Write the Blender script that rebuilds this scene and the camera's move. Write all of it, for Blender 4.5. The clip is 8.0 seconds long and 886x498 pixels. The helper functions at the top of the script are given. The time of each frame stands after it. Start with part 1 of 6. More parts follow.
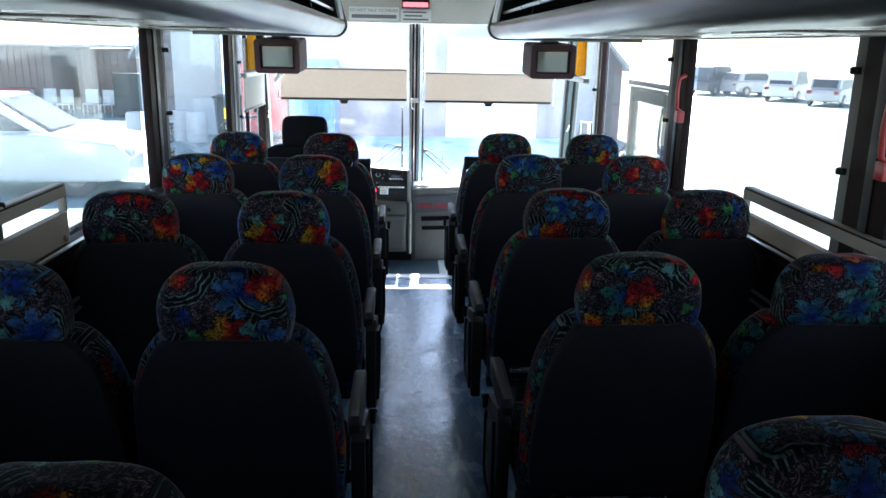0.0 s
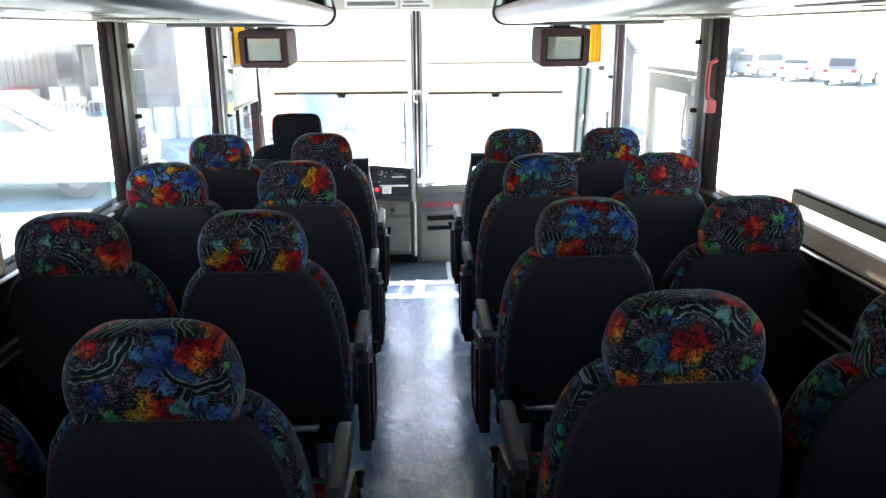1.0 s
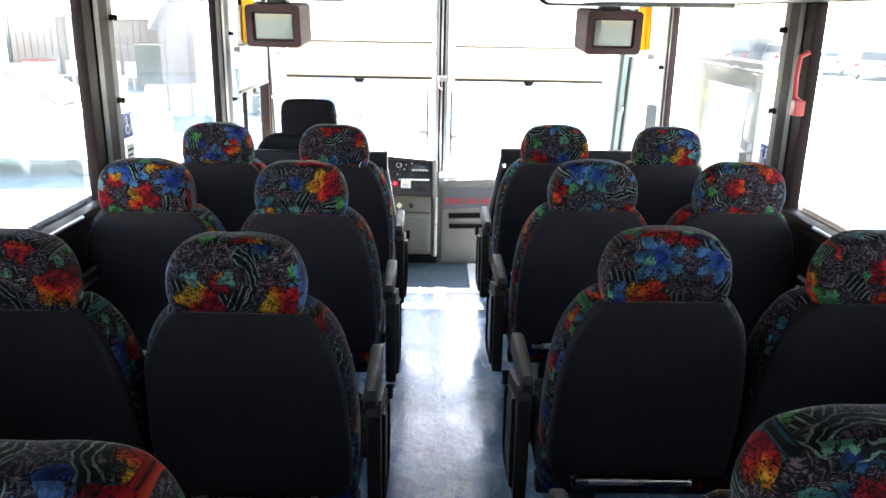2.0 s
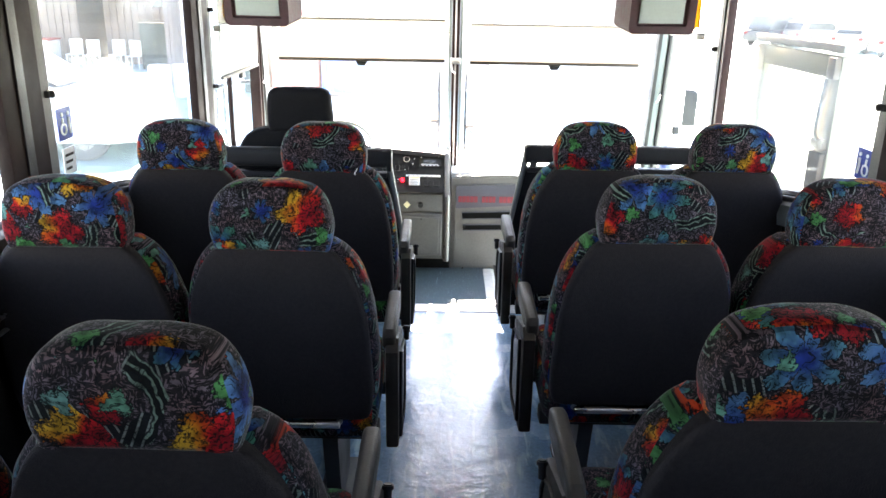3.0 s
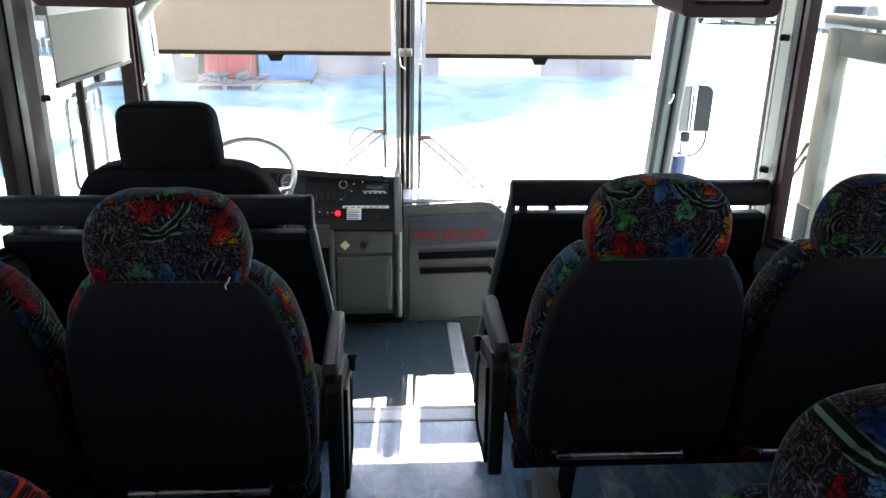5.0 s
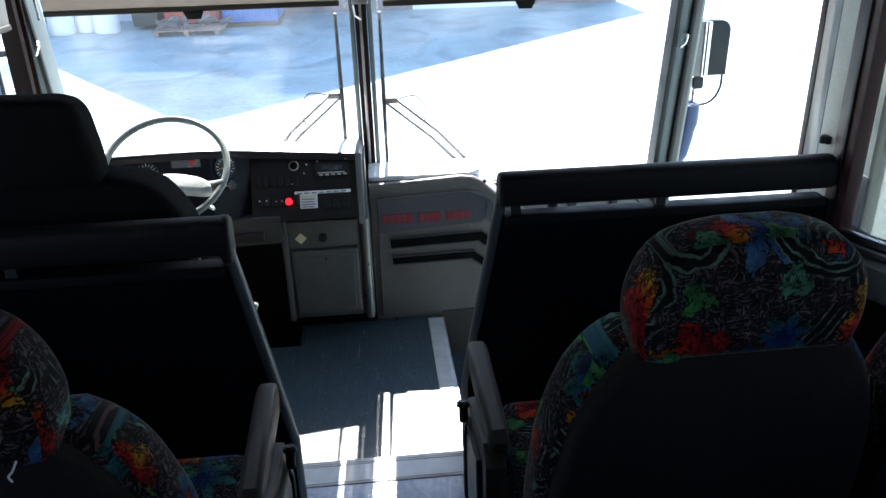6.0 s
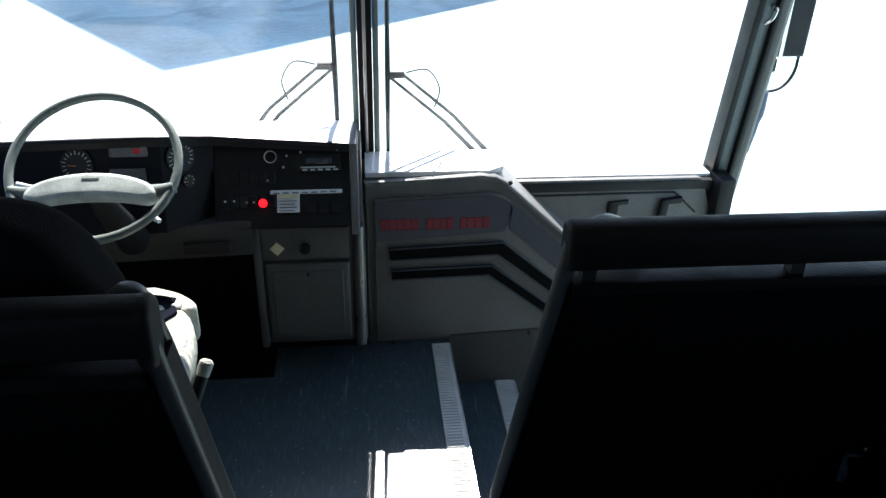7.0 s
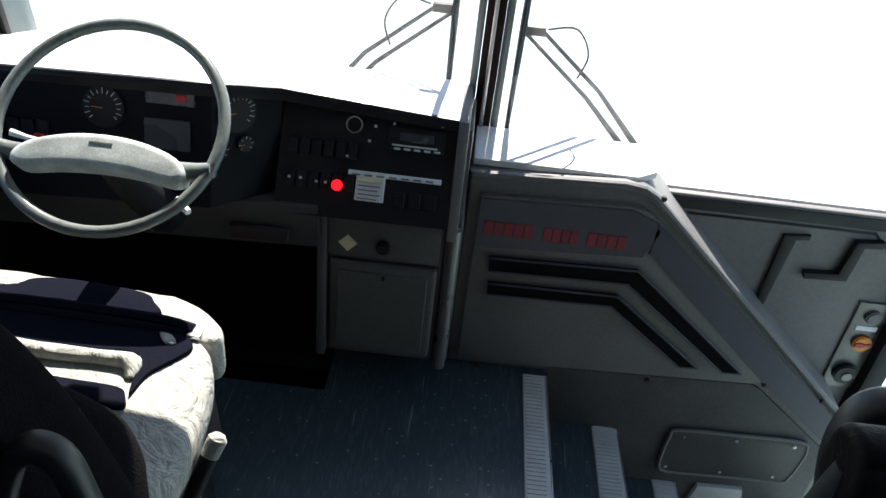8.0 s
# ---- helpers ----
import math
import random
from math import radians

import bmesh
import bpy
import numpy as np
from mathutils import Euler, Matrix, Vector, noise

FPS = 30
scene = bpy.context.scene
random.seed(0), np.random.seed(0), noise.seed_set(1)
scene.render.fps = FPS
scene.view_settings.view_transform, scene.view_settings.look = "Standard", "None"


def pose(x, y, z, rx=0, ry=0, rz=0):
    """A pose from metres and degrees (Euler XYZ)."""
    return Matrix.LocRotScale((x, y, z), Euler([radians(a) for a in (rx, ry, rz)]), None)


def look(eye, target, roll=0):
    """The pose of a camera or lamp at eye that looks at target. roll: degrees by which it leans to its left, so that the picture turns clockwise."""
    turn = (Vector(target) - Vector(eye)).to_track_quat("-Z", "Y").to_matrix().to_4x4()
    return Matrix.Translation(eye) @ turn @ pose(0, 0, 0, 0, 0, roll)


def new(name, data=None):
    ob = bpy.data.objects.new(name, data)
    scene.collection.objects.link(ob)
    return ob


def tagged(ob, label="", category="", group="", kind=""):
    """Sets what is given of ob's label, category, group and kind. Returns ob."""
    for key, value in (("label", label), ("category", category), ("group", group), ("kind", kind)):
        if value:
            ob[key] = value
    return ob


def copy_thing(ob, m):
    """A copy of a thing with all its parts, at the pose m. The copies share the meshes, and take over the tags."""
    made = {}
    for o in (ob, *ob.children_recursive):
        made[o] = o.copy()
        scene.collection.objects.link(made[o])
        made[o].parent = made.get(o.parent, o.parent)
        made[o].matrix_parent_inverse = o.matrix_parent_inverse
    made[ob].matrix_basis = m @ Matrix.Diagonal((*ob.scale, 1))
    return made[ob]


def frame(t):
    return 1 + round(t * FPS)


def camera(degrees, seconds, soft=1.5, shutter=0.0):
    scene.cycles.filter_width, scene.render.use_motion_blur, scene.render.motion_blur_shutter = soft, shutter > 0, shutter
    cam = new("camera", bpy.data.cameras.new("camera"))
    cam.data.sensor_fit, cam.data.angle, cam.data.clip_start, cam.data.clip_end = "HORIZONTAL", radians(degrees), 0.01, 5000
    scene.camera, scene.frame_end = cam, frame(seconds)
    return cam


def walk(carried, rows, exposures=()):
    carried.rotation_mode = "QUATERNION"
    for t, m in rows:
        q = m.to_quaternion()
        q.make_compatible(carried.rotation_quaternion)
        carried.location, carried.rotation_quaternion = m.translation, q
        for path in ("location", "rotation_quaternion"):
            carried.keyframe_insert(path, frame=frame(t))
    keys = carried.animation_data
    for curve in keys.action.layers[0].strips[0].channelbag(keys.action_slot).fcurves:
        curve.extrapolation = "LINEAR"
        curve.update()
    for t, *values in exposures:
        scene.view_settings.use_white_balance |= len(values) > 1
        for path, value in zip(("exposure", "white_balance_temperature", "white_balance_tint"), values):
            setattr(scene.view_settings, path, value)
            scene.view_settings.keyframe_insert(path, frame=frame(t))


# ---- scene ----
cam = camera(58.9, 8.0)
PATH = [
    (0, (-0.106, 0.171, 1.689), (-0.004, 2.103, 1.184), 1.1),
    (0.5, (-0.098, 0.33, 1.683), (-0.023, 2.264, 1.178), 1.0),
    (1, (-0.045, 0.561, 1.686), (0.023, 2.487, 1.153), -0.4),
    (1.5, (-0.068, 0.763, 1.666), (-0.032, 2.68, 1.098), 1.1),
    (1.7, (-0.084, 0.88, 1.671), (-0.049, 2.797, 1.101), 1.2),
    (2.8, (-0.066, 1.531, 1.665), (-0.051, 3.436, 1.057), 0.6),
    (3, (-0.086, 1.668, 1.649), (-0.082, 3.568, 1.025), 1.0),
    (3.5, (-0.112, 1.963, 1.66), (-0.007, 3.847, 0.998), 0.6),
    (4, (-0.069, 2.322, 1.651), (0.005, 4.219, 1.02), 0.9),
    (4.1, (-0.067, 2.361, 1.659), (-0.003, 4.263, 1.046), 1.6),
    (4.2, (-0.055, 2.439, 1.659), (-0.009, 4.348, 1.065), 1.5),
    (5.3, (-0.09, 3.053, 1.589), (0.057, 4.92, 0.889), 0.8),
    (5.5, (-0.054, 3.19, 1.611), (0.083, 5.052, 0.894), 0.5),
    (6, (0.003, 3.518, 1.59), (0.159, 5.334, 0.767), -1.6),
    (6.5, (-0.015, 3.866, 1.542), (0.172, 5.653, 0.665), -1.0),
    (7, (-0.029, 4.18, 1.529), (0.162, 5.935, 0.589), 1.2),
    (7.5, (-0.013, 4.522, 1.492), (0.062, 6.237, 0.467), 4.3),
    (8, (-0.072, 4.801, 1.451), (-0.079, 6.452, 0.322), 6.7),
]
EXPOSURES = [(0.0, 3.6, 6350, 11), (0.6, 4.25, 6800, 13), (1.0, 4.6, 7200, 15), (1.7, 4.95, 7500, 16), (2.8, 5.1, 7800, 17), (4.2, 4.45, 7800, 17), (5.3, 2.95, 6900, 14), (6.5, 2.15, 6300, 10), (7.0, 1.8, 6300, 8), (8.0, 1.6, 6600, 10)]
walk(cam, [(t, look(eye, target, roll)) for t, eye, target, roll in PATH], EXPOSURES)

# ---- world and sun ----
world = bpy.data.worlds.new("sky")
scene.world = world
world.use_nodes = True
wn = world.node_tree.nodes
sky = wn.new("ShaderNodeTexSky")
sky.sky_type = 'NISHITA'
sky.sun_disc = False
sky.sun_elevation = radians(48)
sky.sun_rotation = radians(4)
sky.dust_density = 0.4
sky.ozone_density = 2.0
wn["Background"].inputs["Strength"].default_value = 0.12
world.node_tree.links.new(sky.outputs[0], wn["Background"].inputs["Color"])
sun_data = bpy.data.lights.new("sun", 'SUN')
sun_data.energy = 5.0
sun_data.angle = radians(0.53)
sun_data.color = (1.0, 0.95, 0.88)
sun = new("sun", sun_data)
sun.matrix_world = look((0.56, 10, 11.15), (0, 0, 0))

# ---- materials ----


def mat(name, color=(0.5, 0.5, 0.5), rough=0.6, metal=0.0, var=0.15, scale=8.0, bump=0.0, bump_scale=60.0, coat=0.0, spec=0.5, rough_var=0.1):
    """A surface with stains at a large scale, grain at a small one and fine relief."""
    m = bpy.data.materials.new(name)
    m.use_nodes = True
    nt = m.node_tree
    n, ln = nt.nodes, nt.links
    b = n["Principled BSDF"]
    b.inputs["Metallic"].default_value = metal
    b.inputs["Coat Weight"].default_value = coat
    b.inputs["Specular IOR Level"].default_value = spec
    tc = n.new("ShaderNodeTexCoord")
    big = n.new("ShaderNodeTexNoise")
    big.inputs["Scale"].default_value = scale
    big.inputs["Detail"].default_value = 4
    fine = n.new("ShaderNodeTexNoise")
    fine.inputs["Scale"].default_value = scale * 14
    fine.inputs["Detail"].default_value = 3
    for t in (big, fine):
        ln.new(tc.outputs["Object"], t.inputs["Vector"])
    mx = n.new("ShaderNodeMath")
    mx.operation = 'ADD'
    ln.new(big.outputs["Fac"], mx.inputs[0])
    ln.new(fine.outputs["Fac"], mx.inputs[1])
    mr = n.new("ShaderNodeMapRange")
    mr.inputs["From Min"].default_value, mr.inputs["From Max"].default_value = 0.6, 1.4
    mr.inputs["To Min"].default_value, mr.inputs["To Max"].default_value = 1 - var, 1 + var
    ln.new(mx.outputs[0], mr.inputs["Value"])
    vm = n.new("ShaderNodeVectorMath")
    vm.operation = 'SCALE'
    vm.inputs[0].default_value = color
    ln.new(mr.outputs[0], vm.inputs["Scale"])
    ln.new(vm.outputs[0], b.inputs["Base Color"])
    rr = n.new("ShaderNodeMapRange")
    rr.inputs["From Min"].default_value, rr.inputs["From Max"].default_value = 0.3, 0.7
    rr.inputs["To Min"].default_value = max(0.02, rough - rough_var)
    rr.inputs["To Max"].default_value = min(1.0, rough + rough_var)
    ln.new(big.outputs["Fac"], rr.inputs["Value"])
    ln.new(rr.outputs[0], b.inputs["Roughness"])
    if bump:
        bt = n.new("ShaderNodeTexNoise")
        bt.inputs["Scale"].default_value = bump_scale
        bt.inputs["Detail"].default_value = 3
        ln.new(tc.outputs["Object"], bt.inputs["Vector"])
        bp = n.new("ShaderNodeBump")
        bp.inputs["Strength"].default_value = bump
        bp.inputs["Distance"].default_value = 0.01
        ln.new(bt.outputs["Fac"], bp.inputs["Height"])
        ln.new(bp.outputs[0], b.inputs["Normal"])
    return m


def ribbed(name, color, rough, axis, pitch, strength=0.6):
    """A ribbed rubber sheet, its ribs running across the given axis."""
    m = mat(name, color, rough, var=0.08, scale=31.0, rough_var=0.0)
    n, ln = m.node_tree.nodes, m.node_tree.links
    tc = n["Texture Coordinate"]
    w = n.new("ShaderNodeTexWave")
    w.wave_type = 'BANDS'
    w.bands_direction = axis
    w.inputs["Scale"].default_value = 0.314 / pitch
    ln.new(tc.outputs["Object"], w.inputs["Vector"])
    bp = n.new("ShaderNodeBump")
    bp.inputs["Strength"].default_value = strength
    bp.inputs["Distance"].default_value = 0.003
    ln.new(w.outputs["Fac"], bp.inputs["Height"])
    ln.new(bp.outputs[0], n["Principled BSDF"].inputs["Normal"])
    return m


def print_fabric(name):
    """Dark plush with a tropical print: scribbled ground, line work, blue fronds, green buds, red and orange flowers."""
    m = bpy.data.materials.new(name)
    m.use_nodes = True
    nt = m.node_tree
    n, ln = nt.nodes, nt.links
    b = n["Principled BSDF"]
    b.inputs["Roughness"].default_value = 0.9
    b.inputs["Specular IOR Level"].default_value = 0.1
    b.inputs["Sheen Weight"].default_value = 0.10
    b.inputs["Sheen Roughness"].default_value = 0.25

    def calc(op, a, c=0.0, e=0.0):
        k = n.new("ShaderNodeMath")
        k.operation = op
        for i, v in enumerate((a, c, e)):
            if isinstance(v, (int, float)):
                k.inputs[i].default_value = v
            else:
                ln.new(v, k.inputs[i])
        return k.outputs[0]

    def step(sock, lo, hi):
        r = n.new("ShaderNodeMapRange")
        r.inputs["From Min"].default_value, r.inputs["From Max"].default_value = lo, hi
        ln.new(sock, r.inputs["Value"])
        return r.outputs[0]

    def mix(fac, a, c):
        k = n.new("ShaderNodeMix")
        k.data_type = 'RGBA'
        ln.new(fac, k.inputs[0])
        for i, v in ((6, a), (7, c)):
            if isinstance(v, tuple):
                k.inputs[i].default_value = (*v, 1)
            else:
                ln.new(v, k.inputs[i])
        return k.outputs[2]

    def ramp(fac, stops):
        r = n.new("ShaderNodeValToRGB")
        cr = r.color_ramp
        cr.elements[0].position, cr.elements[0].color = stops[0][0], (*stops[0][1], 1)
        cr.elements[1].position, cr.elements[1].color = stops[-1][0], (*stops[-1][1], 1)
        for p, c in stops[1:-1]:
            cr.elements.new(p).color = (*c, 1)
        ln.new(fac, r.inputs[0])
        return r.outputs[0]

    # the cloth's own two directions; each piece is cut from another place of the roll
    tc, oi, sx = n.new("ShaderNodeTexCoord"), n.new("ShaderNodeObjectInfo"), n.new("ShaderNodeSeparateXYZ")
    ln.new(tc.outputs["Object"], sx.inputs[0])
    sn = n.new("ShaderNodeSeparateXYZ")
    ln.new(tc.outputs["Normal"], sn.inputs[0])
    flank = calc('GREATER_THAN', calc('ABSOLUTE', sn.outputs[0]), 0.78)
    crown = calc('GREATER_THAN', calc('ABSOLUTE', sn.outputs[2]), 0.82)

    def chosen(pick, a, c):
        return calc('ADD', calc('MULTIPLY', c, pick), calc('MULTIPLY', a, calc('SUBTRACT', 1.0, pick)))

    # panels are sewn from pieces: back and front, flanks, crown
    cloth = n.new("ShaderNodeCombineXYZ")
    ln.new(calc('ADD', chosen(flank, sx.outputs[0], sx.outputs[1]), calc('MULTIPLY', oi.outputs["Random"], 17.3)), cloth.inputs[0])
    ln.new(calc('ADD', chosen(crown, sx.outputs[2], sx.outputs[1]), calc('MULTIPLY', oi.outputs["Random"], 7.1)), cloth.inputs[1])
    P = cloth.outputs[0]

    def moved(vec, scale=(1, 1, 1), by=(0, 0, 0), turn=0.0):
        k = n.new("ShaderNodeMapping")
        k.inputs["Scale"].default_value = scale
        k.inputs["Location"].default_value = by
        k.inputs["Rotation"].default_value = (0, 0, radians(turn))
        ln.new(vec, k.inputs["Vector"])
        return k.outputs[0]

    def noise_tex(scale, detail=2.0, vec=None, dist=0.0):
        t = n.new("ShaderNodeTexNoise")
        t.noise_dimensions = '2D'
        t.inputs["Scale"].default_value, t.inputs["Detail"].default_value, t.inputs["Distortion"].default_value = scale, detail, dist
        ln.new(vec or P, t.inputs["Vector"])
        return t

    wob = noise_tex(38, 2)
    pw = n.new("ShaderNodeVectorMath")
    pw.operation = 'MULTIPLY_ADD'
    ln.new(wob.outputs["Color"], pw.inputs[0])
    pw.inputs[1].default_value = (0.016, 0.016, 0.0)
    ln.new(P, pw.inputs[2])
    W = pw.outputs[0]
    fray = calc('SUBTRACT', noise_tex(170, 4).outputs["Fac"], 0.5)

    def motif(scale, by, randomness=0.9):
        """Distance, angle and two chance numbers about the nearest motif's middle."""
        vec = moved(W, by=by)
        vo = n.new("ShaderNodeTexVoronoi")
        vo.voronoi_dimensions = '2D'
        vo.inputs["Scale"].default_value = scale
        vo.inputs["Randomness"].default_value = randomness
        ln.new(vec, vo.inputs["Vector"])
        d = n.new("ShaderNodeVectorMath")
        d.operation = 'SUBTRACT'
        ln.new(vec, d.inputs[0])
        ln.new(vo.outputs["Position"], d.inputs[1])
        ds, cs = n.new("ShaderNodeSeparateXYZ"), n.new("ShaderNodeSeparateColor")
        ln.new(d.outputs[0], ds.inputs[0])
        ln.new(vo.outputs["Color"], cs.inputs[0])
        r = calc('SQRT', calc('ADD', calc('MULTIPLY', ds.outputs[0], ds.outputs[0]), calc('MULTIPLY', ds.outputs[1], ds.outputs[1])))
        return r, calc('ARCTAN2', ds.outputs[1], ds.outputs[0]), cs.outputs[0], cs.outputs[1]

    def inside(depth, edge=0.0012):
        return step(depth, 0.0, edge)

    # woven scribble of black and mauve: short strokes, now across, now upright
    across = noise_tex(1, 1, moved(W, (95, 330, 1)))
    upright = noise_tex(1, 1, moved(W, (330, 95, 1)))
    ck = n.new("ShaderNodeTexNoise")
    ck.noise_dimensions = '2D'
    ck.inputs["Scale"].default_value = 62
    ck.inputs["Detail"].default_value = 0
    ln.new(P, ck.inputs["Vector"])
    pick = step(ck.outputs["Fac"], 0.49, 0.51)
    stroke = calc('ADD', calc('MULTIPLY', step(across.outputs["Fac"], 0.52, 0.60), pick), calc('MULTIPLY', step(upright.outputs["Fac"], 0.52, 0.60), calc('SUBTRACT', 1.0, pick)))
    tone = mix(step(noise_tex(11, 1).outputs["Fac"], 0.35, 0.65), (0.128, 0.078, 0.086), (0.092, 0.080, 0.106))
    col = mix(stroke, (0.013, 0.010, 0.013), tone)
    # groups of thin parallel lines on black
    for turn, by in ((28, (0.31, 0.7, 0)), (-17, (1.9, 2.2, 0))):
        wv = n.new("ShaderNodeTexWave")
        wv.wave_type, wv.bands_direction = 'BANDS', 'X'
        wv.inputs["Scale"].default_value = 26
        wv.inputs["Distortion"].default_value = 2.2
        wv.inputs["Detail"].default_value = 0.6
        wv.inputs["Detail Scale"].default_value = 0.5
        ln.new(moved(P, by=by, turn=turn), wv.inputs["Vector"])
        where = step(noise_tex(13, 0.5, moved(P, by=by)).outputs["Fac"], 0.70, 0.715)
        line = step(wv.outputs["Fac"], 0.80, 0.92)
        col = mix(where, col, mix(line, (0.004, 0.005, 0.007), (0.140, 0.165, 0.158)))
    # fronds with fingers, deep blue at the stem and pale at the tips
    r, th, c1, c2 = motif(8.2, (5.3, 1.7, 0))
    finger = calc('POWER', calc('ABSOLUTE', calc('SINE', calc('ADD', calc('MULTIPLY', th, 3.5), calc('MULTIPLY', c1, 6.28)))), 0.7)
    reach = calc('MULTIPLY', calc('MULTIPLY_ADD', finger, 0.044, 0.012), calc('MULTIPLY', step(c2, 0.12, 0.74), 1.12))
    depth = calc('SUBTRACT', calc('MULTIPLY_ADD', fray, 0.024, reach), r)
    col = mix(inside(calc('ADD', depth, 0.004)), col, (0.004, 0.005, 0.009))
    tint = mix(step(c1, 0.35, 0.65), (0.035, 0.165, 0.115), (0.050, 0.140, 0.27))
    blue = mix(step(calc('ADD', r, calc('MULTIPLY', fray, 0.02)), 0.010, 0.052), (0.006, 0.020, 0.14), tint)
    col = mix(inside(depth), col, blue)
    # curling contour lines round the flowers, then the flowers
    r, th, c1, c2 = motif(5.9, (0, 0, 0))
    ring = step(calc('SINE', calc('MULTIPLY', r, 560.0)), 0.45, 0.75)
    sweep = step(calc('SINE', calc('MULTIPLY_ADD', c1, 9.0, th)), 0.45, 0.60)
    band = calc('MULTIPLY', step(r, 0.054, 0.056), calc('SUBTRACT', 1.0, step(r, 0.082, 0.084)))
    col = mix(calc('MULTIPLY', band, sweep), col, mix(ring, (0.004, 0.005, 0.006), (0.120, 0.180, 0.150)))
    petal = calc('ABSOLUTE', calc('SINE', calc('ADD', calc('MULTIPLY', th, 2.5), calc('MULTIPLY', c1, 6.28))))
    reach = calc('MULTIPLY', calc('MULTIPLY_ADD', petal, 0.018, 0.035), calc('MULTIPLY_ADD', c2, 0.62, 0.50))
    depth = calc('SUBTRACT', calc('MULTIPLY_ADD', fray, 0.036, reach), r)
    col = mix(inside(calc('ADD', depth, 0.0035)), col, (0.005, 0.004, 0.005))
    side = calc('MULTIPLY', calc('SINE', calc('MULTIPLY_ADD', c2, 6.28, th)), 0.40)
    heat = calc('ADD', calc('ADD', calc('MULTIPLY', noise_tex(24, 1).outputs["Fac"], 0.55), calc('MULTIPLY', r, 4.6)), calc('MULTIPLY_ADD', c1, 0.24, side))
    petals = ramp(heat, [(0.25, (0.20, 0.004, 0.010)), (0.58, (0.42, 0.010, 0.014)), (0.78, (0.46, 0.050, 0.010)), (0.92, (0.46, 0.14, 0.012)), (1.0, (0.42, 0.22, 0.02))])
    veins = step(calc('ADD', calc('SINE', calc('MULTIPLY_ADD', noise_tex(60, 3).outputs["Fac"], 22.0, calc('MULTIPLY', th, 7.0))), calc('MULTIPLY', fray, 3.2)), 0.45, 0.85)
    petals = mix(calc('MULTIPLY', veins, 0.85), petals, (0.010, 0.005, 0.005))
    col = mix(inside(depth, 0.003), col, petals)
    # green buds
    r, th, c1, c2 = motif(11.0, (2.6, 7.9, 0))
    lobes = calc('SINE', calc('ADD', calc('MULTIPLY', th, 3.0), calc('MULTIPLY', c1, 6.28)))
    reach = calc('MULTIPLY', calc('MULTIPLY_ADD', lobes, 0.005, 0.0185), step(c2, 0.25, 0.75))
    depth = calc('SUBTRACT', calc('MULTIPLY_ADD', fray, 0.024, reach), r)
    col = mix(inside(calc('ADD', depth, 0.002)), col, (0.004, 0.006, 0.005))
    green = mix(step(c1, 0.3, 0.7), (0.045, 0.19, 0.060), (0.085, 0.20, 0.19))
    col = mix(inside(depth, 0.002), col, green)
    # black ink scribbled over everything
    ink = calc('SUBTRACT', 1.0, step(calc('ABSOLUTE', calc('SUBTRACT', noise_tex(58, 3, W, 0.6).outputs["Fac"], 0.5)), 0.010, 0.028))
    col = mix(calc('MULTIPLY', ink, 0.9), col, (0.004, 0.004, 0.006))
    soft = n.new("ShaderNodeMapRange")
    soft.inputs["From Min"].default_value, soft.inputs["From Max"].default_value = 0.3, 0.7
    soft.inputs["To Min"].default_value, soft.inputs["To Max"].default_value = 0.45, 1.35
    ln.new(noise_tex(48, 2).outputs["Fac"], soft.inputs["Value"])
    shade = n.new("ShaderNodeVectorMath")
    shade.operation = 'SCALE'
    ln.new(col, shade.inputs[0])
    ln.new(soft.outputs[0], shade.inputs["Scale"])
    col = shade.outputs[0]
    # pile worn a little lighter and darker in patches
    worn = n.new("ShaderNodeVectorMath")
    worn.operation = 'SCALE'
    ln.new(col, worn.inputs[0])
    wr = n.new("ShaderNodeMapRange")
    wr.inputs["From Min"].default_value, wr.inputs["From Max"].default_value = 0.3, 0.7
    wr.inputs["To Min"].default_value, wr.inputs["To Max"].default_value = 0.47, 0.82
    ln.new(noise_tex(16, 4).outputs["Fac"], wr.inputs["Value"])
    ln.new(wr.outputs[0], worn.inputs["Scale"])
    ln.new(worn.outputs[0], b.inputs["Base Color"])
    bp = n.new("ShaderNodeBump")
    bp.inputs["Strength"].default_value = 0.25
    bp.inputs["Distance"].default_value = 0.003
    ln.new(noise_tex(260, 2).outputs["Fac"], bp.inputs["Height"])
    ln.new(bp.outputs[0], b.inputs["Normal"])
    return m


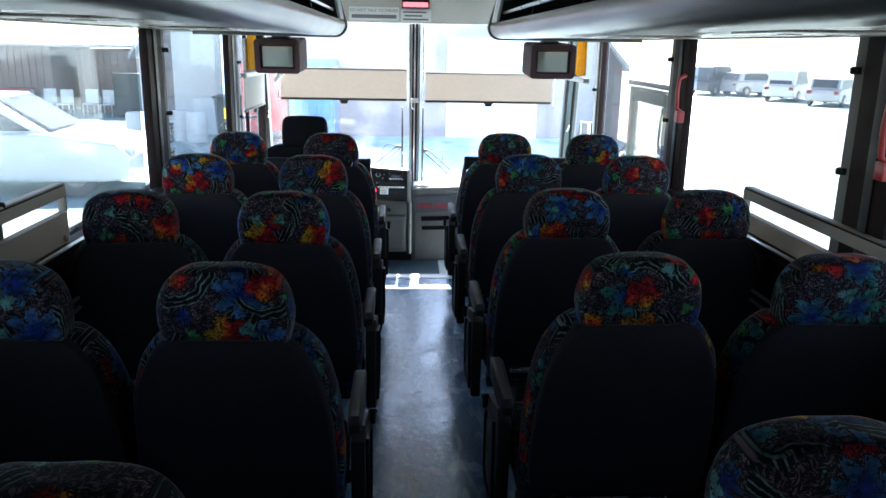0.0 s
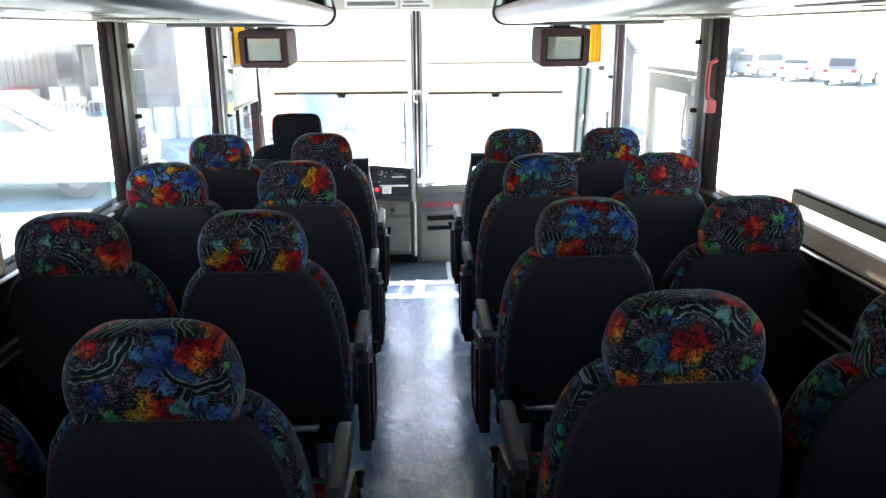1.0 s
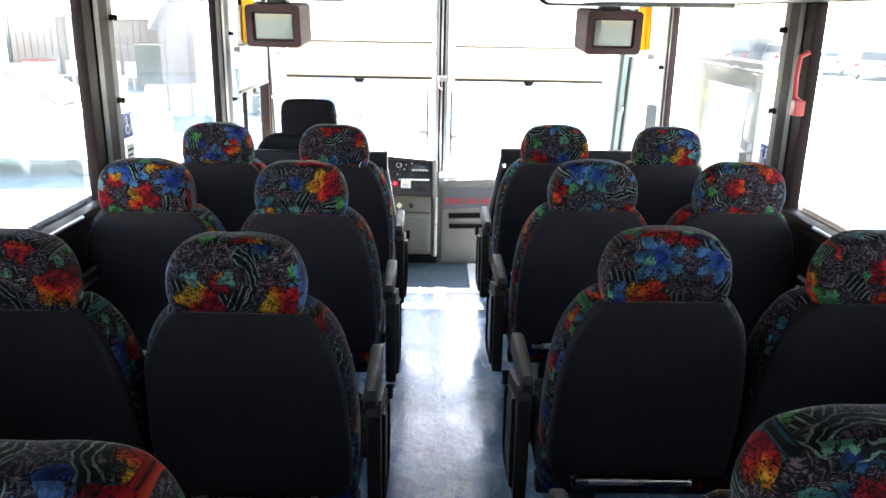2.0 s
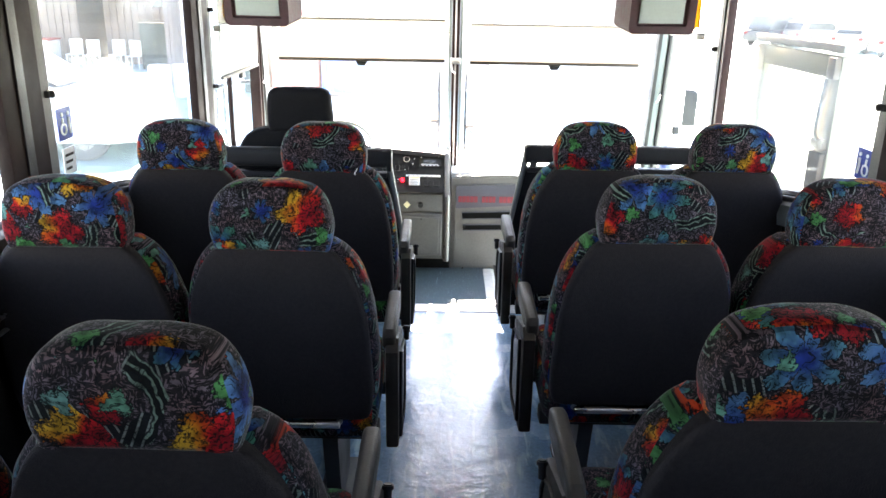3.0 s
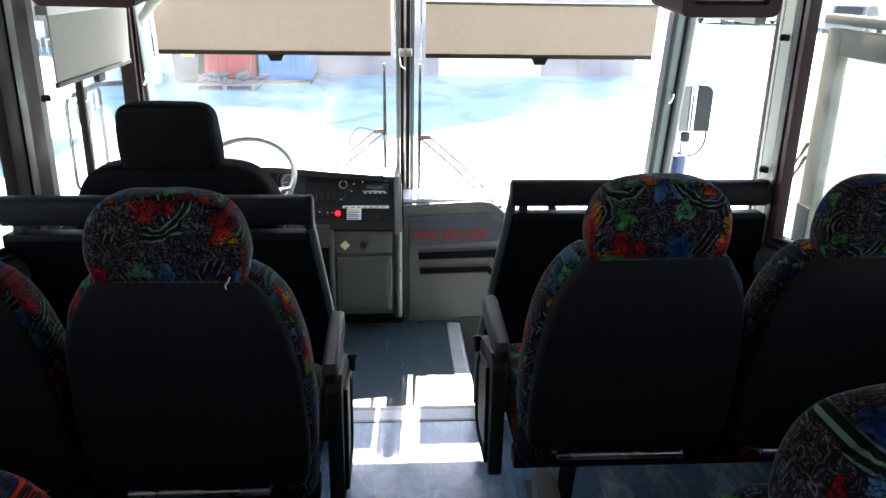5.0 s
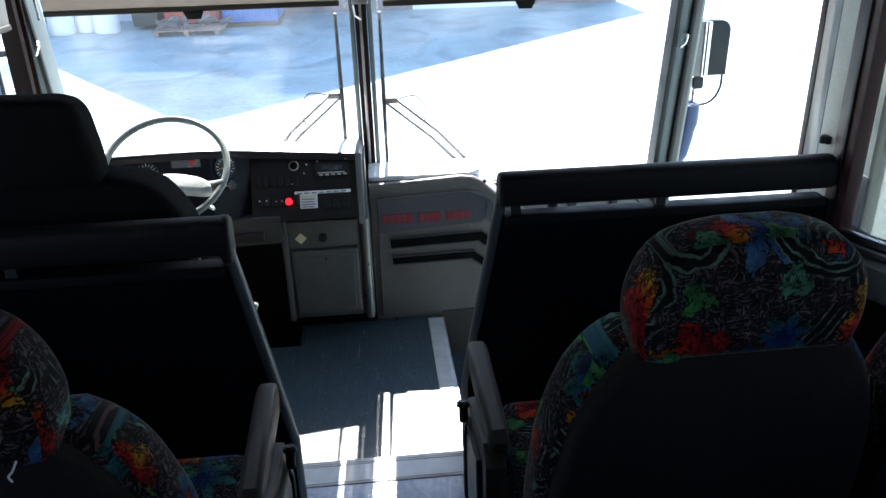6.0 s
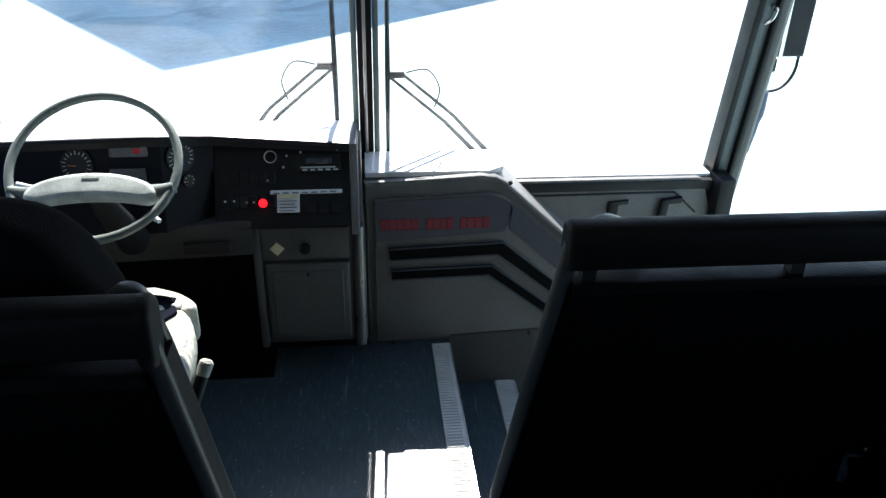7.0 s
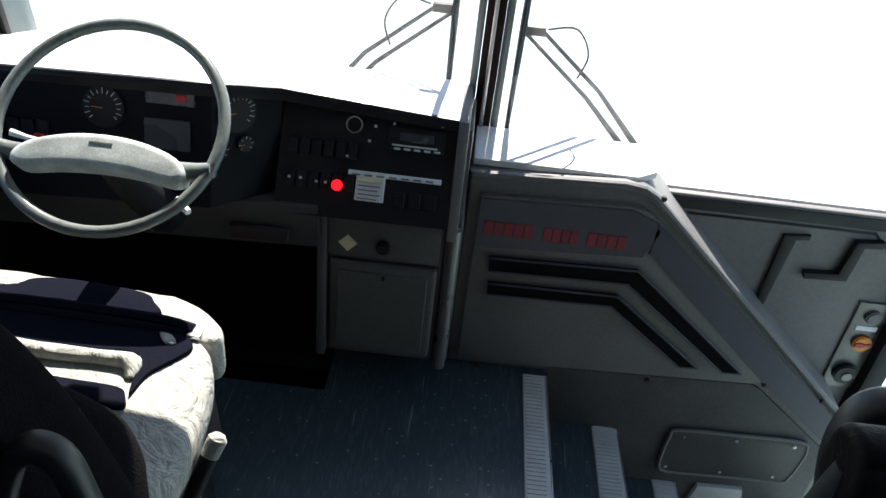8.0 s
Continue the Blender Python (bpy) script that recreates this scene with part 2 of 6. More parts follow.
def scuffed(m, pale, along=(9.0, 0.9, 1.0), amount=0.55, specks=0.0, scratches=0.0):
    """Pale drag marks and specks laid over a floor's own colour, and a duller gloss where they are; on the rack,
    painted reflections.
    """
    n, ln = m.node_tree.nodes, m.node_tree.links
    b = n["Principled BSDF"]
    tc = n["Texture Coordinate"]
    mp = n.new("ShaderNodeMapping")
    mp.inputs["Scale"].default_value = along
    ln.new(tc.outputs["Object"], mp.inputs["Vector"])
    t1 = n.new("ShaderNodeTexNoise")
    t1.inputs["Scale"].default_value, t1.inputs["Detail"].default_value, t1.inputs["Distortion"].default_value = 3.2, 6.0, 1.2
    ln.new(mp.outputs[0], t1.inputs["Vector"])
    r1 = n.new("ShaderNodeMapRange")
    r1.inputs["From Min"].default_value, r1.inputs["From Max"].default_value = 0.50, 0.72
    r1.inputs["To Max"].default_value = amount
    ln.new(t1.outputs["Fac"], r1.inputs["Value"])
    fac = r1.outputs[0]
    if specks:
        vo = n.new("ShaderNodeTexVoronoi")
        vo.inputs["Scale"].default_value = 34.0
        ln.new(tc.outputs["Object"], vo.inputs["Vector"])
        r2 = n.new("ShaderNodeMapRange")
        r2.inputs["From Min"].default_value, r2.inputs["From Max"].default_value = 0.11, 0.07
        r2.inputs["To Max"].default_value = specks
        ln.new(vo.outputs["Distance"], r2.inputs["Value"])
        ad = n.new("ShaderNodeMath")
        ad.operation = 'MAXIMUM'
        ln.new(fac, ad.inputs[0])
        ln.new(r2.outputs[0], ad.inputs[1])
        fac = ad.outputs[0]
    if scratches:
        ms, t3, r3, a3 = n.new("ShaderNodeMapping"), n.new("ShaderNodeTexNoise"), n.new("ShaderNodeMapRange"), n.new("ShaderNodeMath")
        ms.inputs["Scale"].default_value, ms.inputs["Rotation"].default_value = (46.0, 1.5, 1.0), (0.0, 0.0, 0.07)
        t3.inputs["Scale"].default_value, t3.inputs["Detail"].default_value = 2.2, 3.0
        r3.inputs["From Min"].default_value, r3.inputs["From Max"].default_value = 0.685, 0.74
        r3.inputs["To Max"].default_value = scratches
        a3.operation = 'MAXIMUM'
        ln.new(tc.outputs["Object"], ms.inputs["Vector"])
        ln.new(ms.outputs[0], t3.inputs["Vector"])
        ln.new(t3.outputs["Fac"], r3.inputs["Value"])
        ln.new(fac, a3.inputs[0])
        ln.new(r3.outputs[0], a3.inputs[1])
        fac = a3.outputs[0]
    mx = n.new("ShaderNodeMix")
    mx.data_type = 'RGBA'
    ln.new(fac, mx.inputs[0])
    ln.new(b.inputs["Base Color"].links[0].from_socket, mx.inputs[6])
    mx.inputs[7].default_value = (*pale, 1)
    ln.new(mx.outputs[2], b.inputs["Base Color"])
    return m


def creased(m):
    """Deep soft wrinkles with a fine weave over them."""
    n, ln = m.node_tree.nodes, m.node_tree.links
    tc = n["Texture Coordinate"]
    last = None
    for scale, detail, dist, strength, depth in ((13.0, 5.0, 2.6, 0.75, 0.016), (70.0, 3.0, 0.8, 0.5, 0.003)):
        t, bp = n.new("ShaderNodeTexNoise"), n.new("ShaderNodeBump")
        t.inputs["Scale"].default_value, t.inputs["Detail"].default_value, t.inputs["Distortion"].default_value = scale, detail, dist
        bp.inputs["Strength"].default_value, bp.inputs["Distance"].default_value = strength, depth
        ln.new(tc.outputs["Object"], t.inputs["Vector"])
        ln.new(t.outputs["Fac"], bp.inputs["Height"])
        if last:
            ln.new(last, bp.inputs["Normal"])
        last = bp.outputs[0]
    ln.new(last, n["Principled BSDF"].inputs["Normal"])
    return m


def glass_mat(name, dirt=0.03, gloss=0.06, tint=(1, 1, 1), scale=3.0, sparse=0.3):
    """Thin window glass: clear, a faint mirror, and a film of dust that catches the light."""
    m = bpy.data.materials.new(name)
    m.use_nodes = True
    nt = m.node_tree
    n, ln = nt.nodes, nt.links
    n.remove(n["Principled BSDF"])
    out = n["Material Output"]
    tr, gl, du = n.new("ShaderNodeBsdfTransparent"), n.new("ShaderNodeBsdfGlossy"), n.new("ShaderNodeBsdfTranslucent")
    tr.inputs["Color"].default_value = (*tint, 1)
    gl.inputs["Roughness"].default_value = 0.02
    du.inputs["Color"].default_value = (0.8, 0.82, 0.85, 1)
    lw = n.new("ShaderNodeLayerWeight")
    lw.inputs["Blend"].default_value = 0.5
    pw = n.new("ShaderNodeMath")
    pw.operation = 'POWER'
    pw.inputs[1].default_value = 4.0
    ln.new(lw.outputs["Facing"], pw.inputs[0])
    fr = n.new("ShaderNodeMath")
    fr.operation = 'MULTIPLY_ADD'
    fr.inputs[1].default_value, fr.inputs[2].default_value = gloss * 4, gloss * 0.4
    ln.new(pw.outputs[0], fr.inputs[0])
    tc, nz = n.new("ShaderNodeTexCoord"), n.new("ShaderNodeTexNoise")
    nz.inputs["Scale"].default_value = scale
    nz.inputs["Detail"].default_value = 6
    ln.new(tc.outputs["Object"], nz.inputs["Vector"])
    mr = n.new("ShaderNodeMapRange")
    mr.inputs["From Min"].default_value, mr.inputs["From Max"].default_value = sparse, 0.75
    mr.inputs["To Min"].default_value, mr.inputs["To Max"].default_value = dirt * 0.3, dirt * 1.8
    ln.new(nz.outputs["Fac"], mr.inputs["Value"])
    m1, m2 = n.new("ShaderNodeMixShader"), n.new("ShaderNodeMixShader")
    ln.new(fr.outputs[0], m1.inputs[0])
    ln.new(tr.outputs[0], m1.inputs[1])
    ln.new(gl.outputs[0], m1.inputs[2])
    ln.new(mr.outputs[0], m2.inputs[0])
    ln.new(m1.outputs[0], m2.inputs[1])
    ln.new(du.outputs[0], m2.inputs[2])
    ln.new(m2.outputs[0], out.inputs[0])
    return m


def cloth_blind(name, color, through_it=0.08):
    """Blind cloth that lets some light through."""
    m = mat(name, color, 0.85, var=0.06, scale=3.0, bump=0.1, bump_scale=300)
    n, ln = m.node_tree.nodes, m.node_tree.links
    b, out = n["Principled BSDF"], n["Material Output"]
    tl = n.new("ShaderNodeBsdfTranslucent")
    tl.inputs["Color"].default_value = (*color, 1)
    mx = n.new("ShaderNodeMixShader")
    mx.inputs[0].default_value = through_it
    ln.new(b.outputs[0], mx.inputs[1])
    ln.new(tl.outputs[0], mx.inputs[2])
    ln.new(mx.outputs[0], out.inputs[0])
    return m


def glow(name, color, strength):
    m = bpy.data.materials.new(name)
    m.use_nodes = True
    b = m.node_tree.nodes["Principled BSDF"]
    b.inputs["Base Color"].default_value = (*color, 1)
    b.inputs["Emission Color"].default_value = (*color, 1)
    b.inputs["Emission Strength"].default_value = strength
    return m


M_PRINT = print_fabric("tropical print plush")
M_BACK = mat("charcoal plush", (0.0195, 0.0160, 0.0169), 0.95, var=0.22, scale=9, bump=0.3, bump_scale=350, spec=0.1)
M_BACK.node_tree.nodes["Principled BSDF"].inputs["Sheen Weight"].default_value = 0.05
M_BACK.node_tree.nodes["Principled BSDF"].inputs["Sheen Roughness"].default_value = 0.25
M_ARM = mat("taupe grey moulded plastic", (0.046, 0.037, 0.030), 0.55, var=0.2, scale=12, bump=0.15, bump_scale=400, spec=0.25)
M_BLACK = mat("black moulded plastic", (0.008, 0.008, 0.009), 0.5, var=0.2, scale=10, bump=0.1, bump_scale=300, spec=0.3)
M_STEEL = mat("bare steel tube", (0.62, 0.62, 0.64), 0.3, 1.0, var=0.1, scale=10)
M_DARKSTEEL = mat("black painted steel", (0.009, 0.009, 0.010), 0.6, var=0.2)
M_CHROME = mat("chrome", (0.8, 0.8, 0.82), 0.08, 1.0, var=0.05, rough_var=0.04)
M_ALU = mat("brushed aluminium", (0.55, 0.55, 0.56), 0.35, 1.0, var=0.1, scale=6)
M_VINYL = scuffed(mat("worn blue-grey vinyl floor", (0.112, 0.192, 0.292), 0.22, var=0.28, scale=6, rough_var=0.09, bump=0.16, bump_scale=26, spec=0.55), (0.32, 0.42, 0.49), (7.0, 1.6, 1.0), 0.8)
M_RUBBER = scuffed(ribbed("black ribbed rubber floor", (0.040, 0.061, 0.069), 0.30, 'X', 0.006, 0.03), (0.24, 0.30, 0.32), (34.0, 5.5, 1.0), 0.20, 0.9, 0.9)
M_NOSING = mat("grey ribbed step edge", (0.55, 0.54, 0.51), 0.55, var=0.2, scale=20)
M_NOSEPALE = mat("pale step edge", (0.58, 0.58, 0.56), 0.5, var=0.2, scale=20)
M_WALL = mat("grey moulded side panel", (0.10, 0.10, 0.105), 0.6, var=0.12, scale=6, bump=0.1, bump_scale=250)
M_FRAME = mat("dark brown window frame", (0.0135, 0.0075, 0.0070), 0.6, 0.0, var=0.2, scale=10, spec=0.06)
M_POST = mat("worn grey window post", (0.27, 0.265, 0.235), 0.5, 0.1, var=0.2, scale=12)
M_STRIP = mat("worn dark grey post strip", (0.12, 0.115, 0.11), 0.6, 0.0, var=0.2, scale=12, spec=0.2)
M_CEIL = mat("pale grey ceiling panel", (0.42, 0.41, 0.39), 0.6, var=0.06, scale=3)
# The reddish mottling paints in what the glossy underside reflects of the seats.
M_RACK = scuffed(mat("glossy warm grey rack with painted reflections", (0.46, 0.38, 0.33), 0.30, var=0.3, scale=4, rough_var=0.14, bump=0.3, bump_scale=9), (0.20, 0.12, 0.10), (5.0, 1.5, 1.0), 0.7)
M_NOSE = mat("satin rack edge", (0.19, 0.178, 0.17), 0.32, 0.5, var=0.03, scale=4, rough_var=0.02)
M_DASH = mat("black dash facing", (0.012, 0.012, 0.014), 0.4, var=0.2, scale=12, spec=0.25)
M_CAB = mat("dark grey cabinet plastic", (0.084, 0.086, 0.086), 0.5, var=0.18, scale=7, bump=0.1, bump_scale=300, spec=0.35)
M_CORNER = mat("worn grey metal corner", (0.16, 0.155, 0.15), 0.35, 0.5, var=0.25, scale=9)
# Dash top raised to near white: full sunlight is put into the colour.
M_DASHTOP = mat("grey dash top paled as if sunlit", (0.70, 0.70, 0.69), 0.7, var=0.12, scale=8, bump=0.1, bump_scale=300)
M_UNDER = mat("dark lower dash", (0.030, 0.030, 0.030), 0.6, var=0.15)
M_DARKRED = mat("dark red lens", (0.012, 0.006, 0.006), 0.7)
# Near-black colour that stands for shade inside slots and recesses.
M_SHADE = mat("black for recess shade", (0.004, 0.004, 0.004), 0.9, spec=0.1)
M_CLUSTER = mat("dark blue grey instrument facing", (0.006, 0.007, 0.011), 0.5, var=0.15, spec=0.10)
M_PANEL = mat("grey moulded front panel", (0.148, 0.143, 0.138), 0.5, var=0.18, scale=7, bump=0.1, bump_scale=300, spec=0.35)
M_PANELDARK = mat("dark inset band", (0.066, 0.068, 0.086), 0.45, var=0.12, scale=7, spec=0.35)
M_KICK = mat("scuffed dark kick panel", (0.066, 0.063, 0.060), 0.5, var=0.3, scale=9, spec=0.3)
M_HEADER = mat("pale header panel", (0.50, 0.49, 0.47), 0.55, var=0.06)
M_BLIND = cloth_blind("beige blind cloth", (0.235, 0.220, 0.202), 0.045)
M_TV = mat("maroon speckled carpet trim", (0.036, 0.013, 0.016), 0.9, var=0.6, scale=30, bump=0.4, bump_scale=200)
M_SCREEN = mat("grey picture tube", (0.14, 0.145, 0.135), 0.06, var=0.05, coat=0.6)
M_YELLOW = mat("yellow curtain cloth", (0.75, 0.42, 0.03), 0.8, var=0.15, scale=20)
M_DRV = mat("dark grey driver seat cloth", (0.0062, 0.0058, 0.0066), 1.0, var=0.25, scale=12, bump=0.3, bump_scale=300, spec=0.05)
M_NAVY = mat("navy seat cloth", (0.0042, 0.0050, 0.0105), 0.95, var=0.25, scale=12, bump=0.2, bump_scale=300, spec=0.06)
M_SHEEP = creased(mat("worn pale seat cover", (0.34, 0.34, 0.30), 0.9, var=0.25, scale=9))
M_WHEEL = mat("worn grey steering wheel", (0.150, 0.168, 0.158), 0.34, var=0.22, scale=9, bump=0.05, bump_scale=90)
M_HUB = mat("pale speckled wheel pad", (0.47, 0.51, 0.49), 0.5, var=0.4, scale=30, bump=0.04, bump_scale=200)
M_ARMD = mat("dark grab hoop vinyl", (0.020, 0.022, 0.022), 0.45, var=0.2)
M_LOWER = mat("black carpet wall lining", (0.010, 0.009, 0.009), 1.0, var=0.3, scale=9, bump=0.3, bump_scale=250, spec=0.05)
M_LEDGE = mat("dark grey vinyl window ledge", (0.055, 0.058, 0.058), 0.55, var=0.15, scale=8)
M_PALEPOST = mat("pale painted post strip", (0.50, 0.50, 0.46), 0.5, var=0.15, scale=12)
M_DOORFRAME = mat("pale olive door frame", (0.50, 0.485, 0.39), 0.5, var=0.15, scale=9)
M_MAROON = mat("maroon painted window post", (0.042, 0.016, 0.017), 0.45, var=0.2, scale=10, spec=0.3)
M_PART = mat("black bulkhead carpet", (0.004, 0.004, 0.0045), 1.0, var=0.3, spec=0.05)
M_EDGE = mat("worn grey edge tube", (0.055, 0.055, 0.054), 0.45, var=0.25, scale=14)
M_RAIL = mat("black padded vinyl", (0.0085, 0.0078, 0.0084), 0.56, var=0.25, scale=14, bump=0.15, bump_scale=180, spec=0.12)
M_RED = mat("red paint", (0.27, 0.015, 0.015), 0.4, var=0.1)
M_REDTXT = mat("faded red print", (0.22, 0.020, 0.034), 0.6, var=0.3, scale=60)
M_ORANGE = mat("orange marker", (0.75, 0.24, 0.03), 0.5)
M_YDIA = mat("pale yellow sticker", (0.66, 0.61, 0.40), 0.6)
M_WHITE = mat("white label", (0.75, 0.76, 0.78), 0.5, var=0.06)
M_INK = mat("grey print", (0.18, 0.18, 0.20), 0.6)
M_PALEMARK = mat("pale dial marking", (0.5, 0.5, 0.5), 0.6)
M_LCD = mat("grey display", (0.05, 0.055, 0.065), 0.25)
M_BLUESIGN = mat("blue sticker", (0.02, 0.04, 0.25), 0.4)
M_LAMP = glow("red warning lamp", (1.0, 0.008, 0.015), 0.75)
M_DIMLAMP = glow("dim red tell-tale", (0.25, 0.01, 0.015), 0.05)
M_GLASS = glass_mat("tinted side glass", 0.02, 0.04, (0.52, 0.51, 0.495))
M_DOORGLASS = glass_mat("clear door glass", 0.02, 0.05, (0.9, 0.9, 0.88))
M_SHIELD = glass_mat("windshield glass", 0.020, 0.06, scale=2.2, sparse=0.46)
M_SASH = cloth_blind("cloudy plastic sash panel", (0.44, 0.37, 0.30), 0.24)
M_TAN = mat("worn tan sash frame", (0.24, 0.20, 0.17), 0.55, var=0.15, scale=10, spec=0.3)
M_TEAL = mat("pale grey green pillar paint", (0.11, 0.135, 0.135), 0.45, var=0.1, scale=6)
M_CONCRETE = scuffed(mat("worn patched yard surface", (0.300, 0.405, 0.402), 0.75, var=0.28, scale=0.9, rough_var=0.15), (0.085, 0.155, 0.165), (0.22, 0.13, 1.0), 0.6)
M_MIRROR = mat("mirror", (0.9, 0.9, 0.9), 0.01, 1.0, var=0.0, rough_var=0.0)
M_WHITEWALL = mat("pale grey metal cladding", (0.22, 0.19, 0.195), 0.6, var=0.1, scale=0.6)
M_ROOFM = mat("grey metal roof", (0.5, 0.5, 0.5), 0.5, var=0.15, scale=0.6)
M_BLUEC = mat("blue container paint", (0.03, 0.16, 0.42), 0.5, var=0.15, scale=1.5)
M_REDC = mat("faded red container paint", (0.42, 0.07, 0.06), 0.6, var=0.2, scale=1.5)
M_DARKC = mat("dark green bin paint", (0.04, 0.055, 0.05), 0.6, var=0.2, scale=3)
M_FENCE = mat("weathered brown cladding", (0.26, 0.20, 0.17), 0.8, var=0.2, scale=1.2)
M_CARW = mat("white car paint", (0.86, 0.86, 0.86), 0.3, var=0.03, coat=0.5)
M_CARS = mat("silver car paint", (0.55, 0.56, 0.58), 0.35, 0.3, var=0.03, coat=0.5)
M_CARD = mat("dark car paint", (0.12, 0.125, 0.135), 0.35, var=0.03, coat=0.5)
M_CARG = mat("dusty car glass", (0.09, 0.095, 0.105), 0.1, var=0.05)
# Tyre grey is lifted to look washed out by glare.
M_TYRE = mat("tyre rubber paled for glare", (0.16, 0.155, 0.15), 0.9, var=0.15)
M_PLASTICW = mat("white plastic", (0.7, 0.72, 0.73), 0.5, var=0.06)
M_SCRAP = mat("mixed scrap metal", (0.11, 0.11, 0.11), 0.6, var=0.5, scale=8)
M_BLUEM = mat("blue mirror arm", (0.010, 0.024, 0.085), 0.4)

# ---- mesh builders ----


def bm_box(x0, x1, y0, y1, z0, z1, bev=0.0, seg=2):
    bm = bmesh.new()
    bmesh.ops.create_cube(bm, size=1.0)
    for v in bm.verts:
        v.co = Vector(((x0 + x1) / 2 + v.co.x * (x1 - x0), (y0 + y1) / 2 + v.co.y * (y1 - y0), (z0 + z1) / 2 + v.co.z * (z1 - z0)))
    if bev:
        bmesh.ops.bevel(bm, geom=bm.edges[:], offset=bev, segments=seg, profile=0.6, affect='EDGES', clamp_overlap=True)
    return bm


def bm_prism(pts, plane, a, b, bev=0.0, seg=2):
    """A polygon in the plane "xz", "yz" or "xy", pushed from a to b along the third axis, its rims rounded."""
    def at(p, d):
        return {"xz": (p[0], d, p[1]), "yz": (d, p[0], p[1]), "xy": (p[0], p[1], d)}[plane]
    bm = bmesh.new()
    lo = [bm.verts.new(at(p, a)) for p in pts]
    hi = [bm.verts.new(at(p, b)) for p in pts]
    n = len(pts)
    f0, f1 = bm.faces.new(lo), bm.faces.new(hi)
    for i in range(n):
        bm.faces.new((lo[i], lo[(i + 1) % n], hi[(i + 1) % n], hi[i]))
    bmesh.ops.recalc_face_normals(bm, faces=bm.faces[:])
    if bev:
        rim = [e for e in bm.edges if f0 in e.link_faces or f1 in e.link_faces]
        bmesh.ops.bevel(bm, geom=rim, offset=bev, segments=seg, profile=0.6, affect='EDGES', clamp_overlap=True)
    return bm


def bm_tube(pts, r, n=10, closed=False):
    """A round bar along a line of points; r may be one radius or one for each point."""
    bm = bmesh.new()
    P = [Vector(p) for p in pts]
    rs = [r] * len(P) if isinstance(r, (int, float)) else r
    rings, up = [], None
    for i, p in enumerate(P):
        if closed:
            d = (P[(i + 1) % len(P)] - P[i - 1]).normalized()
        else:
            d = (P[min(i + 1, len(P) - 1)] - P[max(i - 1, 0)]).normalized()
        if up is None:
            up = Vector((0, 0, 1)) if abs(d.z) < 0.9 else Vector((1, 0, 0))
        s = d.cross(up).normalized()
        up = s.cross(d).normalized()
        rings.append([bm.verts.new(p + rs[i] * (math.cos(a) * s + math.sin(a) * up)) for a in (2 * math.pi * k / n for k in range(n))])
    m = len(rings)
    for i in range(m if closed else m - 1):
        A, B = rings[i], rings[(i + 1) % m]
        for k in range(n):
            bm.faces.new((A[k], A[(k + 1) % n], B[(k + 1) % n], B[k]))
    if not closed:
        bm.faces.new(rings[0])
        bm.faces.new(rings[-1])
    bmesh.ops.recalc_face_normals(bm, faces=bm.faces[:])
    return bm


def bm_band(pts, thin, deep, n=14):
    """A flattened bar along a line of points, its long side lying along y."""
    P = [Vector(p) for p in pts]
    bm, rings, Y = bmesh.new(), [], Vector((0, 1, 0))
    for i, p in enumerate(P):
        d = (P[min(i + 1, len(P) - 1)] - P[max(i - 1, 0)]).normalized()
        side = Vector((d.z, 0, -d.x)).normalized()
        ring = []
        for k in range(n):
            a = 2 * math.pi * k / n
            c, q = math.cos(a), math.sin(a)
            ring.append(bm.verts.new(p + side * thin * math.copysign(abs(c) ** 0.6, c) + Y * deep * math.copysign(abs(q) ** 0.6, q)))
        rings.append(ring)
    for A, B in zip(rings, rings[1:]):
        for k in range(n):
            bm.faces.new((A[k], A[(k + 1) % n], B[(k + 1) % n], B[k]))
    bm.faces.new(rings[0])
    bm.faces.new(rings[-1])
    bmesh.ops.recalc_face_normals(bm, faces=bm.faces[:])
    return bm


def bm_disc(c, normal, r, h, n=24, bev=0.0):
    """A short round plug at c along normal."""
    bm = bmesh.new()
    bmesh.ops.create_cone(bm, cap_ends=True, segments=n, radius1=r, radius2=r, depth=h)
    if bev:
        bmesh.ops.bevel(bm, geom=[e for e in bm.edges if len([f for f in e.link_faces if len(f.verts) > 4]) == 1], offset=bev, segments=2, affect='EDGES')
    q = Vector(normal).to_track_quat('Z', 'Y').to_matrix().to_4x4()
    bm.transform(Matrix.Translation(c) @ q)
    return bm


def joined(*bms):
    out = bmesh.new()
    for b in bms:
        me = bpy.data.meshes.new("tmp")
        b.to_mesh(me)
        b.free()
        out.from_mesh(me)
        bpy.data.meshes.remove(me)
    return out


def smooth(pts, n=4, closed=False):
    """A finer line through the given points."""
    P = [Vector(p) for p in pts]
    m, out = len(P), []
    for i in range(m if closed else m - 1):
        a, b, c, d = (P[(i + k) % m] if closed else P[min(max(i + k, 0), m - 1)] for k in (-1, 0, 1, 2))
        for k in range(n):
            t = k / n
            out.append(tuple(0.5 * ((2 * b) + (c - a) * t + (2 * a - 5 * b + 4 * c - d) * t * t + (3 * b - a - 3 * c + d) * t ** 3)))
    return out if closed else out + [tuple(P[-1])]


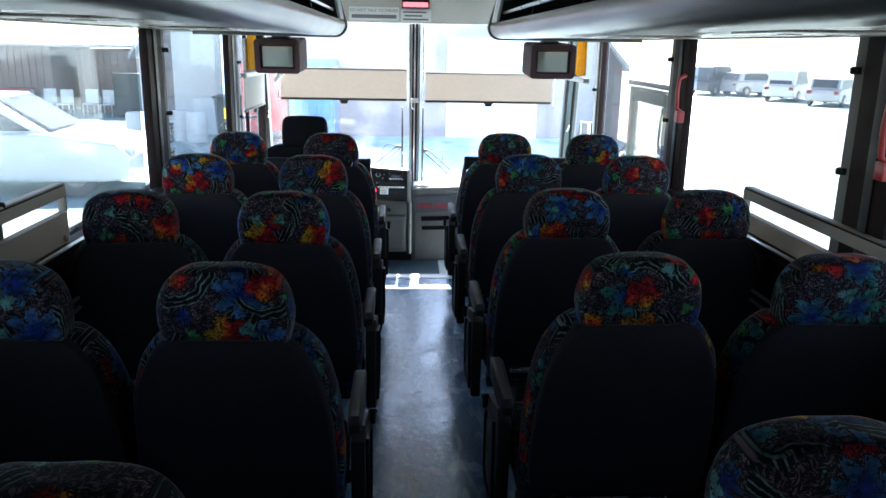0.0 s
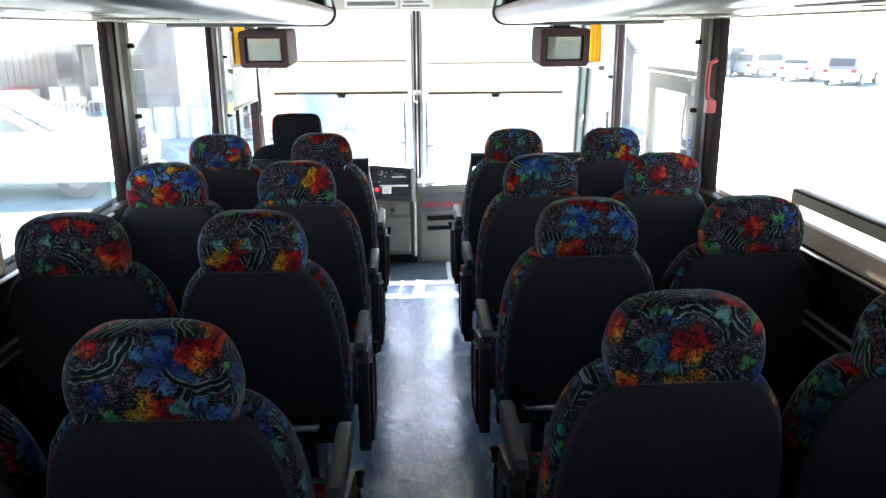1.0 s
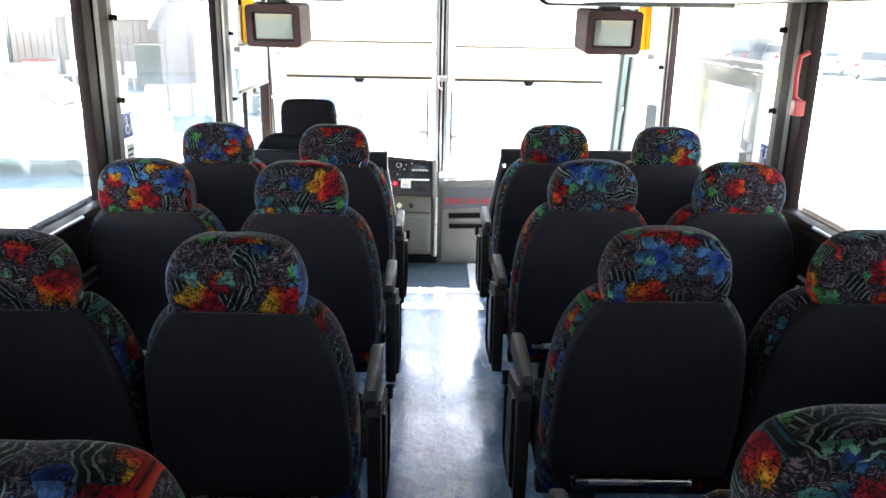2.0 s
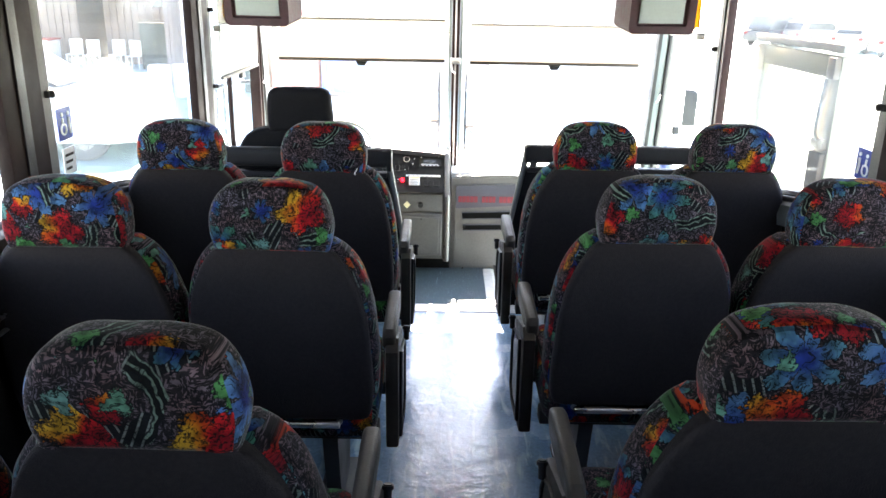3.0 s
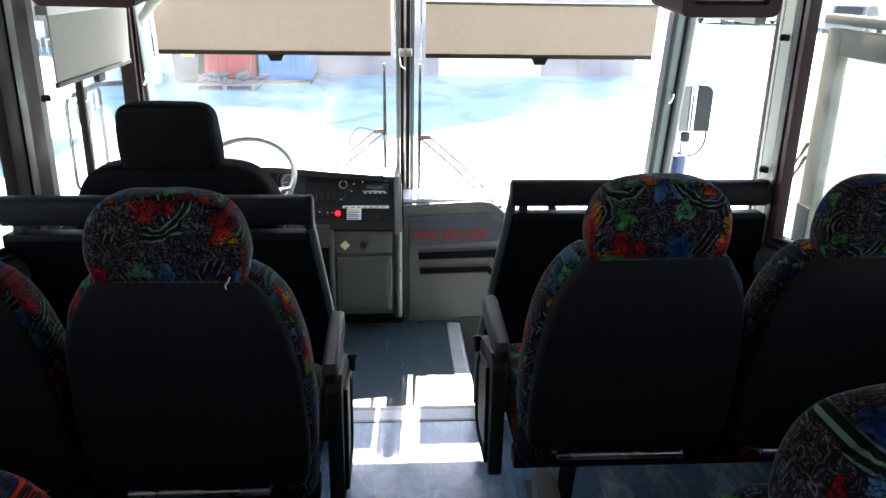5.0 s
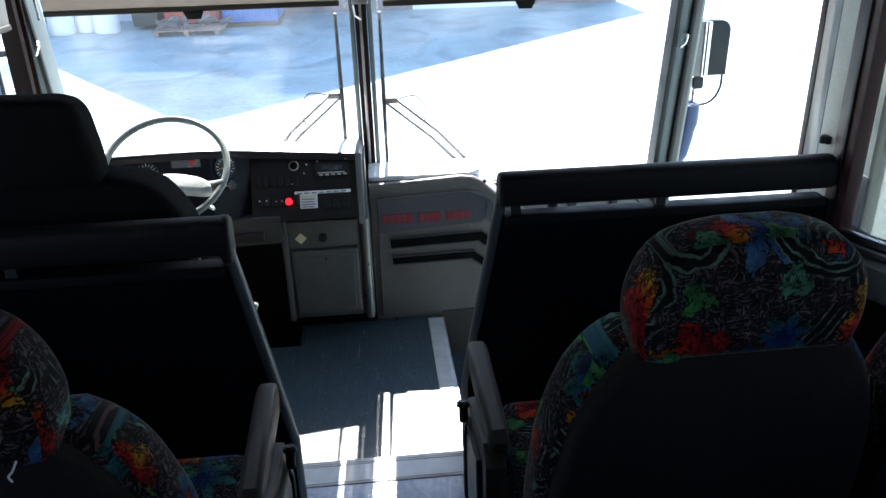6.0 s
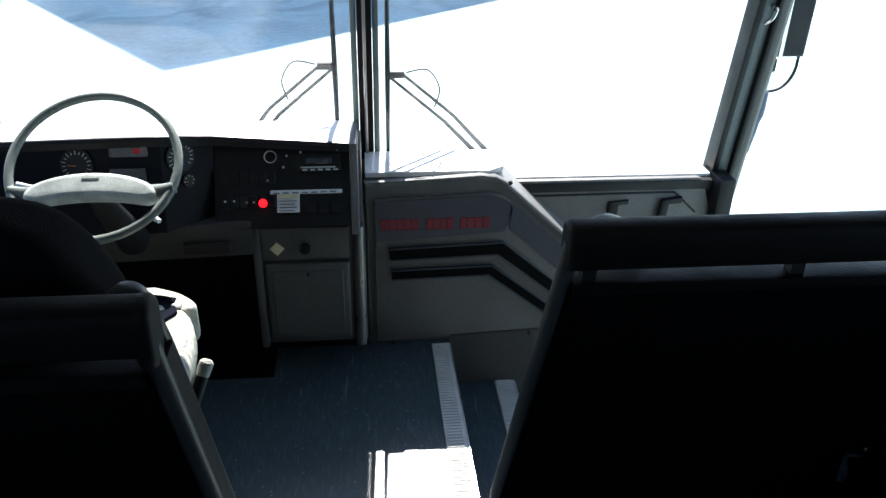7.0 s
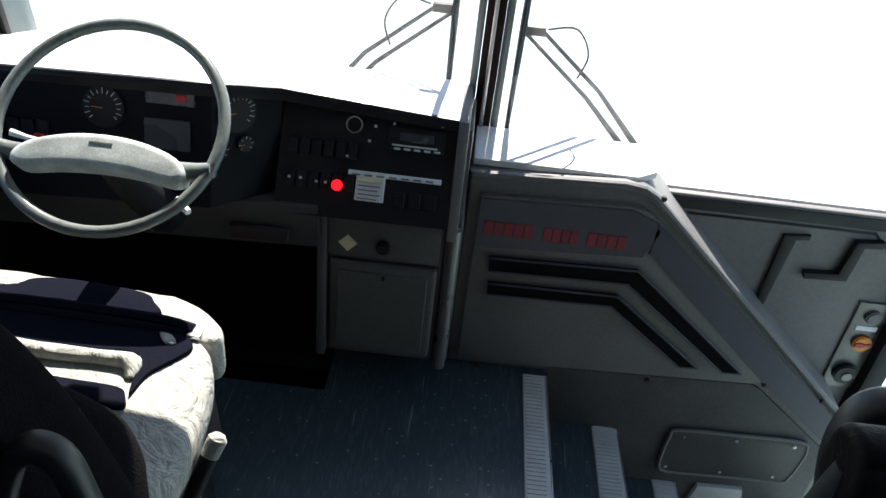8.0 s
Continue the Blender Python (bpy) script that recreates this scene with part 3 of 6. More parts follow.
def pillow(pts, y0, y1, bev, dome=0.0, seg=6, lump=0.0, seed=0.0):
    """An upholstered slab standing in the xz plane: round rims, faces that swell by dome, slight lumps."""
    P = [Vector(p) for p in pts]
    n = len(P)
    if sum(P[i].x * P[(i + 1) % n].y - P[(i + 1) % n].x * P[i].y for i in range(n)) < 0:
        P.reverse()
    nor = []
    for i in range(n):
        d = (P[(i + 1) % n] - P[i]).normalized() + (P[i] - P[i - 1]).normalized()
        nor.append(Vector((-d.y, d.x)).normalized())
    mid = sum(P, Vector((0, 0))) / n
    rows = []
    for f in (0.3, 0.6, 0.85):
        rows.append(([mid + (p + q * bev - mid) * f for p, q in zip(P, nor)], y0 - dome * (1 - f * f)))
    for k in range(seg + 1):
        a = radians(90 * k / seg)
        rows.append(([p + q * bev * (1 - math.sin(a)) for p, q in zip(P, nor)], y0 + bev * (1 - math.cos(a))))
    for k in range(seg, -1, -1):
        a = radians(90 * k / seg)
        rows.append(([p + q * bev * (1 - math.sin(a)) for p, q in zip(P, nor)], y1 - bev * (1 - math.cos(a))))
    for f in (0.85, 0.6, 0.3):
        rows.append(([mid + (p + q * bev - mid) * f for p, q in zip(P, nor)], y1 + dome * (1 - f * f)))
    bm = bmesh.new()
    grid = []
    for ring, y in rows:
        line = []
        for p in ring:
            k = lump * noise.noise(Vector((p.x * 17 + seed, y * 17, p.y * 17)))
            line.append(bm.verts.new((p.x + k, y + k, p.y + k)))
        grid.append(line)
    for A, B in zip(grid, grid[1:]):
        for k in range(n):
            bm.faces.new((A[k], A[(k + 1) % n], B[(k + 1) % n], B[k]))
    for line, y in ((grid[0], y0 - dome), (grid[-1], y1 + dome)):
        v = bm.verts.new((mid.x, y, mid.y))
        for k in range(n):
            bm.faces.new((line[k], line[(k + 1) % n], v))
    bmesh.ops.recalc_face_normals(bm, faces=bm.faces[:])
    return bm


def arc(cx, cy, r, a0, a1, n=6, ry=None):
    return [(cx + r * math.cos(radians(a0 + (a1 - a0) * k / n)), cy + (ry or r) * math.sin(radians(a0 + (a1 - a0) * k / n))) for k in range(n + 1)]


def round_rect(x0, x1, z0, z1, r, n=5):
    return arc(x1 - r, z1 - r, r, 0, 90, n) + arc(x0 + r, z1 - r, r, 90, 180, n) + arc(x0 + r, z0 + r, r, 180, 270, n) + arc(x1 - r, z0 + r, r, 270, 360, n)


# the cab's drawing is laid out a little small: its true size and place
CAB = Matrix.Translation((-0.02, 4.75, -0.046)) @ Matrix.Diagonal((1.015, 1.057, 1.03, 1.0)) @ Matrix.Translation((0.02, -4.75, 0))
layout = [Matrix.Identity(4)]


def mesh_of(name, bm, material):
    me = bpy.data.meshes.new(name)
    bm.transform(layout[-1])
    bm.to_mesh(me)
    bm.free()
    me.materials.append(material)
    for p in me.polygons:
        p.use_smooth = True
    me.set_sharp_from_angle(angle=radians(38))
    return me


def part(name, bm, material, parent, label=""):
    ob = new(name, mesh_of(name, bm, material))
    ob.parent = parent
    return tagged(ob, label)


def root(name, label, category, group="", at=(0, 0, 0)):
    ob = new(name)
    ob.empty_display_size = 0.1
    ob.location = at
    return tagged(ob, label, category, group)


def thing(name, bm, material, label, category, group=""):
    return tagged(new(name, mesh_of(name, bm, material)), label, category, group)


def structure(name, bm, material, label=""):
    return tagged(new(name, mesh_of(name, bm, material)), label, "", "", "structure")


def bent(bm, fn):
    for v in bm.verts:
        v.co = Vector(fn(*v.co))
    return bm


# the inside of the coach: left wall, right wall, middle, aisle floor
XL, XR, XM, ZF = -1.20, 1.16, -0.02, 0.18

# ---- floor and steps ----
structure("floor", bm_box(XL, XR, -2.0, 5.165, ZF - 0.06, ZF), M_VINYL, "worn blue-grey vinyl aisle floor")
structure("floor_riser", bm_box(XL, 0.262, 5.165, 5.262, -0.12, ZF - 0.012), M_BLACK)
structure("floor_shelf", bm_box(0.262, XR, 5.165, 5.39, -0.95, ZF - 0.002), M_BLACK)
layout.append(CAB)
structure("floor_front", bm_prism([(XL, 5.236), (0.236, 5.236), (0.236, 6.56), (-0.340, 6.56), (-0.340, 6.192), (XL, 6.192)], "xy", -0.06, 0.0), M_RUBBER, "black ribbed rubber floor beside the driver")
# The unlit depth of the footwell is painted black.
structure("floor_footwell", joined(bm_box(XL, -0.340, 6.192, 6.56, -0.34, -0.30), bm_box(XL, -0.340, 6.170, 6.192, -0.34, -0.062), bm_box(-0.340, -0.320, 6.192, 6.56, -0.34, -0.062)), M_SHADE, "sunken driver footwell, its shade painted black")
layout.pop()


def nosing(name, x0, x1, y0, y1, z, along, material, label):
    """A step edge: a plate with low ribs across it and a rounded lip."""
    bms = [bm_box(x0, x1, y0, y1, z - 0.008, z + 0.003, 0.002, 1)]
    p = 0.0125
    if along == "y":
        k = int((y1 - y0) / p)
        for i in range(k):
            bms.append(bm_box(x0 + 0.006, x1 - 0.008, y0 + i * p + 0.003, y0 + i * p + 0.009, z + 0.002, z + 0.0055))
        bms.append(bm_tube([(x1, y0, z - 0.003), (x1, y1, z - 0.003)], 0.006, 8))
    else:
        for y in (y0 + 0.008, y1 - 0.020, y1 - 0.012):
            bms.append(bm_box(x0 + 0.006, x1 - 0.006, y, y + 0.005, z + 0.002, z + 0.0045))
        bms.append(bm_tube([(x0, y1, z - 0.003), (x1, y1, z - 0.003)], 0.006, 8))
    structure(name, joined(*bms), material, label)


nosing("trim_aisle_step", -0.36, 0.30, 5.166, 5.262, ZF, "x", M_NOSEPALE, "pale ribbed edge of the aisle step")
layout.append(CAB)
nosing("trim_step_1", 0.178, 0.238, 5.37, 6.335, 0.0, "y", M_NOSING, "grey ribbed step edge over the stairwell")
for i, (x, z) in enumerate(((0.2415, 0.0), (0.4805, -0.184), (0.7045, -0.378))):
    structure("trim_step_lip_%d" % (i + 1), bm_box(x, x + 0.004, 5.37, 6.335, z - 0.02, z + 0.004, 0.001, 1), M_ALU, "bright metal lip of the step edge")
structure("step_1", bm_box(0.240, 0.478, 5.36, 6.45, -0.244, -0.184), M_RUBBER)
structure("step_riser_1", bm_box(0.218, 0.240, 5.36, 6.45, -0.244, -0.062), M_BLACK)
nosing("trim_step_2", 0.407, 0.477, 5.37, 6.40, -0.184, "y", M_NOSING, "grey ribbed edge of the second step")
structure("step_2", bm_box(0.46, 0.703, 5.36, 6.45, -0.438, -0.378), M_RUBBER)
structure("step_riser_2", bm_box(0.445, 0.460, 5.36, 6.45, -0.438, -0.246), M_BLACK)
nosing("trim_step_3", 0.630, 0.701, 5.37, 6.40, -0.378, "y", M_NOSING, "grey ribbed edge of the lowest step")
structure("step_3", bm_box(0.68, XR, 5.36, 6.45, -0.63, -0.57), M_RUBBER)
structure("step_riser_3", bm_box(0.680, 0.698, 5.36, 6.45, -0.57, -0.440), M_BLACK)

layout.pop()

# ---- side walls, posts, ceiling ----
SILL, HEAD, ROOF = 1.05, 1.73, 2.16


def side_wall(name, x0, x1, low_front):
    """The panel under the windows; its top falls towards the front."""
    top = [(-2.0, SILL), (3.9, SILL), (4.25, 1.0), (4.6, 0.93), (4.95, 0.84), (5.2, 0.79), (5.45, 0.775)] + low_front
    structure(name, bm_prism([(-2.0, -0.9)] + top + [(top[-1][0], -0.9)], "yz", x0, x1), M_LOWER, "black carpet-lined side panel")


side_wall("wall_left", XL - 0.06, XL, [(6.72, 0.76)])
side_wall("wall_right", XR, XR + 0.06, [])
for name, x0, x1 in (("wall_left_upper", XL - 0.06, XL), ("wall_right_upper", XR, XR + 0.06)):
    structure(name, bm_box(x0, x1, -2.0, 6.62, HEAD, ROOF), M_CEIL)
# Unseen solid walls added to cut daylight on the seat backs.
for name, x0, x1 in (("wall_left_rear", XL - 0.06, XL), ("wall_right_rear", XR, XR + 0.06)):
    structure(name, bm_box(x0, x1, -2.0, 0.25, SILL, HEAD), M_WALL)
structure("wall_rear", bm_box(XL - 0.06, XR + 0.06, -2.06, -2.0, -0.9, ROOF), M_WALL)
structure("ceiling", bm_box(XL - 0.06, XR + 0.06, -2.06, 6.62, ROOF, ROOF + 0.06), M_CEIL, "pale grey ceiling panels")
structure("floor_under", bm_box(XL - 0.06, XR + 0.06, -2.06, 6.62, -0.96, -0.9), M_BLACK)

# long seals and ledges under the windows
for name, x, s in (("trim_sill_left", XL, 1), ("trim_sill_right", XR, -1)):
    structure(name, joined(bm_box(*sorted((x, x + s * 0.045)), -2.0, 4.0, SILL - 0.035, SILL + 0.008, 0.006),
                           bm_box(*sorted((x, x + s * 0.07)), -2.0, 3.4, SILL - 0.20, SILL - 0.16, 0.006)), M_FRAME, "dark ledge under the windows")
    structure(name + "_rail", joined(*[bm_tube([(x + s * d, -2.0, z), (x + s * d, 3.4, z)], 0.006, 8) for d, z in ((0.05, SILL + 0.004), (0.072, SILL - 0.155), (0.072, SILL - 0.19))]), M_ALU, "thin bright metal rails")
curve = [(3.9, SILL), (4.25, 1.0), (4.6, 0.93), (4.95, 0.84), (5.2, 0.79)]
for name, x in (("trim_curve_left", XL + 0.02), ("trim_curve_right", XR - 0.02)):
    s = 1 if x < 0 else -1
    line = smooth([(0.0, y, z) for y, z in curve], 4)
    ob = structure(name, joined(*[bm_tube([(x + s * d, y, z + h) for _, y, z in line], r, 8) for d, h, r in ((0.0, 0.010, 0.013), (0.024, -0.004, 0.011))]), M_BLACK, "black double window seal")
    part("bright_bead", bm_tube([(x + s * 0.004, y, z + 0.024) for _, y, z in line], 0.004, 6), M_ALU, ob, "thin bright bead")
    ledge = bmesh.new()
    rings = [[ledge.verts.new((x + s * d, y, z + h)) for d, h in ((-0.02, -0.012), (0.030, -0.012), (0.052, -0.024), (0.058, -0.060), (0.050, -0.098), (-0.02, -0.110))] for _, y, z in line]
    for A, B in zip(rings, rings[1:]):
        for k in range(6):
            ledge.faces.new((A[k], A[(k + 1) % 6], B[(k + 1) % 6], B[k]))
    ledge.faces.new(rings[0])
    ledge.faces.new(rings[-1])
    bmesh.ops.recalc_face_normals(ledge, faces=ledge.faces[:])
    part("ledge", ledge, M_LEDGE, ob, "dark grey vinyl ledge")


def window_post(name, wall, side, y0, y1, z0, z1, knobs=(), inner=M_FRAME, wide=0.055, pale=M_STRIP):
    """A post between two windows: two dark rails, a paler strip, and latch knobs."""
    a, b = sorted((wall - side * 0.020, wall + side * 0.018))
    ob = structure(name, bm_box(a, b, y0, y1, z0, z1, 0.006), inner, "dark metal window post")
    w = y1 - y0
    part("strip", bm_box(*sorted((wall - side * 0.020, wall + side * 0.012)), y1, y1 + wide, z0, z1, 0.003), pale, ob, "worn grey strip")
    part("seal", bm_box(*sorted((wall + side * 0.018, wall + side * 0.024)), y0 + w * 0.35, y0 + w * 0.55, z0, z1, 0.002), M_BLACK, ob)
    for z in knobs:
        part("latch", joined(bm_box(*sorted((wall + side * 0.010, wall + side * 0.026)), y1 + 0.02, y1 + 0.05, z - 0.010, z + 0.010, 0.004),
                             bm_disc((wall + side * 0.028, y1 + 0.035, z), (side, 0.4, 0), 0.011, 0.014, 12, 0.003)), M_DARKSTEEL, ob, "dark window latch")
    return ob


window_post("trim_post_left_1", XL, 1, 0.62, 0.84, SILL, HEAD)
window_post("trim_post_left_2", XL, 1, 2.02, 2.24, SILL, HEAD, (1.62, 1.25))
window_post("trim_post_left_3", XL, 1, 3.63, 3.83, SILL, HEAD, (1.64, 1.36))
window_post("trim_post_left_4", XL, 1, 5.20, 5.44, 0.77, HEAD, (1.55, 1.2))
window_post("trim_post_right_1", XR, -1, 0.80, 1.00, SILL, HEAD)
window_post("trim_post_right_2", XR, -1, 2.10, 2.30, SILL, HEAD, (1.64, 1.36))
window_post("trim_post_right_3", XR, -1, 3.66, 3.85, SILL, HEAD, (1.64, 1.36))
front_post = window_post("trim_post_right_4", XR, -1, 5.222, 5.308, 0.77, HEAD, (1.42, 1.00), M_MAROON, 0.075, M_PALEPOST)
part("door_reveal", bm_prism([(XR - 0.012, 5.384), (XR + 0.014, 5.384), (XR + 0.128, 5.648), (XR + 0.106, 5.648)], "xy", 0.40, HEAD, 0.003), M_LEDGE, front_post, "grey angled door reveal")
part("door_seal", joined(bm_box(XR + 0.100, XR + 0.118, 5.640, 5.668, 0.40, HEAD, 0.005), bm_box(XR + 0.119, XR + 0.138, 5.650, 5.682, 0.40, HEAD, 0.005)), M_MAROON, front_post, "maroon rubber door seal")

win_spans = [("left", XL - 0.03, 0.26, 0.62, SILL), ("left", XL - 0.03, 0.90, 2.02, SILL), ("left", XL - 0.03, 2.28, 3.61, SILL), ("left", XL - 0.03, 3.86, 5.19, 0.78),
             ("left", XL - 0.03, 5.52, 6.42, 0.76),
             ("right", XR + 0.03, 0.26, 0.80, SILL), ("right", XR + 0.03, 1.06, 2.10, SILL), ("right", XR + 0.03, 2.36, 3.65, SILL), ("right", XR + 0.03, 3.90, 5.215, 0.78)]
for i, (side, x, y0, y1, z0) in enumerate(win_spans):
    ob = structure("window_%d" % (i + 1), bm_box(x - 0.003, x + 0.003, y0, y1, z0, HEAD), M_DOORGLASS if i == 4 else M_GLASS, "clear driver's window" if i == 4 else "tinted side window")
    ob.visible_shadow = False


def window_guard(wall, side, y0, y1, top):
    """A low sash inside the window: rounded upper frame, pale ledge, grey lower panel."""
    ob = root("window_guard", "tan half-height window sash with an open slot and cloudy panel", "window sash", "window sashes", (wall, y1, SILL))
    ob.location = (0, 0, 0)
    a, b = sorted((wall + side * 0.008, wall + side * 0.034))
    part("upper_frame", bm_prism([(y0, top - 0.046), (y1 - 0.012, top - 0.046), (y1 - 0.012, top - 0.094), (y1, top - 0.094)] + arc(y1 - 0.02, top - 0.02, 0.02, 0, 90, 5) + [(y0, top)], "yz", a, b, 0.003), M_TAN, ob)
    part("frame_seal", bm_box(*sorted((wall + side * 0.034, wall + side * 0.037)), y0, y1 - 0.02, top - 0.010, top - 0.005), M_FRAME, ob)
    part("lower_panel", bm_box(a, b, y0, y1 - 0.006, SILL + 0.01, top - 0.094, 0.003), M_SASH, ob, "cloudy beige lower panel")
    part("latch_knob", bm_disc((wall + side * 0.040, y1 - 0.05, SILL + 0.03), (side, 0, 0), 0.010, 0.014, 12, 0.003), M_ALU, ob)
    return ob


window_guard(XL, 1, 0.90, 2.66, 1.25)
window_guard(XR, -1, 1.07, 2.92, 1.215)

# red pull handle on the right-hand posts
for y in (3.66, 2.11):
    h = root("emergency_handle", "red plastic emergency exit handle on the window post", "handle", "emergency handles")
    x = XR - 0.042
    part("grip", bm_tube([(x + 0.02, y, 1.575), (x - 0.008, y, 1.56), (x - 0.012, y, 1.50), (x - 0.008, y, 1.43), (x + 0.02, y, 1.41)], 0.009, 10), M_RED, h)
    part("latch_box", bm_box(x - 0.01, x + 0.024, y - 0.02, y + 0.02, 1.37, 1.42, 0.006), M_RED, h)

# stickers on the windows
for x, y, z, s in ((XL - 0.024, 4.02, 1.25, 1), (XR + 0.024, 4.0, 1.17, -1)):
    st = root("accessibility_sticker", "blue and white accessibility sticker on the window glass", "sticker", "accessibility stickers")
    part("plate", bm_box(x - 0.0015, x + 0.0015, y - 0.045, y + 0.045, z - 0.045, z + 0.05, 0.001, 1), M_BLUESIGN, st)
    xx = x + s * 0.0035
    ring = [(xx, y - 0.015 + 0.016 * math.cos(a), z - 0.012 + 0.016 * math.sin(a)) for a in (k * math.pi / 8 for k in range(16))]
    part("symbol", joined(bm_tube(ring, 0.0028, 6, True), bm_tube([(xx, y - 0.018, z + 0.022), (xx, y - 0.016, z + 0.002), (xx, y - 0.002, z)], 0.0035, 6),
                          bm_disc((xx, y - 0.018, z + 0.032), (1, 0, 0), 0.006, 0.003, 10),
                          bm_tube([(xx, y + 0.022, z + 0.02), (xx, y + 0.02, z - 0.005), (xx, y + 0.026, z - 0.028)], 0.004, 6),
                          bm_disc((xx, y + 0.022, z + 0.032), (1, 0, 0), 0.006, 0.003, 10)), M_WHITE, st, "white pictogram")

nt_ = root("faded_notice", "small faded white notice stuck on the window glass", "sticker")
part("plate", bm_box(XL - 0.0255, XL - 0.0225, 3.985, 4.06, 1.10, 1.18, 0.001, 1), M_WHITE, nt_)
for k in range(3):
    part("line_bar", bm_box(XL - 0.0225, XL - 0.0215, 3.995, 4.05 - 0.01 * k, 1.155 - 0.02 * k, 1.163 - 0.02 * k), M_DARKRED, nt_)

# ---- luggage racks ----


def luggage_rack(side):
    """An overhead rack: a sloping underside, a rounded nose, an open front with rails, an end cap."""
    wall = XL if side < 0 else XR
    inner = -0.41 if side < 0 else 0.34
    s = 1 if side < 0 else -1
    rk = root("luggage_rack", "long grey overhead luggage rack with rounded satin edge", "luggage rack", "luggage racks")
    y0, y1 = -1.95, 4.40
    q = lambda d: wall + s * d
    w = abs(inner - wall)
    prof = [(q(0.01), 1.735), (q(w - 0.16), 1.728), (q(w - 0.13), 1.745), (q(0.01), 1.752)]
    part("underside", bm_prism(prof, "xz", y0, y1 - 0.02), M_RACK, rk, "glossy warm grey underside with painted reflections")
    nose = [(q(w - 0.16), 1.722)] + [(q(w - 0.06 + 0.06 * math.cos(a)), 1.775 + 0.053 * math.sin(a)) for a in (radians(-100 + 14 * k) for k in range(9))] + [(q(w - 0.010), 1.797), (q(w - 0.04), 1.797), (q(w - 0.13), 1.76)]
    part("nose", bm_prism(nose, "xz", y0, y1 - 0.001, 0.003), M_NOSE, rk, "satin rounded edge")
    for k, z in enumerate((1.845, 1.905)):
        part("rail", bm_tube([(q(w - 0.05 - 0.012 * k), y0, z), (q(w - 0.05 - 0.012 * k), y1 - 0.17, z)], 0.008, 8), M_ALU, rk)
    part("back_panel", bm_box(*sorted((q(0.30), q(0.31))), y0, y1 - 0.02, 1.76, 2.15), M_BLACK, rk)
    part("top_panel", bm_prism([(q(w - 0.05), 1.985), (q(w - 0.08), 1.985), (q(w - 0.2), 2.155), (q(w - 0.15), 2.155)], "xz", y0, y1 - 0.01), M_CEIL, rk)
    for y in (0.4, 1.4, 2.4, 3.3):
        part("divider", bm_prism([(q(w - 0.045), 1.797), (q(w - 0.075), 1.985), (q(0.32), 1.985), (q(0.32), 1.80)], "xz", y, y + 0.025), M_BLACK, rk)
    cap = [(q(0.01), 1.715)] + [(q(w - 0.055 + 0.066 * math.cos(a)), 1.775 + 0.062 * math.sin(a)) for a in (radians(-95 + 14 * k) for k in range(9))] + [(q(w - 0.05), 1.99), (q(w - 0.16), 2.155), (q(0.01), 2.155)]
    part("end_cap", bm_prism(cap, "xz", y1 - 0.01, y1 + 0.035, 0.012, 3), M_WALL, rk, "dark grey end cap")
    for yy in (4.13, 4.25):
        part("switch_plate", bm_prism([(q(w - 0.016), 1.80), (q(w - 0.002), 1.80), (q(w - 0.035), 1.985), (q(w - 0.05), 1.985)], "xz", yy, yy + 0.10, 0.003), M_WHITE, rk, "white switch plate")
    for y in (0.6, 1.75, 2.9):
        part("light_module", joined(bm_box(*sorted((q(0.25), q(0.50))), y, y + 0.30, 1.7245, 1.730, 0.002),
                                    bm_disc((q(0.32), y + 0.15, 1.725), (0, 0, -1), 0.028, 0.006, 14, 0.002), bm_disc((q(0.43), y + 0.15, 1.725), (0, 0, -1), 0.028, 0.006, 14, 0.002)), M_RACK, rk)
    return rk


luggage_rack(-1)
luggage_rack(1)

# ---- passenger seats ----


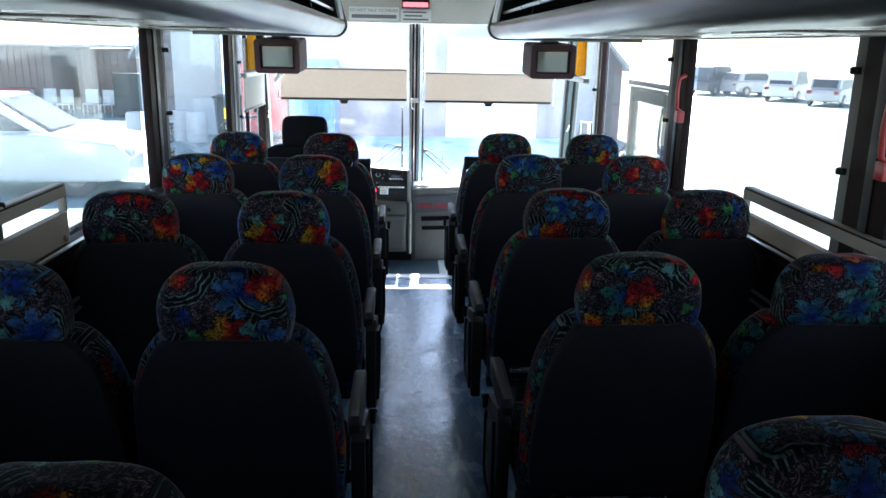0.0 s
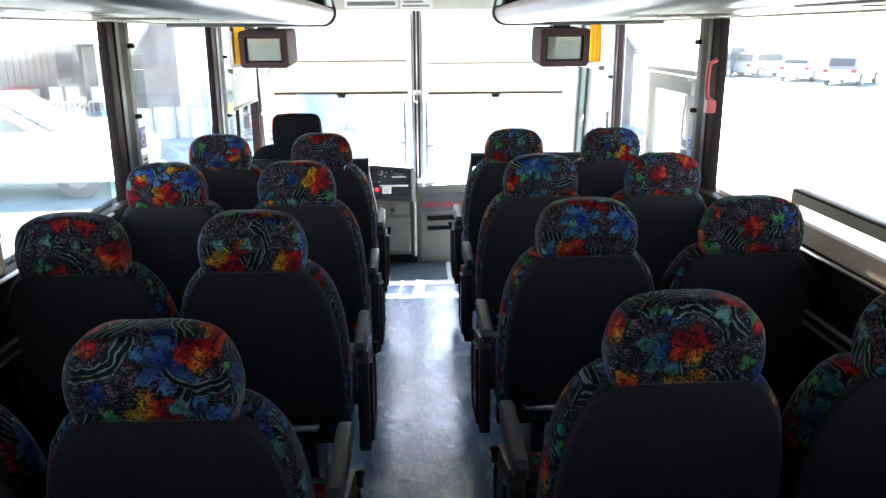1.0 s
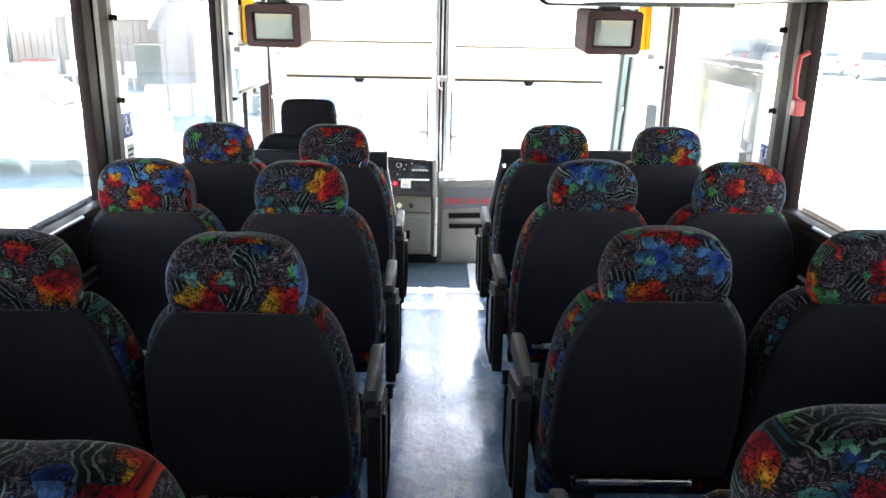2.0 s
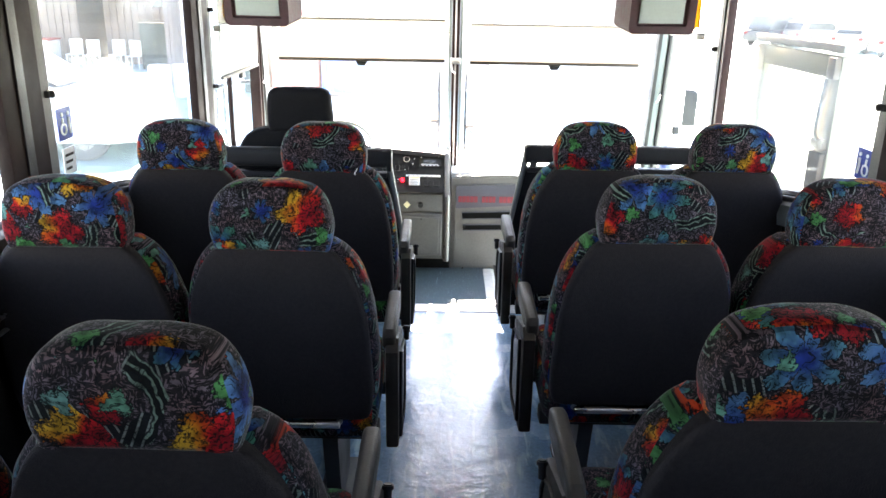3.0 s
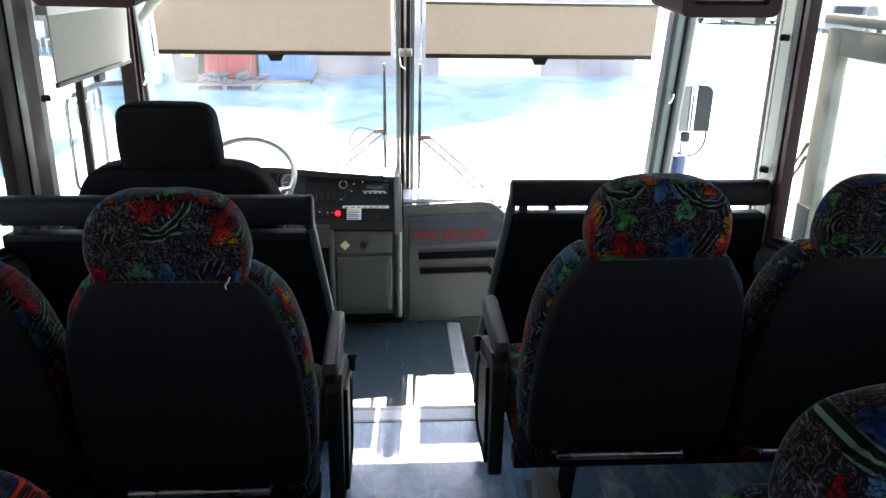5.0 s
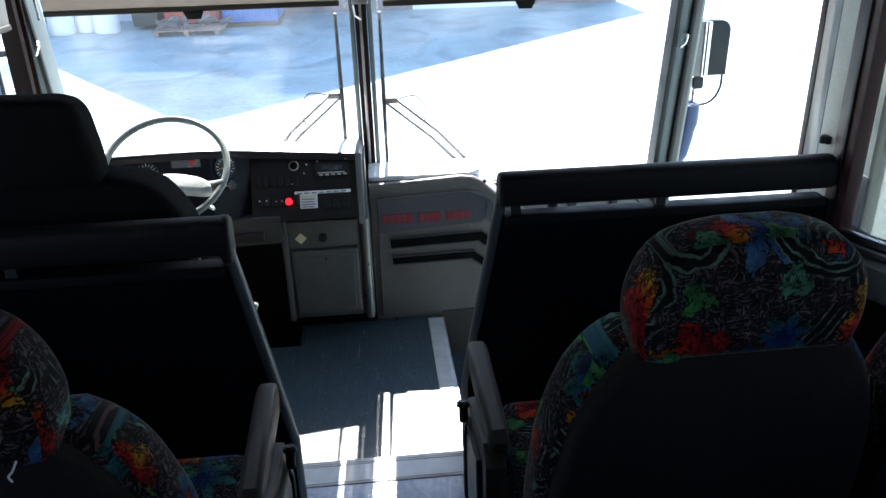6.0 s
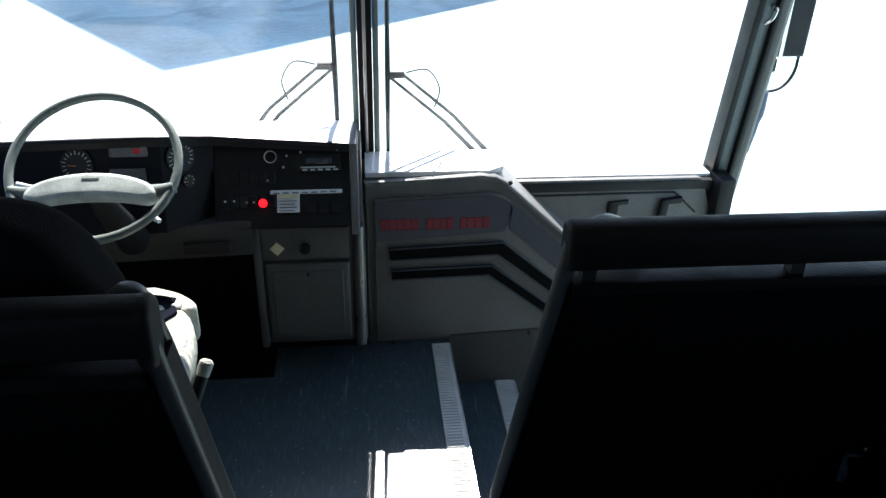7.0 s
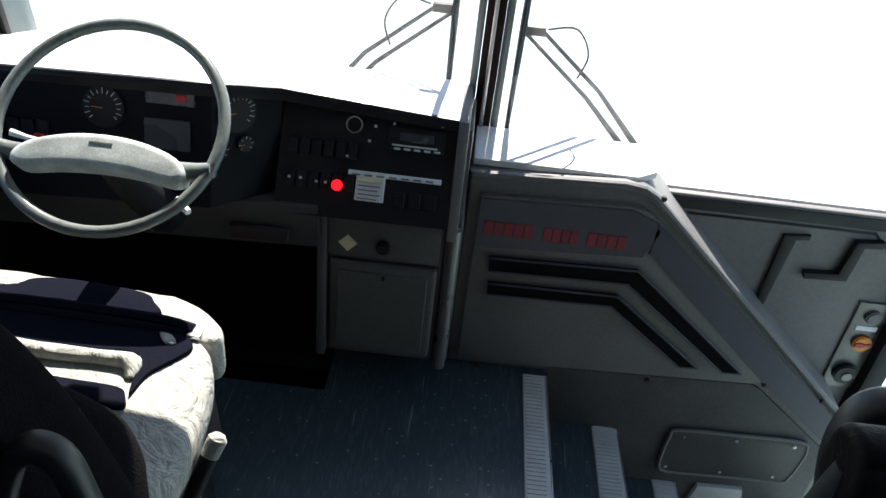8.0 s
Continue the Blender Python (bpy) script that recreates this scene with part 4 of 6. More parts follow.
def double_seat(aisle):
    """Two joined coach seats; aisle is +1 where the gangway lies on their +x side. The headrests' backs stand at y = 0, the floor at z = 0."""
    ds = root("double_seat", "two-place coach seat with tropical print covers and charcoal backs", "coach seat", "passenger seats")
    lean = lambda x, y, z: (x, y + (0.92 - z) * 0.17, z)
    for c in (-0.235, 0.235):
        # front shell with print cover
        half = [(0.215, 0.43), (0.234, 0.48), (0.237, 0.58), (0.233, 0.68), (0.223, 0.755), (0.207, 0.815), (0.187, 0.855), (0.164, 0.885), (0.135, 0.905)]
        half = smooth(half, 3)
        out = [(c - x, z) for x, z in half] + [(c + x, z) for x, z in reversed(half)]
        part("backrest", bent(pillow(out, 0.012, 0.135, 0.045, 0.008, 5, 0.002, c * 9), lean), M_PRINT, ds, "tropical print backrest")
        half = smooth([(0.170, 0.408), (0.205, 0.414), (0.219, 0.44), (0.223, 0.50), (0.222, 0.58), (0.217, 0.67), (0.207, 0.745), (0.191, 0.805), (0.170, 0.850), (0.146, 0.885), (0.118, 0.905)], 3)
        gp = [(c - x, z) for x, z in half] + [(c + x, z) for x, z in reversed(half)]
        part("back_panel", bent(pillow(gp, -0.006, 0.05, 0.016, 0.005, 4, 0.0015, c * 5), lean), M_BACK, ds, "charcoal plush back panel")
        half = smooth([(0.133, 0.893), (0.139, 0.925), (0.141, 0.955), (0.136, 0.988), (0.123, 1.018), (0.102, 1.041), (0.075, 1.053), (0.040, 1.0590), (0.006, 1.060)], 4)
        hr = [(c - x, z) for x, z in half] + [(c + x, z) for x, z in reversed(half)]
        part("headrest", bent(pillow(hr, -0.020, 0.095, 0.040, 0.007, 7, 0.003, c * 7), lambda x, y, z: (x, y + (0.92 - z) * 0.10, z)), M_PRINT, ds, "tropical print headrest")
        cu = round_rect(c - 0.222, c + 0.222, 0.16, 0.60, 0.05, 4)
        part("cushion", bm_prism(cu, "xy", 0.30, 0.435, 0.038, 3), M_PRINT, ds, "tropical print seat cushion")
        bar = 0.397
        part("foot_bar", joined(bm_tube([(c - 0.150, 0.085, bar), (c + 0.135, 0.085, bar)], 0.010, 10),
                                bm_tube([(c - 0.145, 0.085, bar), (c - 0.14, 0.13, bar - 0.02), (c - 0.14, 0.24, bar - 0.07)], 0.008, 8),
                                bm_tube([(c + 0.13, 0.085, bar), (c + 0.125, 0.13, bar - 0.02), (c + 0.125, 0.24, bar - 0.07)], 0.008, 8)), M_STEEL, ds, "bare steel bar")
    part("seat_frame", joined(bm_box(-0.46, 0.46, 0.22, 0.27, 0.27, 0.315, 0.006), bm_box(-0.46, 0.46, 0.48, 0.53, 0.27, 0.315, 0.006)), M_DARKSTEEL, ds)
    a = aisle
    part("pedestal", joined(bm_prism([(0.22, 0.27), (0.53, 0.27), (0.47, 0.02), (0.28, 0.02)], "yz", *sorted((a * 0.30, a * 0.345)), 0.006), bm_box(*sorted((a * 0.27, a * 0.375)), 0.24, 0.52, 0.0, 0.02, 0.004)), M_DARKSTEEL, ds)
    part("wall_bracket", bm_box(*sorted((-a * 0.45, -a * 0.475)), 0.22, 0.53, 0.06, 0.30, 0.004), M_DARKSTEEL, ds)
    # aisle armrest: side box with a moulded rim, pad on top, recline knob
    x0, x1 = sorted((a * 0.472, a * 0.510))
    arm = part("armrest", bm_prism([(0.31, 0.19)] + [(0.52, 0.17), (0.565, 0.20), (0.585, 0.40), (0.56, 0.47), (0.335, 0.53), (0.30, 0.50)], "yz", x0, x1, 0.008, 2), M_ARM, ds, "taupe plastic armrest box")
    p0, p1 = sorted((a * 0.463, a * 0.501))
    part("pad", bm_prism([(0.32, 0.505), (0.60, 0.505), (0.625, 0.53), (0.62, 0.565), (0.58, 0.575), (0.33, 0.56), (0.315, 0.54)], "yz", p0, p1, 0.012, 3), M_ARM, arm)
    rim = [(a * 0.514, y, z) for y, z in [(0.33, 0.22), (0.50, 0.20), (0.55, 0.23), (0.56, 0.39), (0.53, 0.44), (0.35, 0.48)]]
    part("rim", bm_tube(rim, 0.006, 6, True), M_BLACK, arm)
    part("recess", bm_prism([(0.345, 0.235), (0.50, 0.215), (0.535, 0.24), (0.545, 0.385), (0.52, 0.42), (0.36, 0.46)], "yz", *sorted((a * 0.511, a * 0.5135))), M_BLACK, arm)
    part("recline_knob", joined(bm_disc((a * 0.522, 0.52, 0.46), (0, 0.3, 1), 0.009, 0.035, 10, 0.002), bm_disc((a * 0.522, 0.526, 0.478), (0, 0.3, 1), 0.013, 0.014, 10, 0.003)), M_BLACK, arm)
    i0, i1 = sorted((-a * 0.018, a * 0.018))
    part("centre_armrest", bm_prism([(0.17, 0.49), (0.50, 0.49), (0.52, 0.51), (0.51, 0.54), (0.17, 0.545)], "yz", i0, i1, 0.010, 2), M_BLACK, ds)
    return ds


PITCH = 0.82
left_seat, right_seat = double_seat(1), double_seat(-1)
left_seat.location = (-0.712, 0.912, ZF)
right_seat.location = (0.668, 1.010, ZF)
for k in range(1, 5):
    copy_thing(left_seat, pose(-0.712, 0.912 + PITCH * k, ZF))
    copy_thing(right_seat, pose(0.668, 1.010 + PITCH * k, ZF))

# a thread hangs from a headrest of the foremost row
thing("loose_thread", bm_tube(smooth([(-0.364, 4.168, 1.098), (-0.366, 4.160, 1.092), (-0.371, 4.160, 1.086), (-0.370, 4.162, 1.078)], 4), 0.0012, 5), M_WHITE, "short white loose thread hanging from a headrest", "thread")

# ---- partitions behind the driver and the stairwell ----


def partition(side, x_aisle, x_wall, y, top, bottom):
    """A bulkhead: padded top rail, a slot, a dark padded panel, edge tubes."""
    pt = root("partition", "black padded bulkhead with a rounded top rail", "partition", "partitions")
    a, b = sorted((x_aisle, x_wall))
    s = 1 if x_wall > x_aisle else -1
    flare = 0.095
    part("top_rail", bm_prism(round_rect(y - 0.035, y + 0.035, top - 0.085, top, 0.03, 5), "yz", a, b, 0.012, 3), M_RAIL, pt, "black padded top rail")
    xa = x_aisle + s * 0.012
    part("panel", bm_prism([(xa, top - 0.115), (x_wall, top - 0.115), (x_wall, bottom), (xa - s * flare, bottom), (xa - s * flare, 0.40)], "xz", y - 0.018, y + 0.018, 0.006), M_PART, pt, "black carpeted panel")
    part("panel_cap", bm_box(a + 0.014, b - 0.014, y - 0.026, y + 0.026, top - 0.128, top - 0.105, 0.006), M_RAIL, pt)
    part("edge_tube", bm_tube([(xa - s * flare, y, bottom), (xa - s * flare, y, 0.40), (xa - s * 0.01, y, top - 0.10), (xa, y, top - 0.04)], 0.015, 10), M_EDGE, pt, "grey edge tube")
    for f in (0.05, 0.48):
        xx = a + (b - a) * f
        part("spacer", bm_box(xx - 0.012, xx + 0.012, y - 0.012, y + 0.012, top - 0.112, top - 0.078), M_DARKSTEEL, pt)
    return pt


left_partition = partition(-1, -0.318, -1.185, 5.08, 0.988, ZF)
hoop = smooth([(-0.424, 5.17, 0.77), (-0.423, 5.20, 0.85), (-0.416, 5.215, 0.888), (-0.403, 5.22, 0.911), (-0.384, 5.22, 0.919), (-0.366, 5.218, 0.905), (-0.350, 5.21, 0.858), (-0.330, 5.205, 0.77), (-0.260, 5.185, 0.40), (-0.247, 5.17, ZF)], 5)
part("grab_hoop", bm_band(hoop, 0.0115, 0.014), M_ARMD, left_partition, "dark flat grab hoop")
part("hoop_lip", bm_tube([(x - 0.007, y - 0.0115, z - 0.004) for x, y, z in hoop[22:40]], 0.003, 6), M_EDGE, left_partition, "worn grey hoop edge")
part("side_web", bm_band([(-0.332, 5.146, 0.84), (-0.318, 5.146, 0.77), (-0.250, 5.136, 0.40), (-0.243, 5.128, ZF)], 0.006, 0.058), M_RAIL, left_partition, "dark vinyl side web")
part("rail_end", bm_prism(round_rect(5.046, 5.114, 0.884, 0.990, 0.030, 5), "yz", -0.335, -0.310, 0.012, 3), M_RAIL, left_partition, "rounded vinyl rail end")
part("hoop_bracket", bm_tube([(-0.330, 5.175, 0.80), (-0.352, 5.165, 0.72), (-0.360, 5.14, 0.66)], 0.010, 8), M_EDGE, left_partition)
right_partition = partition(1, 0.292, 1.135, 5.285, 0.98, ZF)
hoop = smooth([(0.455, 5.30, 0.78), (0.453, 5.36, 0.83), (0.442, 5.385, 0.888), (0.422, 5.39, 0.913), (0.392, 5.395, 0.921), (0.366, 5.395, 0.899), (0.350, 5.37, 0.85), (0.345, 5.30, 0.78)], 5)
part("grab_hoop", bm_band(hoop, 0.0135, 0.020), M_ARMD, right_partition, "dark flat grab hoop")

part("latch", joined(bm_box(0.875, 0.912, 5.240, 5.268, 0.478, 0.492, 0.004), bm_disc((0.920, 5.252, 0.486), (0, -1, 0.3), 0.008, 0.016, 12, 0.003), bm_box(0.882, 0.904, 5.255, 5.268, 0.40, 0.478, 0.003)), M_CHROME, right_partition, "chrome latch")

# ---- front end: windshield, pillars, header ----
def shield_y(z):
    """The windshield leans back a little: its plane by height."""
    return 6.60 - (z - 0.52) * 0.16


SB, ST = 0.50, 1.84
layout.append(CAB)
for i, (xa, xb) in enumerate(((-1.165, -0.055), (0.015, 1.185))):
    ob = structure("windshield_%d" % (i + 1), bent(bm_box(xa, xb, -0.004, 0.004, SB, ST), lambda x, y, z: (x, y + shield_y(z), z)), M_SHIELD, "clear windshield pane")
    ob.visible_shadow = False
mull = structure("trim_mullion", bent(bm_box(-0.042, 0.002, -0.03, 0.02, SB, ST, 0.006), lambda x, y, z: (x, y + shield_y(z), z)), M_FRAME, "dark windshield centre post")
part("strip", bent(bm_box(-0.026, -0.016, -0.036, -0.029, SB, ST, 0.002), lambda x, y, z: (x, y + shield_y(z), z)), M_ALU, mull)
part("clip", joined(bm_box(-0.05, 0.01, shield_y(1.26) - 0.05, shield_y(1.26) - 0.028, 1.24, 1.275, 0.004), bm_tube([(-0.045, shield_y(1.2) - 0.04, 1.235), (-0.04, shield_y(1.2) - 0.05, 1.20), (-0.02, shield_y(1.2) - 0.045, 1.185)], 0.004, 6)), M_STEEL, mull)
for xa, xb in ((-0.062, -0.044), (0.004, 0.022)):
    part("side_strip", bent(bm_box(xa, xb, -0.02, 0.012, SB, ST, 0.003), lambda x, y, z: (x, y + shield_y(z), z)), M_TEAL, mull, "pale painted strip")
leaned = lambda x, y, z: (x, y + shield_y(z), z)
left_pillar = structure("trim_pillar_left", bent(bm_box(XL - 0.05, XL + 0.042, -0.09, 0.03, 0.45, 1.9, 0.01), leaned), M_TEAL, "pale grey-green windshield pillar")
for d in (0.031, -0.015):
    part("seal", bent(bm_box(XL + d, XL + d + 0.016, -0.105, -0.085, 0.45, 1.9, 0.004), leaned), M_BLACK, left_pillar)
part("hook", bm_tube([(XL + 0.05, shield_y(1.15) - 0.10, 1.16), (XL + 0.06, shield_y(1.15) - 0.13, 1.15), (XL + 0.045, shield_y(1.15) - 0.13, 1.12)], 0.006, 6), M_STEEL, left_pillar)
right_pillar = structure("trim_pillar_right", bent(bm_box(1.192, 1.232, -0.046, 0.03, 0.40, 1.9, 0.006), leaned), M_TEAL, "pale grey-green windshield pillar")
part("inner_seal", bent(bm_box(1.170, 1.193, -0.056, 0.02, 0.40, 1.9, 0.006), leaned), M_BLACK, right_pillar, "black rubber seal")
part("door_seal", bent(bm_box(1.231, 1.246, -0.066, 0.02, 0.40, 1.9, 0.006), leaned), M_BLACK, right_pillar, "black rubber seal")
part("outer_strip", bent(bm_box(1.245, 1.268, -0.062, 0.03, 0.40, 1.9, 0.005), leaned), M_STRIP, right_pillar, "worn grey outer strip")
part("bright_lip", bent(bm_box(1.267, 1.278, -0.058, 0.02, 0.40, 1.9, 0.003), leaned), M_POST, right_pillar, "pale worn metal lip")
part("hook", bm_tube(smooth([(1.222, shield_y(1.08) - 0.05, 1.085), (1.215, shield_y(1.08) - 0.085, 1.085), (1.208, shield_y(1.08) - 0.085, 1.055), (1.205, shield_y(1.08) - 0.055, 1.035)], 3), 0.006, 6), M_STEEL, right_pillar, "bent steel hook")
layout.pop()
structure("wall_header", bm_box(XL, XR, 6.33, 6.43, 1.835, ROOF, 0.008), M_HEADER, "pale panel over the windshield")
layout.append(CAB)
structure("wall_front_left", bm_box(XL, -0.05, 6.565, 6.60, -0.42, 0.69), M_BLACK)
structure("wall_front_right", bm_box(-0.05, XR, 6.565, 6.62, -0.9, 0.50), M_PANEL)
# Pale cover strip: the sunlit upper face is painted on.
structure("trim_ledge_right", bm_box(0.44, XR, 6.532, 6.64, 0.503, 0.5165, 0.003), M_DASHTOP, "ledge under the windshield, paled as if sunlit")
structure("trim_cowl", bm_box(XL, XR, 6.50, 6.64, 0.47, 0.505, 0.008), M_BLACK, "black ledge under the windshield")


layout.pop()


def wording(name, text, size, m, material, parent):
    """Raised lettering as a mesh."""
    cu = bpy.data.curves.new(name, 'FONT')
    cu.body, cu.size, cu.extrude, cu.align_x, cu.align_y = text, size, 0.0006, 'CENTER', 'CENTER'
    tmp = new(name + "_curve", cu)
    me = bpy.data.meshes.new_from_object(tmp.evaluated_get(bpy.context.evaluated_depsgraph_get()))
    bpy.data.objects.remove(tmp)
    me.materials.clear()
    me.materials.append(material)
    ob = new(name, me)
    ob.matrix_basis = m
    ob.parent = parent
    return ob


layout.append(Matrix.Translation((0, 0.03, -0.008)))
hs = root("driver_notice", "white notice with dark lettering on the header", "notice sign")
part("plate", bm_box(-0.52, -0.145, 6.294, 6.2995, 1.862, 1.957, 0.001, 1), M_WHITE, hs)
wording("lettering", "DO NOT TALK TO DRIVER", 0.030, pose(-0.333, 6.3225, 1.924, 90), M_INK, hs)
part("line_bar", bm_box(-0.50, -0.165, 6.2915, 6.2935, 1.876, 1.902), M_INK, hs)
h2 = root("capacity_notice", "small white notice plate on the header", "notice sign")
part("plate", bm_box(-0.132, 0.096, 6.294, 6.2995, 1.855, 1.945, 0.001, 1), M_WHITE, h2)
for k, (u, v) in enumerate(((-0.115, 0.06), (-0.105, 0.03), (-0.115, 0.075))):
    z = 1.925 - 0.026 * k
    part("line_bar", bm_box(u, v, 6.2915, 6.2935, z - 0.006, z + 0.006), M_INK, h2)
rs = root("lit_header_sign", "red lit sign box over the windshield", "lit sign")
part("housing", bm_box(-0.125, 0.08, 6.27, 6.2995, 1.953, 2.03, 0.006), M_BLACK, rs)
part("lens", bm_box(-0.115, 0.07, 6.264, 6.271, 1.962, 1.995, 0.002), glow("red sign lens", (0.85, 0.10, 0.12), 0.35), rs, "dim red lens")

layout.pop()

# ---- sun blinds ----


def sun_blind(xa, xb, z0, z1, y, cord=True):
    v = root("sun_blind", "beige cloth windshield blind with a dark pull", "sun blind", "windshield blinds")
    n = 14
    bm = bmesh.new()
    cols = []
    for i in range(n + 1):
        x = xa + (xb - xa) * i / n
        off = 0.004 * math.sin(i * 1.7) + 0.003 * math.sin(i * 0.6)
        cols.append([bm.verts.new((x, y + off * (1 - k / 4) - 0.16 * (z1 - z0) * k / 4, z0 + (z1 - z0) * k / 4)) for k in range(5)])
    for i in range(n):
        for k in range(4):
            bm.faces.new((cols[i][k], cols[i + 1][k], cols[i + 1][k + 1], cols[i][k + 1]))
    ext = bmesh.ops.solidify(bm, geom=bm.faces[:], thickness=0.0025)
    part("cloth", bm, M_BLIND, v, "beige blind cloth")
    part("bottom_rail", bm_box(xa, xb, y - 0.008, y + 0.008, z0 - 0.012, z0 + 0.006, 0.004), M_ARM, v)
    part("top_hem", bm_box(xa, xb, y - 0.044, y - 0.030, z1 - 0.008, z1 + 0.004, 0.003), M_BLIND, v)
    xm = (xa + xb) / 2
    part("pull", bm_prism([(xm - 0.034, z0 - 0.012), (xm + 0.034, z0 - 0.012), (xm + 0.022, z0 - 0.036), (xm - 0.022, z0 - 0.036)], "xz", y - 0.014, y + 0.012, 0.004), M_BLACK, v, "dark plastic pull")
    for x in (xa - 0.018, xb + 0.018):
        part("guide_rod", bm_tube([(x, y, z0 - 0.02), (x, y - 0.03, z1), (x, y + 0.03, 1.70), (x, 6.345, 1.86)], 0.004, 6), M_STEEL, v)
    return v


sun_blind(-1.03, -0.085, 1.275, 1.50, 6.24)
sun_blind(0.058, 1.02, 1.268, 1.48, 6.24)
part_arm = root("blind_bracket", "curved pale bracket arm beside the driver blind", "bracket")
part("arm", bm_tube([(-1.06, 6.2, 1.36), (-1.05, 6.14, 1.41), (-1.0, 6.12, 1.47), (-0.95, 6.13, 1.50)], [0.008, 0.02, 0.022, 0.012], 10), M_PLASTICW, part_arm)
# the driver's side blind
sb = root("side_blind", "pale cloth blind over the driver's side window", "sun blind")
part("cloth", bm_prism([(5.53, 1.235), (6.28, 1.235), (6.34, 1.70), (5.53, 1.70)], "yz", XL + 0.035, XL + 0.04, 0.001, 1), M_BLIND, sb)
part("bottom_rail", bm_box(XL + 0.03, XL + 0.046, 5.53, 6.28, 1.222, 1.24, 0.004), M_ARM, sb)
part("pull", bm_box(XL + 0.028, XL + 0.05, 5.88, 5.95, 1.195, 1.224, 0.005), M_BLACK, sb)
structure("trim_driver_window", joined(bm_box(XL - 0.02, XL + 0.004, 5.82, 5.845, 0.76, HEAD, 0.005), bm_box(XL - 0.03, XL + 0.030, 6.36, 6.378, 0.76, HEAD, 0.004), bm_box(XL - 0.03, XL + 0.022, 6.392, 6.412, 0.76, HEAD, 0.004), bm_box(XL - 0.03, XL + 0.030, 6.426, 6.44, 0.76, HEAD, 0.004)), M_FRAME, "dark bars of the driver's window")
structure("trim_driver_channel", joined(bm_box(XL - 0.03, XL + 0.010, 6.379, 6.391, 0.76, HEAD), bm_box(XL - 0.03, XL + 0.010, 6.413, 6.425, 0.76, HEAD)), M_ALU, "bright window channels")

# yellow curtains tied by the front posts
for x, y in ((XL + 0.055, 5.62), (XR - 0.055, 5.52)):
    bm = bmesh.new()
    n = 24
    a, b = [], []
    for i in range(n + 1):
        yy = y + 0.26 * i / n
        xx = x + 0.014 * math.sin(i * 1.45)
        a.append(bm.verts.new((xx * 1.0, yy, 1.50 + 0.006 * math.sin(i))))
        b.append(bm.verts.new((x + 0.7 * (xx - x), yy, 1.82)))
    for i in range(n):
        bm.faces.new((a[i], a[i + 1], b[i + 1], b[i]))
    bmesh.ops.solidify(bm, geom=bm.faces[:], thickness=0.002)
    thing("curtain", bm, M_YELLOW, "bright yellow pleated curtain beside the front window", "curtain", "curtains")
for name, x in (("trim_curtain_left", XL + 0.05), ("trim_curtain_right", XR - 0.05)):
    structure(name, bm_box(x - 0.02, x + 0.02, 5.46, 6.36, 1.452, 1.482, 0.006), M_HEADER)

# ---- televisions ----


def television(x, y, side):
    tv = root("television", "small boxy monitor in maroon carpet trim hung from the ceiling", "monitor", "monitors")
    tv.location = (x, y, 1.60)
    tv.rotation_euler = (radians(4), 0, radians(9 * side))
    hw, hh = 0.138, 0.10
    fr = [(hw, hh), (-hw, hh), (-hw, -hh), (hw, -hh)]
    bm = bmesh.new()
    o = [bm.verts.new((a, 0, b)) for a, b in round_rect(-hw, hw, -hh, hh, 0.022, 4)]
    i1 = [bm.verts.new((a, 0.002, b)) for a, b in round_rect(-hw + 0.032, hw - 0.032, -hh + 0.030, hh - 0.034, 0.010, 4)]
    i2 = [bm.verts.new((a, 0.02, b)) for a, b in round_rect(-hw + 0.037, hw - 0.037, -hh + 0.035, hh - 0.039, 0.008, 4)]
    k2 = [bm.verts.new((a, 0.20, b)) for a, b in round_rect(-hw * 0.92, hw * 0.92, -hh * 0.92, hh, 0.02, 4)]
    N = len(o)
    for k in range(N):
        j = (k + 1) % N
        bm.faces.new((o[k], o[j], i1[j], i1[k]))
        bm.faces.new((i1[k], i1[j], i2[j], i2[k]))
        bm.faces.new((o[j], o[k], k2[k], k2[j]))
    bm.faces.new(k2)
    bm.faces.new(i2)
    bmesh.ops.recalc_face_normals(bm, faces=bm.faces[:])
    part("housing", bm, M_TV, tv, "maroon speckled trim")
    sc = bmesh.new()
    bmesh.ops.create_grid(sc, x_segments=10, y_segments=8, size=0.5)
    for v in sc.verts:
        u, w = v.co.x * 2, v.co.y * 2
        v.co = Vector((u * (hw - 0.045), 0.011 + 0.0030 * (u * u + w * w), w * (hh - 0.042) - 0.002))
    part("screen", sc, M_SCREEN, tv, "grey bulging picture tube")
    part("hanger", bm_box(-0.05, 0.05, 0.07, 0.13, hh - 0.004, 0.56, 0.006), M_DARKSTEEL, tv)
    return tv


television(-0.862, 5.02, -1)
television(0.775, 4.90, 1)

# ---- dash ----
layout.append(CAB)
dash = root("dashboard", "black coach dashboard with dials, radio and switches", "dashboard")
FK = lambda x: min(1.0, max(0.0, (-0.46 - x) / 0.12))
ZT = lambda x: 0.762 + 0.040 * FK(x) if x < -0.46 else 0.762 - 0.036 * (x + 0.46) / 0.39
YT = lambda x: 6.30 - 0.105 * FK(x) - 0.03 * max(0, (-0.58 - x) / 0.42) + 0.02 * max(0, (x + 0.46) / 0.39)
xs = [-1.19, -1.1, -1.0, -0.9, -0.8, -0.7, -0.6, -0.53, -0.46, -0.36, -0.26, -0.16, -0.07]


